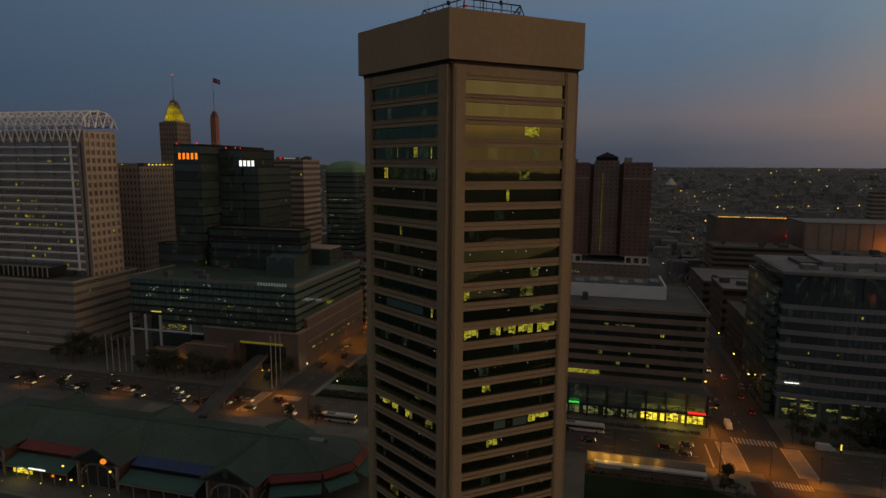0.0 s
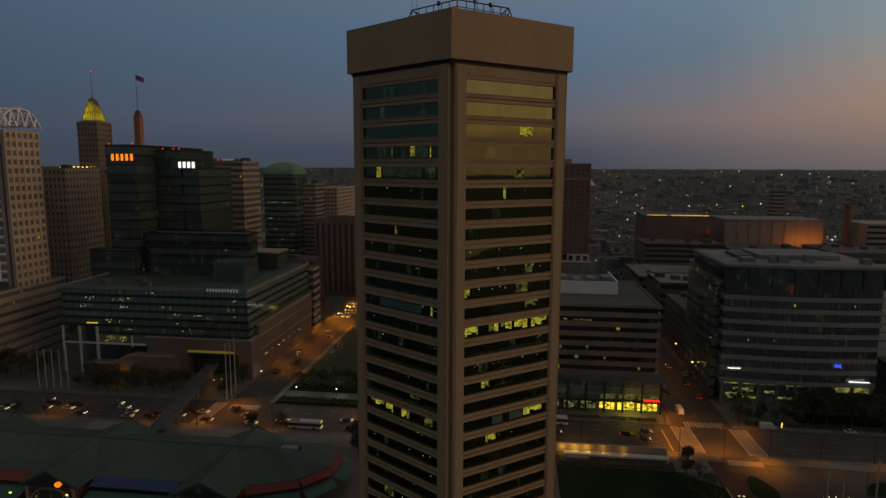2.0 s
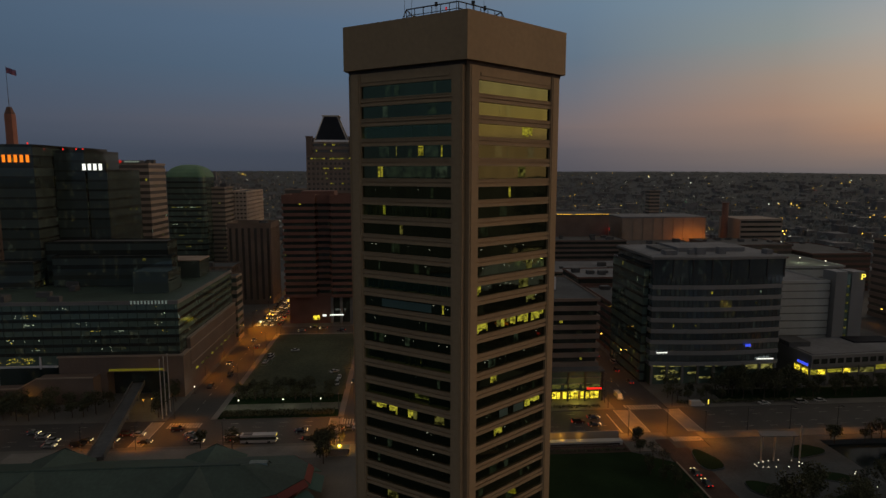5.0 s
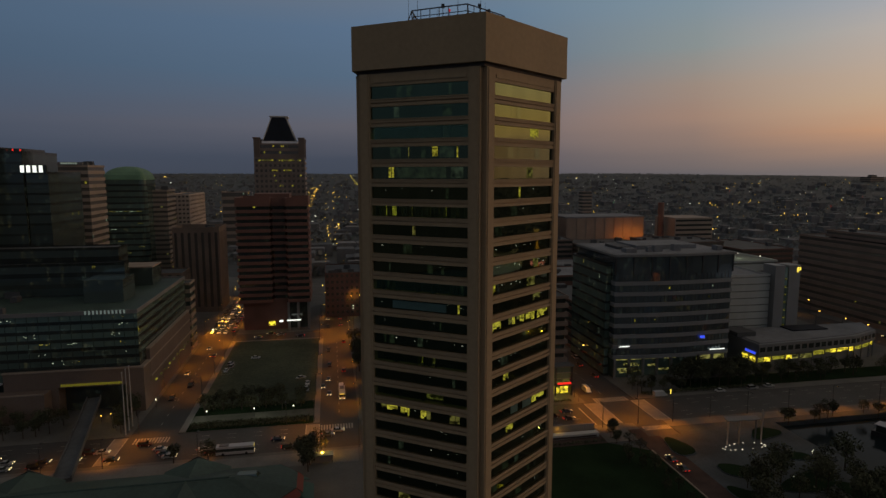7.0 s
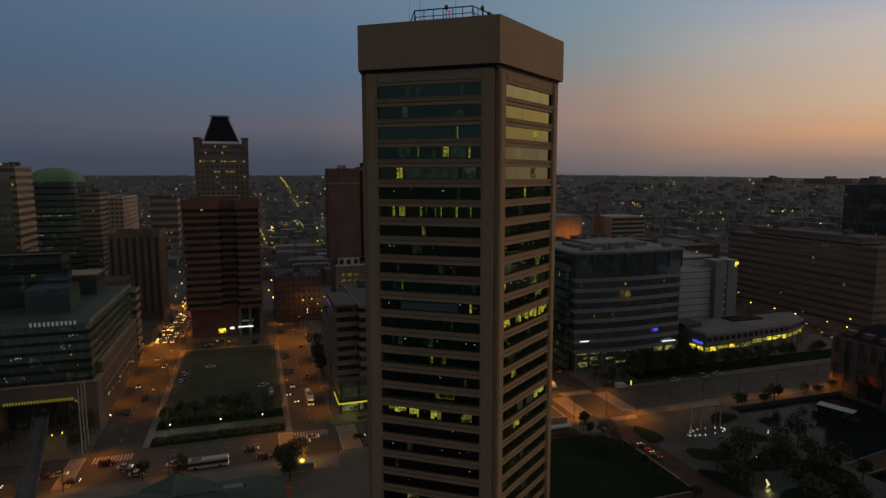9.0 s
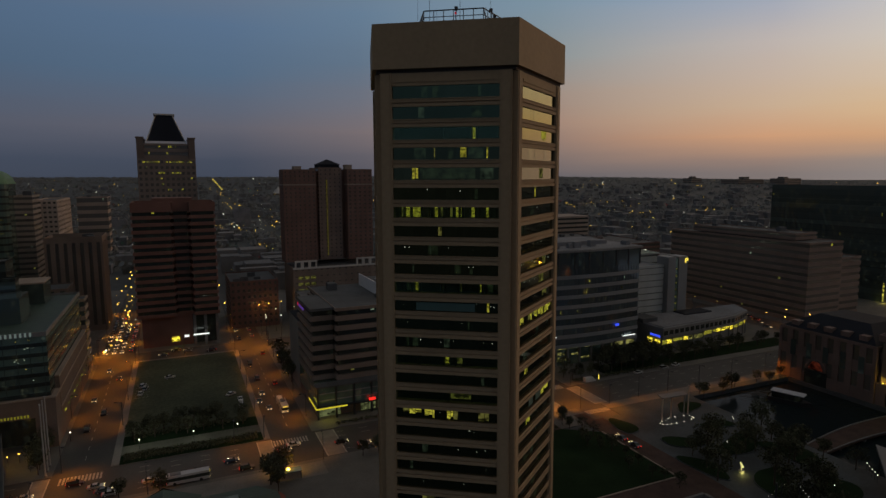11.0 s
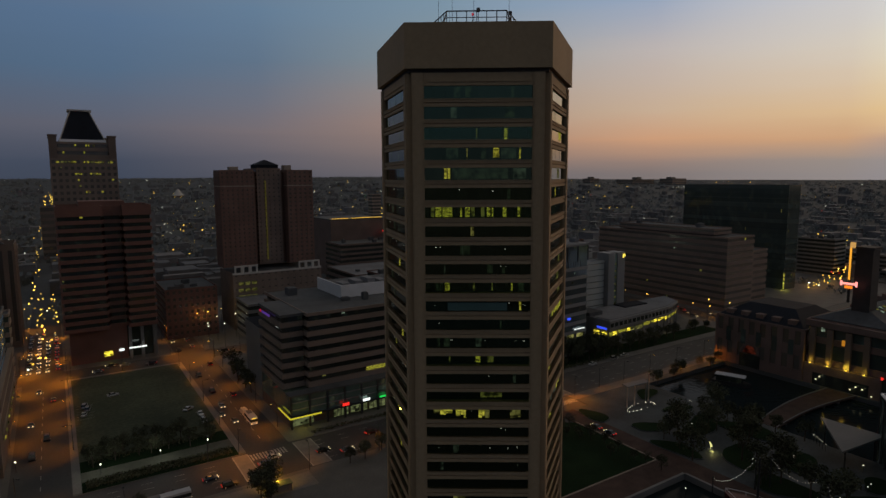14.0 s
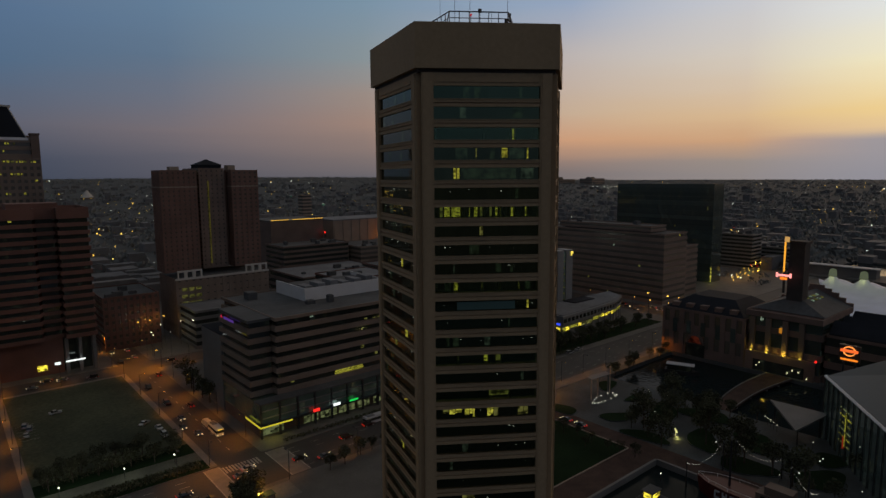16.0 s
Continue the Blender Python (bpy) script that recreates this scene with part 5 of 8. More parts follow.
# ---- brown banded office building north of the lot
def brown_offices():
    t = thing("brown_banded_offices", "dark red-brown banded office building with stepped corners", "office building", (-61, 237, K))
    kw = dict(wall=BRICK_RUST, glass=GLASS_BLACK, band=0.48, inset=0.7, lit=0.006, faces="SE", plant=0, thing_=t)
    office("", "", "", -82, -62.6, 222, 254, 78.5, 15, z0=17, seed=51, **{**kw, "crown": 5})
    office("", "", "", -62.4, -54.2, 225.5, 254, 78.4, 15, z0=17, seed=52, **{**kw, "crown": 5})
    office("", "", "", -54, -41, 221, 252, 78.5, 15, z0=17, seed=53, **{**kw, "crown": 5})
    part("base_wall", MB().box(-80, -55, 226, 252, K, 17), BRICK_RUST, t)
    part("base_glass", MB().box(-55, -43, 228, 250, K, 17), GLASS_BLACK, t)
    for x in (-54, -48.5, -42.5):
        part("base_column", MB().box(x - 0.7, x + 0.7, 222, 224, K, 17), STONE_GREY, t, "tall grey base column")
    part("shop_sign", MB().box(-66, -62, 225.6, 225.9, 2.4, 5.0), SHOP, t, "bright yellow lit shop front")
    part("white_sign", MB().box(-59.5, -57.2, 221.0, 221.2, 5.4, 6.6), L_WHITE, t, "white lit sign")
    part("white_sign", MB().box(-55.0, -47.0, 220.6, 220.9, 6.0, 6.7), L_WHITE, t, "long white lit sign")
    part("roof_house", MB().box(-72, -52, 230, 248, 74, 80.5), BRICK_RUST, t)


brown_offices()


# ---- brick apartment towers
def apartments():
    t = thing("apartment_towers", "red brick apartment tower on a pale arcaded podium", "apartment building", (32, 280, K))
    kw = dict(wall=BRICK_RED, glass=GLASS_MUTED, band=0.62, inset=0.2, lit=0.006, faces="SW", plant=0, thing_=t, pierm=BRICK_RED)
    office("", "", "", 2.4, 22.8, 262, 278, 96.3, 22, z0=37, seed=61, pier=3.1, pier_w=2.1, pier_faces="SW", **kw)
    office("", "", "", 25.6, 41.0, 266.5, 296, 97.6, 22, z0=37, seed=62, pier=3.1, pier_w=2.2, pier_faces="S", **{**kw, "wall": BRICK_FAWN, "pierm": BRICK_FAWN})
    office("", "", "", 43.6, 60.4, 262, 296, 96.5, 22, z0=37, seed=63, pier=3.1, pier_w=2.1, pier_faces="SW", **kw)
    part("recess_wall", MB().box(22.9, 43.5, 269.5, 296, 37, 95.5), BRICK_RED, t, "dark recess between the wings")
    for x0, x1 in ((2.4, 22.8), (43.6, 60.4)):
        part("top_band", MB().box(x0 - 0.3, x1 + 0.3, 261.6, 278.2, 86.2, 86.9), STONE_TAN, t)
    part("stair_glow", MB().box(30.5, 31.3, 266.2, 266.35, 40, 90), glow("stair_lights", (1.0, 0.85, 0.15), 0.05, 1.6, 0.0), t, "thin vertical line of stair lights")
    part("roof_cupola", MB().prism([(26.5, 268), (40, 268), (40, 282), (26.5, 282)], 97.6, 99.6).prism([(26, 267.5), (40.5, 267.5), (40.5, 282.5), (26, 282.5)], 99.6, 103, [(33, 274.5), (33.6, 274.5), (33.6, 275.2), (33, 275.2)]), SLATE, t, "dark hipped cupola")
    part("lift_house", MB().box(44, 48.5, 268, 274, 96.5, 99.5).box(10, 15, 268, 274, 96.3, 98.4), STONE_TAN, t)
    # podium with arcaded parapet
    office("", "", "", 5, 60.5, 252, 284, 34.5, 8, wall=STONE_UMBER, glass=GLASS_MUTED, band=0.8, pier=4.0, pier_w=2.6, lit=0.02, faces="SW", seed=64, plant=0, thing_=t)
    for k in range(3):
        for xa in (6.2, 46):
            x = xa + k * 4.6
            part("arcade_frame", MB().box(x, x + 0.9, 252, 253, 34.5, 38).box(x + 3.7, x + 4.6, 252, 253, 34.5, 38).box(x, x + 4.6, 252, 253, 38, 38.9), STONE_WHITE, t, "pale square roof frame")
    part("podium_edge", MB().box(4.7, 60.8, 251.6, 252, 33.6, 34.7), STONE_WHITE, t)
    for i in range(5):
        for j in range(3):
            part("podium_window", MB().box(8 + j * 4, 11 + j * 4, 251.86, 251.95, 11 + i * 4, 13 + i * 4), ROOM_DIM, t, "dim lit podium window")


apartments()


# ---- banded office building with shops, across the boulevard from the tower
def band_offices():
    t = thing("banded_offices", "six-storey concrete banded office building over glazed shops", "office building", (27, 110, K))
    x0, x1, y0, y1 = -15.5, 68.8, 97.0, 150.0
    kw = dict(wall=CONC_BAND, glass=GLASS_BLACK, band=0.47, inset=1.1, faces="SW", thing_=t)
    office("", "", "", x0 + 9, x1, y0, y1, 41.5, 7, z0=13, seed=71, lit=0.02, plant=5, **kw)
    # stepped west end, storey by storey
    h = (41.5 - 1.2 - 13) / 7
    for i in range(7):
        part("end_spandrel", MB().box(x0, x0 + 8.9, y0 + 3.2, 128, 13 + i * h, 13 + i * h + h * 0.47), CONC_BAND, t)
        part("end_window_band", MB().box(x0 + 1, x0 + 8.9, y0 + 4.2, 127, 13 + i * h + h * 0.47, 13 + (i + 1) * h), GLASS_BLACK, t)
    part("end_roof", MB().box(x0, x0 + 8.9, y0 + 3.2, 128, 40.3, 41.3), ROOF_GREY, t)
    part("side_wall", MB().box(x0 + 0.4, x0 + 12, 128.1, y1, K, 30.5), STONE_GREY, t, "plain grey windowless side wall")
    part("side_wall_roof", MB().box(x0 + 0.4, x0 + 12, 128.1, y1, 30.5, 30.7), SLATE, t)
    part("lit_strip", MB().box(18, 31, y0 + 1.0, y0 + 1.08, 14.9, 16.5), ROOM, t, "lit strip of office windows")
    part("lit_strip", MB().box(32, 33.5, y0 + 1.0, y0 + 1.08, 34.5, 35.3).box(36, 43, y0 + 1.0, y0 + 1.08, 34.6, 35.1), ROOM_DIM, t)
    # penthouse with white screen wall
    part("penthouse_screen", MB().box(17, 56, 119, 119.5, 40.6, 46.2).box(17, 17.5, 119.5, 146, 40.6, 46.2).box(55.5, 56, 119.5, 146, 40.6, 46.2), SCREEN_WHITE, t, "white roof screen wall")
    part("penthouse_deck", MB().box(17.6, 55.4, 119.6, 146, 41, 44.5), ROOF_GREY, t)
    for k in range(6):
        part("roof_unit", MB().box(20 + k * 6, 23.5 + k * 6, 124, 132, 44.5, 46 + (k % 3) * 0.6), ROOF_PALE, t, "pale roof unit")
    # roof sign
    part("red_logo", MB().rod((x0 - 0.25, 124.5, 38.9), (x0 - 0.05, 124.5, 38.9), 0.6, 12), glow("red_emblem", (1.0, 0.03, 0.10), 0.45), t, "round red lit emblem")
    letter_bars(t, "violet_sign_letter", 112.5, 122.5, "W", x0 - 0.05, 38.4, 39.3, 6, glow("violet_sign", (0.30, 0.12, 0.8), 0.22), "small violet sign block")
    # glazed shop podium
    part("podium_glass", MB().box(-15.0, 69.5, 92.5, 128, 4.6, 12.4), GLASS_TEAL, t)
    part("podium_roof", MB().box(-15.6, 70, 91.6, 97, 12.4, 13.0), ROOF_GREY, t)
    part("shop_back", MB().box(-15, 69.5, 95.0, 127, K, 4.6), BRICK_BROWN, t)
    part("canopy", MB().box(-15.8, 70.2, 91.2, 95, 4.6, 5.1), DARK_METAL, t)
    for k in range(13):
        x = -15 + k * 7.0
        part("shop_pier", MB().box(x - 0.35, x + 0.35, 92.1, 92.9, K, 12.4), DARK_METAL, t)
    for z in (7.2, 9.8):
        part("podium_rail", MB().box(-15.2, 69.7, 92.25, 92.49, z, z + 0.35), STONE_GREY, t)
    for k, (a, b, mt) in enumerate(((46.5, 52.2, SHOP), (53.4, 59.6, SHOP), (60.8, 68.2, SHOP), (33, 38, SHOP_DIM), (39.5, 45, SHOP_DIM), (25.5, 31, SHOP_DIM), (17, 24, SHOP_DIM), (2, 8, SHOP_DIM), (9, 16, SHOP_DIM))):
        part("shop_window", MB().box(a, b, 93.9, 94.0, 0.6, 4.5), mt, t, "lit shop window")
        for j in range(3):
            part("shop_mullion", MB().box(a + (b - a) * (j + 1) / 4 - 0.08, a + (b - a) * (j + 1) / 4 + 0.08, 93.7, 93.89, 0.4, 4.5), DARK_METAL, t)
        if mt is SHOP:
            part("upper_shop_window", MB().box(a, b, 92.4, 92.48, 5.4, 7.6), ROOM_DIM, t)
    part("red_shop_sign", MB().box(62.4, 68.4, 91.0, 91.18, 5.4, 6.2), L_RED, t, "red lit shop sign")
    part("red_shop_sign", MB().box(4.5, 7.2, 91.0, 91.18, 5.2, 6.3), L_RED, t, "small red lit shop sign")
    part("white_shop_sign", MB().box(13.0, 16.0, 91.0, 91.18, 5.3, 6.3), L_WHITE, t, "white lit shop sign")
    part("green_shop_sign", MB().box(20.2, 24.0, 91.0, 91.18, 5.3, 6.0), L_GREEN, t, "green lit shop sign")
    part("canopy_light", MB().box(-16.1, -15.85, 91.0, 104.5, 4.5, 5.0).box(-16.1, -4.0, 90.9, 91.15, 4.5, 5.0), glow("yellow_canopy_edge", (1.0, 0.85, 0.05), 0.55), t, "yellow lit edge of the corner canopy")
    part("corner_shop_window", MB().box(-14.8, -6, 93.9, 94.0, 0.6, 4.4), SHOP_DIM, t)


band_offices()


# ---- glass office building east of it
STONE_PALE_BLUE = surface("pale_blue_grey_panel", (0.185, 0.190, 0.195), 0.6, var=0.12, big=0.1)


DECK = surface("parking_deck_concrete", (0.17, 0.185, 0.15), 0.9, var=0.3, big=0.06, fine=0.7)
LOBBY = glow("lit_lobby", (0.9, 0.85, 0.25), 0.16, 0.9, 0.1)


def glass_offices():
    t = thing("glass_offices", "blue-grey glass office building with pale spandrel bands", "office building", (128, 130, K))
    x0, x1, y0, y1 = 95.0, 153.0, 108.0, 150.0
    rng = random.Random(81)
    n, z0 = 8, 9.0
    h = (47.5 - z0) / n

    def outline(d=0.0):
        # the front bows out slightly
        pts = []
        for k in range(9):
            f = k / 8
            pts.append((x0 + d + (x1 - x0 - 2 * d) * f, y0 + d - 2.2 * math.sin(math.pi * f)))
        return pts + [(x1 - d, y1), (x0 + d, y1)]

    for i in range(n):
        zb = z0 + i * h
        part("spandrel", MB().prism(outline(), zb, zb + h * 0.36), STONE_PALE_BLUE, t)
        part("window_band", MB().prism(outline(0.3), zb + h * 0.36, zb + h), GLASS_BLUE, t)
        for k in range(1, 30):
            f = k / 30
            x, y = x0 + (x1 - x0) * f, y0 + 0.3 - 2.2 * math.sin(math.pi * f)
            part("mullion", MB().box(x - 0.09, x + 0.09, y - 0.08, y + 0.1, zb + h * 0.36, zb + h), DARK_METAL, t)
        for _ in range(2):
            if rng.random() < 0.4:
                f = rng.uniform(0.05, 0.9)
                x = x0 + (x1 - x0) * f
                y = y0 + 0.3 - 2.2 * math.sin(math.pi * f) - 0.25
                part("lit_pane", MB().box(x, x + rng.uniform(0.3, 0.9), y, y + 0.1, zb + h * 0.6, zb + h * 0.8), rng.choice([ROOM_DIM, ROOM_COOL, ROOM]), t, "window lit from inside")
    part("top_glass", MB().prism(outline(0.1), 47.5, 55.6), GLASS_BLUE, t, "tall glazed top storey")
    for k in range(8):
        f = k / 7
        x, y = x0 + (x1 - x0) * f, y0 - 2.2 * math.sin(math.pi * f)
        part("top_fin", MB().box(x - 0.25, x + 0.25, y - 0.2, y + 0.5, 47.5, 55.6), DARK_METAL, t)
    part("roof_slab", MB().prism(outline(-0.9), 55.6, 56.6), STONE_GREY, t)
    part("roof", MB().prism(outline(0.2), 56.6, 56.75), ROOF_PALE, t)
    part("roof_house", MB().box(112, 143, 122, 142, 56.75, 58.6), ROOF_PALE, t)
    part("roof_house", MB().box(104, 111, 124, 138, 56.75, 58.0), ROOF_GREY, t)
    roof_plant(t, rng, x0, x1, y0 + 2, 120, 56.75, 5, ROOF_PALE)
    # west side wing, all glass
    office("", "", "", 92.6, 95, 112, 150, 52, 12, z0=K, band=0.25, wall=GLASS_BLACK, glass=GLASS_TEAL, inset=0.1, lit=0.03, faces="W", plant=0, thing_=t, seed=82)
    # base storeys
    part("base_glass", MB().box(x0 + 1, x1 - 1, y0 + 1.2, y1, K, z0), GLASS_TEAL, t)
    for k in range(9):
        x = x0 + 1.2 + k * (x1 - x0 - 2.4) / 8
        part("base_column", MB().box(x - 0.5, x + 0.5, y0 - 0.3, y0 + 0.7, K, z0), STONE_GREY, t)
    for a, b, z in ((97.5, 103, 7.9), (104, 119, 7.9), (99, 111, 2.0), (113, 117, 4.4), (104, 109, 4.9), (118, 124, 2.2), (101, 107, 5.6), (121, 127, 7.7), (98, 106, 3.2)):
        part("base_light", MB().box(a, b, y0 + 1.1, y0 + 1.18, z, z + 1.0), LOBBY, t, "dim lit lobby strip")
    part("lobby_window", MB().box(137.5, 151.5, y0 + 1.0, y0 + 1.1, 6.2, 8.7), LOBBY, t, "lit upper lobby window")
    part("white_sign", MB().box(142.5, 150, y0 - 1.6, y0 - 1.4, 11.3, 11.75), L_WHITE, t, "thin white lit sign")
    part("white_sign", MB().box(97.6, 102.4, y0 - 1.2, y0 - 1.0, 14.8, 15.2), L_WHITE, t, "thin white lit sign")
    part("blue_sign", MB().box(136.4, 138.8, y0 - 2.5, y0 - 2.4, 17.4, 18.6), L_BLUE, t, "small blue lit sign")


glass_offices()


# ---- low retail block, car park and stair tower
def retail():
    t = thing("retail_block", "low retail building with pale roof and lit shop windows", "shop building", (200, 125, K))
    poly = [(164.2, 101.6), (196, 104.2), (222, 107), (240, 114), (246, 128.4), (163.2, 128.4)]
    inner = [(165.3, 102.8), (196, 105.4), (221.6, 108.2), (239.2, 115), (245, 127.4), (164.3, 127.4)]
    part("wall", MB().prism(inner, K, 14.0), STONE_GREY, t)
    part("fascia", MB().prism(poly, 8.6, 13.4), STONE_GREY, t)
    part("roof", MB().prism(inner, 14.0, 14.3), ROOF_PALE, t)
    part("parapet", MB().prism(poly, 13.4, 13.9), STONE_PALE_BLUE, t)
    part("roof_well", MB().box(196, 216, 118, 127, 14.3, 14.9), SLATE, t, "dark rooftop skylight well")
    part("roof_house", MB().box(162, 172, 114, 124, 14.3, 16.4), ROOF_GREY, t)
    rng = random.Random(91)
    edges = list(zip(poly[:4], poly[1:5]))
    for (ax, ay), (bx, by) in edges:
        ln_ = math.hypot(bx - ax, by - ay)
        n = max(2, int(ln_ / 3.6))
        ang = math.atan2(by - ay, bx - ax)
        rise = 0.0 if ax < 190 else 1.0
        for k in range(n):
            f = k / n
            M = Matrix.Translation((ax + (bx - ax) * f, ay + (by - ay) * f, 0)) @ Matrix.Rotation(ang, 4, "Z")
            far_end = ax < 190 and k in (5, 6, 7)
            mb = MB()
            mb.M = M
            drop = rng.choice((0.0, 0.0, 0.3, 0.7))
            mb.box(0.2, ln_ / n - 0.02, 0.9, 1.1, 5.1 + rise + drop, 7.3 + rise)
            part("shop_window", mb, (ROOM_DIM if rng.random() < 0.6 else LOBBY) if far_end else SHOP if rng.random() < 0.45 else ROOM, t, "lit upper shop window")
            up = MB()
            up.M = M
            up.box(0.6, ln_ / n - 0.5, -0.05, 0.3, 10.2, 12.4)
            part("upper_window", up, GLASS_BLACK, t)
            if k % 2 == 0:
                mb2 = MB()
                mb2.M = M
                mb2.box(-0.25, 0.18, 0.5, 1.0, K, 9.2)
                part("shop_pier", mb2, STONE_GREY, t)
    for k in range(2):
        part("west_shop_window", MB().box(164.1, 164.25, 103.6 + k * 5.2, 107.4 + k * 5.2, 4.8, 7.3), SHOP, t, "lit upper shop window")
    for k in range(5):
        part("blue_sign_letter", MB().box(163.7, 163.95, 103.4 + k * 1.45, 104.5 + k * 1.45, 8.7, 9.9), L_BLUE, t, "glowing blue sign block")
    c = thing("stair_tower", "pale stair tower with glazed slot and yellow lit sign", "tower", (200, 133, K))
    part("wall", MB().box(193.1, 198.6, 129, 138, K, 45.6), STONE_PALE_BLUE, c)
    part("wall", MB().box(201, 207.5, 129, 138, K, 45.6), STONE_PALE_BLUE, c)
    part("glazed_slot", MB().box(198.6, 201, 129.6, 137, K, 44.5), GLASS_TEAL, c)
    for k in range(7):
        part("landing_light", MB().box(199.2, 200.4, 129.4, 129.55, 14 + k * 4, 15.1 + k * 4), ROOM_DIM, c)
    part("parking_letter", MB().box(205.5, 206.0, 128.6, 128.9, 41.9, 44.5).box(206.0, 207.0, 128.6, 128.9, 44.05, 44.5).box(206.0, 207.0, 128.6, 128.9, 42.9, 43.3).box(207.0, 207.45, 128.6, 128.9, 43.0, 44.4), L_YELLOW, c, "yellow lit letter P on the top corner")
    g = thing("parking_garage", "pale open-deck parking garage", "parking garage", (182, 165, K))
    office("", "", "", 156, 192.8, 132, 190, 41, 11, wall=GARAGE_STONE, glass=GLASS_PALE, band=0.84, inset=0.5, lit=0.0, plant=1, thing_=g, roof=ROOF_PALE)
    office("", "", "", 157, 246, 191, 240, 38.5, 7, wall=GARAGE_STONE, glass=GLASS_PALE, band=0.75, inset=0.8, lit=0.01, plant=0, thing_=g, roof=DECK, seed=92)
    for x, y in ((234.4, 192.3), (228.7, 206.5), (196, 214)):
        part("deck_lamp", MB().cyl(x, y, 37.4, 41.2, 0.08, 6).box(x - 0.5, x + 0.5, y - 0.2, y + 0.2, 41.2, 41.4), DARK_METAL, g)
        part("deck_lamp_head", MB().cyl(x, y, 40.8, 41.19, 0.3, 8), L_COOL, g, "glowing white lamp head")
        lamp("deck_lamp_light", x, y, 40.5, 500, (0.85, 1.0, 0.75), 0.4)


retail()


# ---- long brick block and black glass tower to the east
def east_blocks():
    t = thing("long_brick_block", "long brown brick office block with ribbon windows", "office building", (295, 190, K))
    kw = dict(wall=BRICK_FAWN, glass=GLASS_MUTED, band=0.56, inset=0.4, faces="SW", thing_=t)
    office("", "", "", 291, 323, 114, 226, 50.5, 11, seed=101, lit=0.008, plant=4, **kw)
    office("", "", "", 323.2, 352, 120, 200, 38.5, 8, seed=102, lit=0.01, plant=2, **kw)
    office("", "", "", 297, 318, 128, 210, 55, 1, z0=50.6, seed=103, lit=0, plant=2, **kw)
    b = thing("black_glass_tower", "plain black glass office tower with a few lit windows", "skyscraper", (413, 180, K))
    pane = glazing("tower_black_glass", (0.105, 0.135, 0.130), 0.08, 0.6, cells=0.005)
    kw = dict(wall=pane, glass=GLASS_DARK, band=0.2, inset=0.06, faces="SW", thing_=b, mats=[ROOM_DIM])
    office("", "", "", 402, 420, 133, 226, 83.5, 20, seed=104, lit=0.012, plant=3, crown=3, **kw)
    part("corner_glow", MB().box(401.2, 401.9, 132.2, 132.9, 1, 14), glow("corner_lights", (0.95, 0.85, 0.12), 0.5, 0.4, 0.0), b, "yellow lit base of the corner")
    lamp("corner_uplight", 400.4, 131.2, 1.5, 500, (1.0, 0.85, 0.1), 0.3)
    office("hotel_tower", "dark hotel block far along the boulevard", "hotel", 500, 522, 140, 172, 34, 9, wall=STONE_GREY, glass=GLASS_BLACK, lit=0.0, seed=105)
    office("office_block", "dark block beside the water", "office building", 534, 556, 109, 150, 20, 5, wall=STONE_GREY, glass=GLASS_BLACK, lit=0.0, seed=106)


east_blocks()


# ---- brick block, deck and low buildings between the streets
office("brick_block", "old red brick commercial block", "building", -33, -5, 250, 290, 29, 7, wall=BRICK_DARK, glass=GLASS_MUTED, band=0.55, pier=3.2, pier_w=1.6, lit=0.004, seed=111, pier_faces="SE")
office("parking_deck", "pale low parking deck with open floors", "parking garage", 5, 66, 222, 248, 21, 5, wall=STONE_GREY, glass=GLASS_BLACK, lit=0.0, seed=112, roof=ROOF_PALE, plant=2)
office("office_block", "low grey office block with roof plant", "office building", 14, 66, 156, 198, 30, 7, wall=STONE_GREY, glass=GLASS_BLACK, lit=0.01, seed=113, plant=7)
office("brick_block", "dark brick warehouse on the side street", "building", 95, 150, 156, 200, 26, 6, wall=BRICK_DARK, glass=GLASS_BLACK, lit=0.0, seed=114, plant=5)
office("white_roofed_hall", "low hall with pale flat roof", "building", 66.5, 70.5, 160, 196, 24, 5, wall=STONE_GREY, glass=GLASS_BLACK, lit=0, seed=115, plant=0, roof=ROOF_PALE)
office("warehouse", "low brick warehouse with pale roof", "building", 98, 140, 225, 262, 27, 5, wall=BRICK_DARK, glass=GLASS_BLACK, lit=0.0, seed=116, plant=4, roof=ROOF_PALE)
office("warehouse", "long low pale-roofed warehouse", "building", 96, 168, 275, 330, 22, 4, wall=BRICK_BROWN, glass=GLASS_BLACK, lit=0.01, seed=117, plant=5, roof=ROOF_PALE)
office("warehouse", "dark brick warehouse with flat roof", "building", 160, 250, 250, 300, 24, 5, wall=BRICK_DARK, glass=GLASS_BLACK, lit=0.0, seed=118, plant=6)

office("brick_block", "dark brick block before the arena roofs", "building", 112, 172, 338, 372, 37, 9, wall=BRICK_BROWN, glass=GLASS_BLACK, lit=0.012, seed=119, plant=6)
office("office_block", "low tan office block with cluttered roof", "office building", 176, 232, 326, 374, 33, 8, wall=STONE_UMBER, glass=GLASS_MUTED, lit=0.01, seed=120, plant=8)
office("warehouse", "dark flat-roofed warehouse beside the chimney", "building", 238, 300, 318, 366, 35, 8, wall=BRICK_BROWN, glass=GLASS_MUTED, lit=0.006, seed=124, plant=6)
office("warehouse", "dark flat-roofed warehouse with roof units", "building", 304, 352, 300, 372, 30, 7, wall=BRICK_DARK, glass=GLASS_MUTED, lit=0.006, seed=125, plant=5)

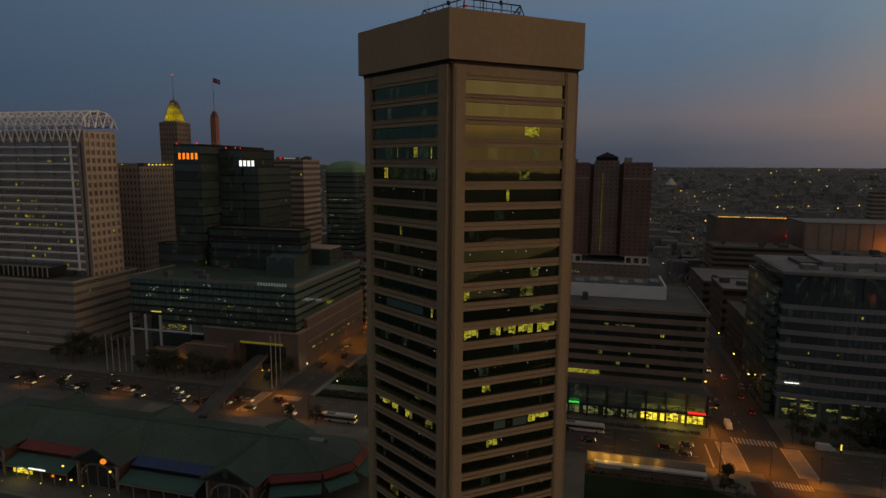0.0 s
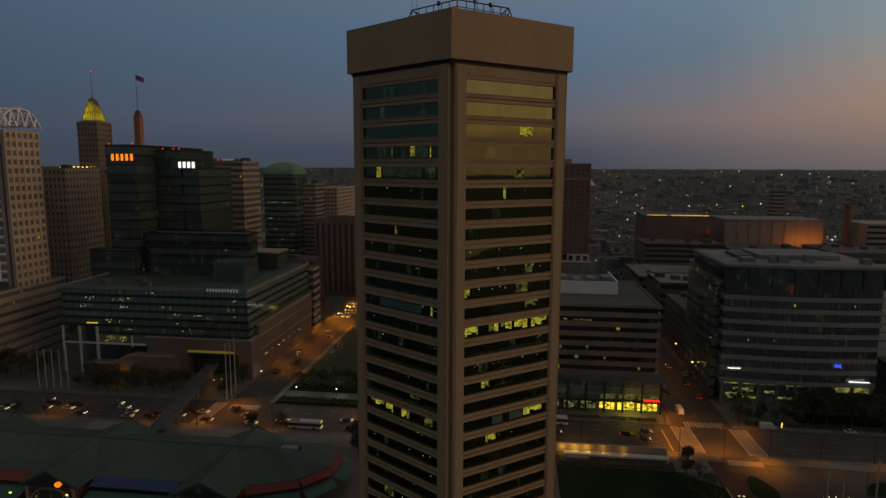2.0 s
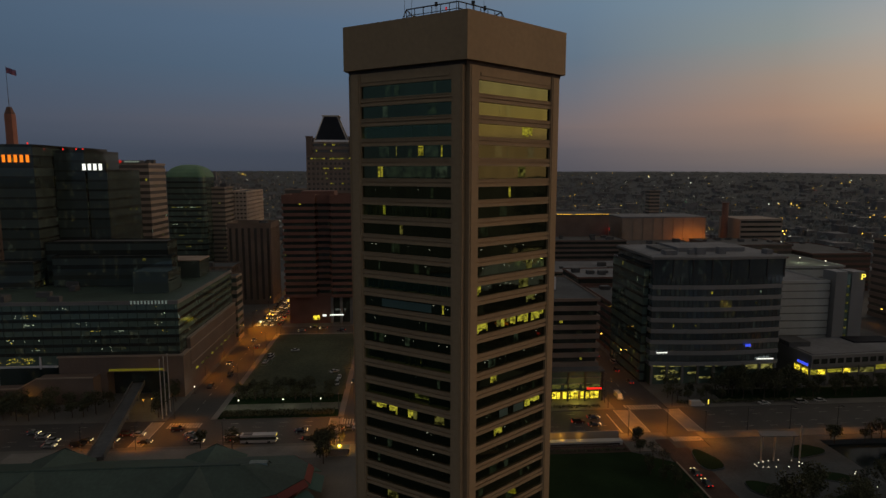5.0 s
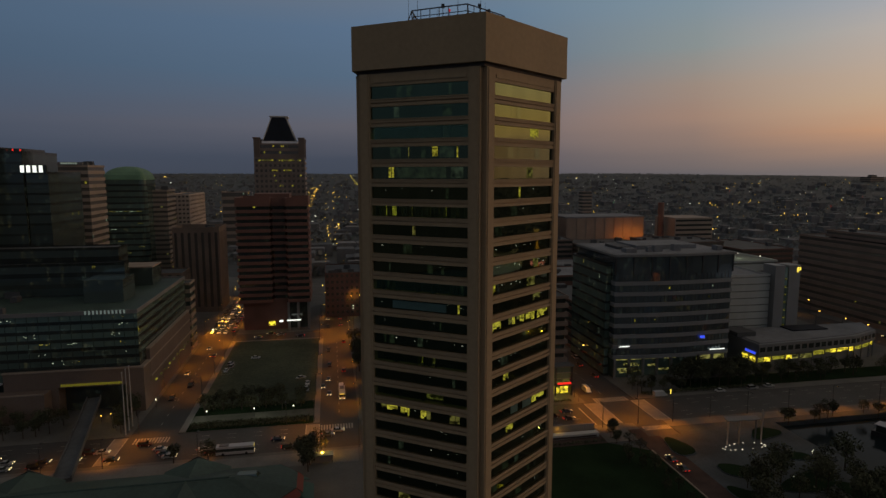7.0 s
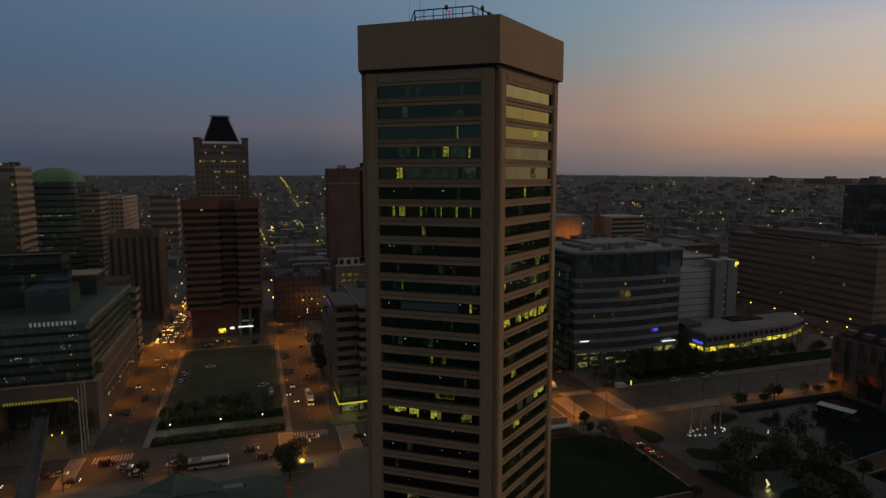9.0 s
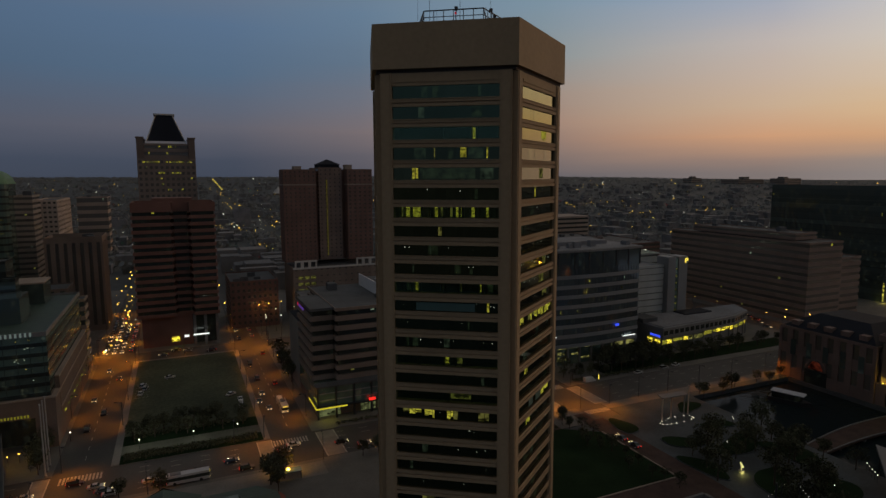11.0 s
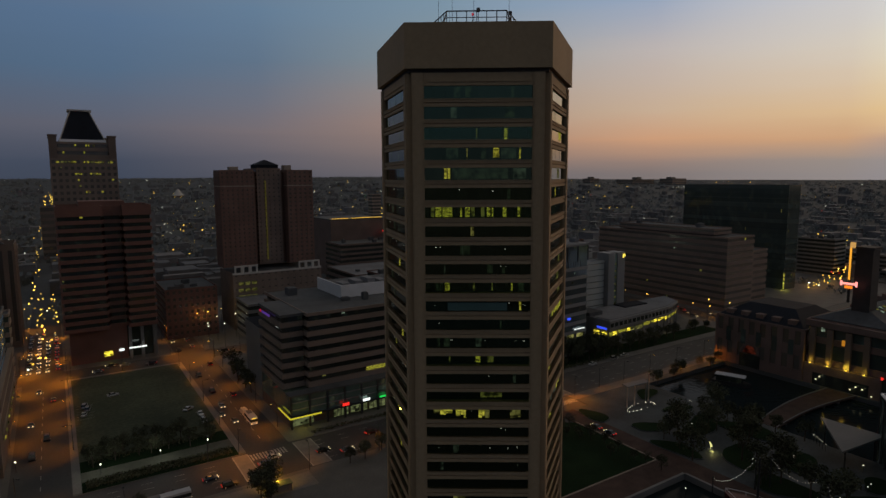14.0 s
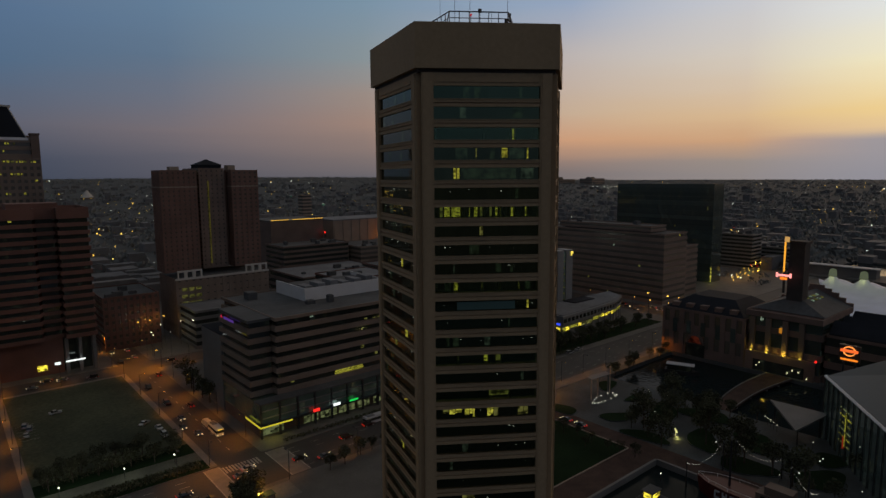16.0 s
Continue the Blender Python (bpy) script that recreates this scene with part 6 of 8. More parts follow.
# ---------------------------------------------------------------- waterside pavilion with green roofs
def slope(mb, x0, x1, ya, za, yb, zb, th=0.18):
    """A sloping slab between two edges that run along x."""
    return mb.add([(x0, ya, za), (x1, ya, za), (x1, yb, zb), (x0, yb, zb), (x0, ya, za - th), (x1, ya, za - th), (x1, yb, zb - th), (x0, yb, zb - th)],
                  [(0, 1, 2, 3), (7, 6, 5, 4), (0, 4, 5, 1), (1, 5, 6, 2), (2, 6, 7, 3), (3, 7, 4, 0)])


def pavilion():
    t = thing("market_pavilion", "long market pavilion with green hipped roofs and coloured awnings", "pavilion", (-95, 31, K))
    eave = [(-176, 9), (-58, 9), (-45, 14.5), (-39, 22), (-39.2, 31), (-44, 36.2), (-176, 36.2)]
    ridge = [(-158, 22), (-60, 22), (-57, 22.3), (-55, 22.6), (-55, 23), (-58, 23.4), (-158, 23.4)]
    wall = [(-174, 12), (-59, 12), (-47, 16.8), (-41.5, 23.5), (-41.6, 30.5), (-45.2, 34.4), (-174, 34.6)]
    part("wall", MB().prism(wall, K, 7.9), BRICK_DARK, t)
    part("main_roof", MB().prism(eave, 7.9, 8.2).prism(eave, 8.2, 12.4, ridge), ROOF_GREEN, t, "dark green standing-seam roof")
    part("ridge_cap", MB().rod((-158, 22.7, 12.45), (-56, 22.7, 12.45), 0.3), ROOF_GREEN, t)
    for x in (-152, -110.5, -67):
        for ya, yb, zr in ((2.0, 22.6, 12.6), (22.8, 37.8, 11.6)):
            part("gable_roof", MB().roof_gable_y(x - 9, x + 9, ya, yb, 8.1, zr), ROOF_GREEN, t, "green cross gable roof")
        for y, f in ((3.2, 1.9), (36.4, 37.7)):
            g = MB().add([(x - 7.4, f, 8.25), (x + 7.4, f, 8.25), (x, f, 11.9), (x - 7.4, f + 0.2, 8.25), (x + 7.4, f + 0.2, 8.25), (x, f + 0.2, 11.9)], [(0, 1, 2), (5, 4, 3), (0, 3, 4, 1), (1, 4, 5, 2), (2, 5, 3, 0)])
            part("gable_window", g, GLASS_BLACK, t, "dark glazed gable end")
            arch = MB().arc(x, y - 0.2, 6.2, 6.8, 4.2, 0.28)
            part("gable_arch", arch, STONE_TAN, t)
            for q in (-6.8, 6.8):
                part("gable_post", MB().box(x + q - 0.3, x + q + 0.3, y - 0.5, y + 0.1, K, 8), STONE_TAN, t)
        part("gable_base", MB().box(x - 7.2, x + 7.2, 3.4, 12, K, 7.9), BRICK_DARK, t)
        part("arch_glass", MB().box(x - 5.6, x + 5.6, 3.15, 3.36, 0.5, 6.2), GLASS_BLACK, t, "dark glazed opening under the gable arch")
        part("front_arch", MB().arc(x, 3.0, 3.4, 5.8, 3.9, 0.22, d=0.15), STONE_TAN, t)
        for q in (-3.6, 0, 3.6):
            part("arch_mullion", MB().box(x + q - 0.1, x + q + 0.1, 3.0, 3.14, 0.5, 6.6), STONE_TAN, t)
        part("gable_base", MB().box(x - 7.2, x + 7.2, 31.0, 36.2, K, 7.9), BRICK_DARK, t)
    for x0, x1, mt, nm in ((-142.5, -119.5, AWNING_RED, "red sloping awning"), (-101.5, -76.5, AWNING_BLUE, "blue sloping awning"), (-58, -57.6, AWNING_RED, "red sloping awning")):
        part("upper_awning", slope(MB(), x0, x1, 9.6, 8.4, 5.8, 6.9), mt, t, nm)
        part("lower_awning", slope(MB(), x0, x1, 6.0, 5.6, 0.8, 4.1), AWNING_TEAL, t, "teal lower awning")
        part("veranda_beam", MB().box(x0, x1, 0.8, 1.1, 3.5, 4.0), STONE_TAN, t)
        for k in range(6):
            x = x0 + (x1 - x0) * k / 5
            part("veranda_post", MB().box(x - 0.12, x + 0.12, 0.85, 1.05, K, 3.6), STONE_TAN, t)
    # awnings round the angled east end
    for (ax, ay), (bx, by) in zip(eave[1:5], eave[2:6]):
        dx, dy = bx - ax, by - ay
        l = math.hypot(dx, dy)
        nx, ny = dy / l, -dx / l
        for a0, z0, a1, z1, mt, nm in ((0.2, 8.1, 1.8, 6.7, AWNING_RED, "red angled awning"), (1.2, 5.4, 4.6, 4.0, AWNING_TEAL, "teal angled awning")):
            mb = MB().add([(ax + nx * a0, ay + ny * a0, z0), (bx + nx * a0, by + ny * a0, z0), (bx + nx * a1, by + ny * a1, z1), (ax + nx * a1, ay + ny * a1, z1),
                           (ax + nx * a0, ay + ny * a0, z0 - 0.2), (bx + nx * a0, by + ny * a0, z0 - 0.2), (bx + nx * a1, by + ny * a1, z1 - 0.2), (ax + nx * a1, ay + ny * a1, z1 - 0.2)],
                          [(3, 2, 1, 0), (4, 5, 6, 7), (0, 1, 5, 4), (1, 2, 6, 5), (2, 3, 7, 6), (3, 0, 4, 7)])
            part("end_awning", mb, mt, t, nm)
    part("skylight", MB().prism([(-56, 24), (-48, 24), (-48, 28), (-56, 28)], 9.2, 11.6, [(-54.5, 25), (-49.5, 25), (-49.5, 27), (-54.5, 27)]), GLASS_DARK, t, "blue-grey roof skylight")
    part("orange_sign", MB().arc(-106.9, 1.65, 9.2, 0.78, 0.6, 0.12, "x", 18, True).box(-107.5, -106.3, 1.5, 1.8, 9.08, 9.32), L_ORANGE, t, "round orange lit sign in the gable")
    part("shop_light", MB().box(-140, -133, 1.6, 1.9, 1.6, 3.6), SHOP, t, "bright shop front under the awning")
    part("shop_light", MB().box(-133, -127, 0.6, 0.8, 3.9, 4.3), L_WHITE, t, "white lit sign strip")
    for x, z, mt in ((-103.5, 7.0, L_YELLOW), (-120, 6.5, L_YELLOW), (-117.5, 2.5, L_YELLOW), (-124, 2.8, L_ORANGE), (-54, 3.0, L_YELLOW), (-47, 2.6, L_COOL), (-51, 2.4, L_ORANGE)):
        part("wall_lamp", MB().box(x - 0.28, x + 0.28, 0.3, 0.6, z, z + 0.42), mt, t, "small bright wall lamp")


pavilion()


def promenade_lights():
    rng = random.Random(88)
    first = None
    for k in range(22):
        x, y = -170 + k * 6.3 + rng.uniform(-2, 2), rng.uniform(-4.5, 0.2)
        if first is None:
            first = thing("promenade_light", "small warm post light on the promenade", "light", (x, y, K), "promenade lights")
            part("post", MB().cyl(x, y, K, 2.4, 0.05, 6), DARK_METAL, first)
            part("lens", MB().cyl(x, y, 2.4, 2.62, 0.11, 8), L_YELLOW, first)
        else:
            copy_thing(first, pose(x, y, K) @ Matrix.Scale(rng.uniform(0.7, 1.15), 4))


promenade_lights()


# ---------------------------------------------------------------- east waterfront: power station, stack, aquarium, boats
STACK_DARK = surface("sooty_dark_brick", (0.045, 0.038, 0.036), 0.85, var=0.3, big=0.2, fine=2.5)
L_DOOR = glow("door_lamp_light", (1.0, 0.92, 0.5), 1.0)


def power_station():
    t = thing("brick_power_station", "former red brick power station with tall floodlit pilasters", "power station", (215, 20, K))
    # north hall under a dark hipped roof
    office("", "", "", 192, 232, 16, 58, 23.5, 2, wall=BRICK_STATION, glass=GLASS_MUTED, roof=SLATE, band=0.42, pier=5.2, pier_w=2.6, pier_faces="SW", inset=0.5, lit=0.0, plant=0, thing_=t, seed=121)
    part("hall_roof", MB().prism([(193, 17), (232, 17), (232, 57), (193, 57)], 23.5, 29.5, [(204, 26), (222, 26), (222, 48), (204, 48)]), SLATE, t, "dark hipped roof over the hall")
    for k in range(5):
        part("dormer", MB().box(194.2, 197.5, 21 + k * 7.4, 24.5 + k * 7.4, 23.5, 26.2), BRICK_STATION, t)
        part("hall_window", MB().box(191.82, 191.98, 20.2 + k * 7.4, 22.6 + k * 7.4, 11, 18), GLASS_DARK, t)
    fan = MB().arc(191.6, 40, 7.0, 4.2, 4.2, 0.4, "y")
    part("entrance_arch", fan, BRICK_STATION, t)
    part("arch_light", MB().prism([(191.5, 36.6), (191.7, 36.6), (191.7, 43.4), (191.5, 43.4)], 7.0, 10.6, [(191.5, 38.5), (191.7, 38.5), (191.7, 41.5), (191.5, 41.5)]), glow("dim_red_arch", (0.55, 0.10, 0.05), 0.06, 0.6, 0.1), t, "dim red lit fan window")
    part("entrance_glass", MB().box(191.75, 191.95, 35, 45, K, 6.4), GLASS_BLACK, t)
    # front with pilasters standing on a plain ground storey
    office("", "", "", 194, 232, -16, 15.8, 29, 3, wall=BRICK_STATION, roof=SLATE, glass=GLASS_DARK, band=0.30, inset=0.5, lit=0.05, faces="W", plant=0, thing_=t, seed=122, mats=[ROOM_DIM, ROOM_COOL, ROOM_DIM])
    part("ground_storey", MB().box(192.4, 193.9, -14, 15.6, 5.6, 9.2).box(192.4, 193.9, -14, -10, K, 5.6).box(192.4, 193.9, 12, 15.6, K, 5.6), BRICK_STATION, t)
    part("entrance_recess", MB().box(193.0, 193.5, -10, 12, K, 5.6), GLASS_BLACK, t, "dark glazed ground floor")
    for y in (13.0, 6.1, -1.2, -8.0):
        part("pilaster", MB().box(192.7, 194, y - 1.1, y + 1.1, 9.2, 25.5), STONE_BROWN, t, "tall stone-faced pilaster")
        part("flood_lens", MB().box(192.1, 192.5, y - 0.3, y + 0.3, 9.3, 9.7), L_YELLOW, t, "small bright floodlight lens")
    part("cornice", MB().box(192.4, 232, -16.3, 15.9, 26, 28.6), BRICK_STATION, t)
    part("gable_roof", MB().add([(196, -16, 29), (232, -16, 29), (232, 15, 29), (196, 15, 29), (206, -0.5, 35.6), (232, -0.5, 35.6)], [(0, 3, 2, 1), (0, 1, 5, 4), (1, 2, 5), (2, 3, 4, 5), (3, 0, 4)]), ROOF_GREY, t, "grey gabled roof with skylights")
    for y_half, zs in ((3.2, 37.6), (6.4, 36.2), (9.6, 34.6), (12.6, 32.6), (15.8, 30.4)):
        part("gable_step", MB().box(232.05 + zs * 0.004, 233.3 - zs * 0.004, -0.5 - y_half, -0.5 + y_half, 26, zs), BRICK_STATION, t, "stepped brick gable end")
    for k in range(2):
        for j in range(4):
            y = -3.2 - k * 2.2
            z = 35.6 + (y + 0.5) * 0.426
            part("skylight", MB().add([(209.5 + j * 4, y, z + 0.12), (211.3 + j * 4, y, z + 0.12), (211.3 + j * 4, y - 1.2, z - 0.4), (209.5 + j * 4, y - 1.2, z - 0.4), (209.5 + j * 4, y, z + 0.32), (211.3 + j * 4, y, z + 0.32), (211.3 + j * 4, y - 1.2, z - 0.2), (209.5 + j * 4, y - 1.2, z - 0.2)],
                                      [(0, 1, 2, 3), (4, 7, 6, 5), (0, 4, 5, 1), (1, 5, 6, 2), (2, 6, 7, 3), (3, 7, 4, 0)]), ROOM_COOL if (k + j) % 2 else ROOM_DIM, t)
    office("", "", "", 196, 240, -44, -16.4, 22, 3, wall=BRICK_STATION, glass=GLASS_BLACK, roof=SLATE, lit=0.0, faces="W", plant=0, thing_=t, seed=123)
    for k in range(3):
        part("wing_roof", MB().roof_gable_y(198 + k * 14, 212 + k * 14, -44, -17, 22, 27), SLATE, t)
    part("red_lamp", MB().cyl(191.6, -14.7, 9.6, 10.5, 0.45, 8), L_RED, t)
    for y, z in ((10, 2.6), (8.6, 4.2), (-3.5, 2.0), (-5.5, 3.6), (-8, 3.3), (-11.4, 1.2)):
        part("door_lamp", MB().box(191.7, 192.0, y - 0.25, y + 0.25, z, z + 0.4), L_DOOR, t, "lamp over an entrance")
    part("niche_light", MB().box(193.3, 193.5, 0.3, 1.5, 19.5, 22), glow("amber_niche", (1.0, 0.38, 0.03), 0.4), t, "amber lit niche")
    for y, w in ((13.0, 110), (6.1, 170), (-1.2, 330), (-8.0, 60)):
        lamp("pilaster_floodlight", 191.9, y, 10.6, w, (1.0, 0.72, 0.06), 0.2)
    s = thing("brick_stack", "square dark brick smokestack with neon guitar-shaped sign", "chimney", (206, -1, K))
    part("shaft", MB().prism([(202.5, -4.2), (210, -4.2), (210, 3), (202.5, 3)], K, 60, [(203, -3.8), (209.5, -3.8), (209.5, 2.6), (203, 2.6)]), STACK_DARK, s)
    part("cap", MB().box(202.4, 210.1, -4.4, 3.2, 60, 61.2), STACK_DARK, s)
    n = thing("neon_guitar_sign", "tall orange neon sign shaped like a guitar on a frame", "neon sign", (200.5, 3.5, 37))
    part("frame", MB().box(200.8, 201.1, 3.0, 4.0, 37, 62.4), DARK_METAL, n)
    part("neck", MB().box(200.3, 200.6, 3.25, 3.95, 47, 62.5), glow("amber_neon", (1.0, 0.42, 0.04), 1.0), n, "amber neon neck")
    part("head", MB().box(200.2, 200.5, 1.9, 3.9, 60.8, 63.2), glow("pale_neon", (1.0, 0.55, 0.16), 0.55), n, "pale neon head")
    part("body", MB().box(200.2, 200.5, 0.4, 6.6, 44.8, 45.7).box(200.2, 200.5, 0.2, 1.0, 44.2, 46.4).box(200.2, 200.5, 6.0, 6.8, 44.2, 46.4), glow("white_neon", (1.0, 0.30, 0.26), 1.6), n, "white and red neon body")
    part("body_lower", MB().box(200.2, 200.5, 2.0, 5.0, 43.2, 44.4), L_ORANGE, n)
    r = thing("round_neon_sign", "round orange neon sign over a waterside bar", "neon sign", (172, -32, K))
    part("post", MB().cyl(173, -30, K, 18, 0.4, 8).cyl(173, -34, K, 18, 0.4, 8), DARK_METAL, r)
    ring = MB().arc(172, -32, 22.6, 2.0, 1.8, 0.22, "y", 24, True)
    part("ring", ring, glow("orange_neon", (1.0, 0.30, 0.06), 1.2), r, "orange neon ring")
    part("band", MB().box(171.7, 172, -35.0, -29.0, 22.2, 23.3), glow("red_orange_neon", (1.0, 0.16, 0.03), 1.0), r, "orange neon band")
    part("lower_band", MB().box(171.7, 172, -35.0, -29.2, 18.9, 19.6), L_ORANGE, r)
    part("backing", MB().box(172.3, 172.9, -35.6, -28.4, 18.2, 25), DARK_METAL, r)


power_station()


def aquarium():
    t = thing("glass_aquarium", "angular dark glass aquarium building with white roof edges", "aquarium", (130, -70, K))
    poly = [(84, -71), (110, -110), (168, -72), (136, -35)]
    part("glass_wall", MB().prism(poly, -1.0, 21.5), glazing("aquarium_wall_glass", (0.25, 0.34, 0.31), 0.12, 0.6, cells=0.010), t)
    part("glass_roof", MB().prism(poly, 21.6, 40, [(112, -82), (121, -94), (140, -80), (132, -66)]), glazing("aquarium_roof_glass", (0.022, 0.030, 0.036), 0.3, 0.5), t, "sloping glass roof")
    edge = MB()
    for p, q in zip(poly, poly[1:] + poly[:1]):
        edge.rod((*p, 21.6), (*q, 21.6), 0.5)
    part("roof_edge", edge, WHITE_METAL, t, "white roof edge beam")
    u = (Vector(poly[3]) - Vector(poly[0])).normalized()
    nrm = Vector((-u.y, u.x))
    for i in range(16):
        p = Vector(poly[0]).lerp(Vector(poly[3]), i / 15) + nrm * 0.2
        part("mullion", MB().box(p.x - 0.12, p.x + 0.12, p.y - 0.12, p.y + 0.12, -0.8, 21.4), DARK_METAL, t)
    for i in range(6):
        p = Vector(poly[0]).lerp(Vector(poly[3]), 0.62) + nrm * 0.12
        q = Vector(poly[0]).lerp(Vector(poly[3]), 0.76) + nrm * 0.12
        z = 5.5 + i * 2.2
        part("lit_floor", MB().rod((p.x, p.y, z), (q.x, q.y, z), 0.16, 4), (ROOM_DIM, ROOM, SHOP_DIM)[i % 3], t, "thin lit floor edge")
    p = Vector(poly[0]).lerp(Vector(poly[3]), 0.68) + nrm * 0.15
    part("lit_stair", MB().box(p.x - 0.15, p.x + 0.15, p.y, p.y + 0.2, 5, 16), ROOM, t)
    part("red_exhibit_light", MB().box(p.x + 0.5, p.x + 1.2, p.y + 0.5, p.y + 0.8, 4, 8), glow("red_exhibit", (1.0, 0.08, 0.03), 0.16), t)
    c = thing("sail_canopy", "pale triangular canopy roof beside the aquarium", "canopy", (127, -30, K))
    tri = [(134.8, -18), (112, -34.6), (135.6, -37)]
    part("roof", MB().prism(tri, 8.0, 8.5), STONE_GREY, c)
    for x, y in ((133, -20.5), (115, -34.2), (133.8, -35)):
        part("post", MB().cyl(x, y, K if x < 133 else -1.7, 8, 0.25, 8), DARK_METAL, c)


aquarium()


def boats():
    t = thing("tour_boat", "small dark tour boat with white flat roof moored at the quay", "boat", (166.5, 33.8, -1.6))
    M = Matrix.Translation((166.5, 33.8, 0)) @ Matrix.Rotation(radians(-68), 4, "Z")
    hull = MB()
    hull.M = M
    hull.prism([(-7, -2.3), (5.5, -2.3), (8.5, 0), (5.5, 2.3), (-7, 2.3)], -1.9, 0.2)
    part("hull", hull, DARK_METAL, t)
    cab = MB()
    cab.M = M
    cab.box(-5.8, 5.0, -1.9, 1.9, 0.2, 2.7)
    part("cabin", cab, GLASS_BLACK, t)
    rf = MB()
    rf.M = M
    rf.box(-6.3, 6.1, -2.3, 2.3, 2.7, 2.95)
    part("roof", rf, WHITE_WALL, t, "white flat roof")
    s = thing("lightship", "red-hulled museum ship with white lettering at the quay", "ship", (70.6, -43, -1.6))
    M = Matrix.Translation((70.6, -43, 0)) @ Matrix.Rotation(radians(90), 4, "Z")
    hull = MB()
    hull.M = M
    o = [(-20, -2.5), (-16, -3.9), (10, -4.1), (16, -2.8), (20.5, 0), (16, 2.8), (10, 4.1), (-16, 3.9), (-20, 2.5)]
    hull.prism([(x * 0.95, y * 0.88) for x, y in o], -2.2, 3.2, o)
    part("hull", hull, surface("red_hull", (0.085, 0.010, 0.009), 0.5, var=0.25), s)
    rl = MB()
    rl.M = M
    for (ax, ay), (bx, by) in zip(o, o[1:] + o[:1]):
        rl.rod((ax * 0.98, ay * 0.96, 4.2), (bx * 0.98, by * 0.96, 4.2), 0.05).rod((ax * 0.98, ay * 0.96, 3.2), (ax * 0.98, ay * 0.96, 4.2), 0.05)
    part("deck_rail", rl, WHITE_METAL, s)
    dk = MB()
    dk.M = M
    dk.box(-14, 3, -2.4, 2.4, 3.2, 5.6).box(-6, 1, -1.9, 1.9, 5.6, 7.8)
    part("deckhouse", dk, STONE_BROWN, s)
    for k in range(6):
        wn = MB()
        wn.M = M
        wn.box(-13 + k * 2.7, -11.8 + k * 2.7, 2.4, 2.46, 4.1, 5.0)
        part("deckhouse_window", wn, GLASS_BLACK, s)
    ms = MB()
    ms.M = M
    ms.cyl(11, 0, 3.2, 17, 0.35, 8, 0.2)
    part("mast", ms, DARK_METAL, s)
    ms = MB()
    ms.M = M
    ms.cyl(-9, 0, 5.6, 15, 0.3, 8, 0.15)
    part("mast", ms, DARK_METAL, s)
    # capital letters on the hull side: strokes as (from, to, bottom, top) of a letter one wide and one high
    strokes = {"C": ((0, 0.2, 0, 1), (0.2, 1, 0, 0.17), (0.2, 1, 0.83, 1)),
               "H": ((0, 0.2, 0, 1), (0.8, 1, 0, 1), (0.2, 0.8, 0.42, 0.58)),
               "E": ((0, 0.2, 0, 1), (0.2, 1, 0, 0.17), (0.2, 0.85, 0.42, 0.58), (0.2, 1, 0.83, 1))}
    for i, ch in enumerate("CHE"):
        lt = MB()
        lt.M = M
        for a, b, c, d in strokes[ch]:
            x = 13.4 - i * 2.2
            lt.box(x - b * 1.35, x - a * 1.35, 3.74, 4.16, 0.3 + c * 2.1, 0.3 + d * 2.1)
        part("hull_letter", lt, WHITE_WALL, s, "white painted capital letter on the hull")
    # floating dock with a lit booth
    d = thing("floating_dock", "low grey floating dock in the basin", "dock", (55, -17, -1.6))
    part("deck", MB().box(50, 58.5, -20.5, -14.5, -1.9, -1.0), ROOF_GREY, d)
    part("edge_beam", MB().box(50, 58.5, -14.5, -14.2, -1.9, -0.8), DARK_METAL, d)
    bt = thing("ticket_booth", "small dark booth with a yellow lit opening on the dock", "booth", (54, -17.4, -1.0))
    part("wall", MB().box(52.4, 56.6, -18.6, -15.6, -1.0, 1.6), DARK_METAL, bt)
    part("roof", MB().box(52.0, 57.0, -19.0, -15.2, 1.6, 1.85), ROOF_GREY, bt)
    part("lit_opening", MB().box(52.34, 52.4, -18.3, -15.9, -0.2, 1.3).box(52.7, 56.3, -18.66, -18.6, -0.2, 1.3), SHOP, bt, "yellow lit opening")
    ml = thing("mooring_light", "small white light on a pile in the basin", "light", (66.4, -13.2, -1.6))
    part("post", MB().cyl(66.4, -13.2, -2.2, 0.9, 0.09, 6), DARK_METAL, ml)
    part("lens", MB().cyl(66.4, -13.2, 0.9, 1.12, 0.12, 8), L_COOL, ml)
    # lit shelter on the pavement before the pavilion
    sh = thing("bus_shelter", "glazed bus shelter lit amber on the pavement", "shelter", (-32.6, 52, 0.165))
    for x in (-36, -29.4):
        for y in (50.9, 53.3):
            part("post", MB().box(x - 0.08, x + 0.08, y - 0.08, y + 0.08, 0.165, 2.6), DARK_METAL, sh)
    part("roof", MB().box(-36.3, -29.1, 50.5, 53.7, 2.6, 2.75), GLASS_TEAL, sh)
    part("back_panel", MB().box(-35.9, -29.5, 50.88, 50.94, 0.4, 2.5), STONE_TAN, sh)
    part("lamp", MB().box(-34.5, -31, 51.9, 52.1, 2.5, 2.58), L_SODIUM, sh, "amber strip lamp under the roof")
    lamp("shelter_light", -32.7, 54.2, 3.4, 1300, (1.0, 0.45, 0.03), 0.3)


boats()


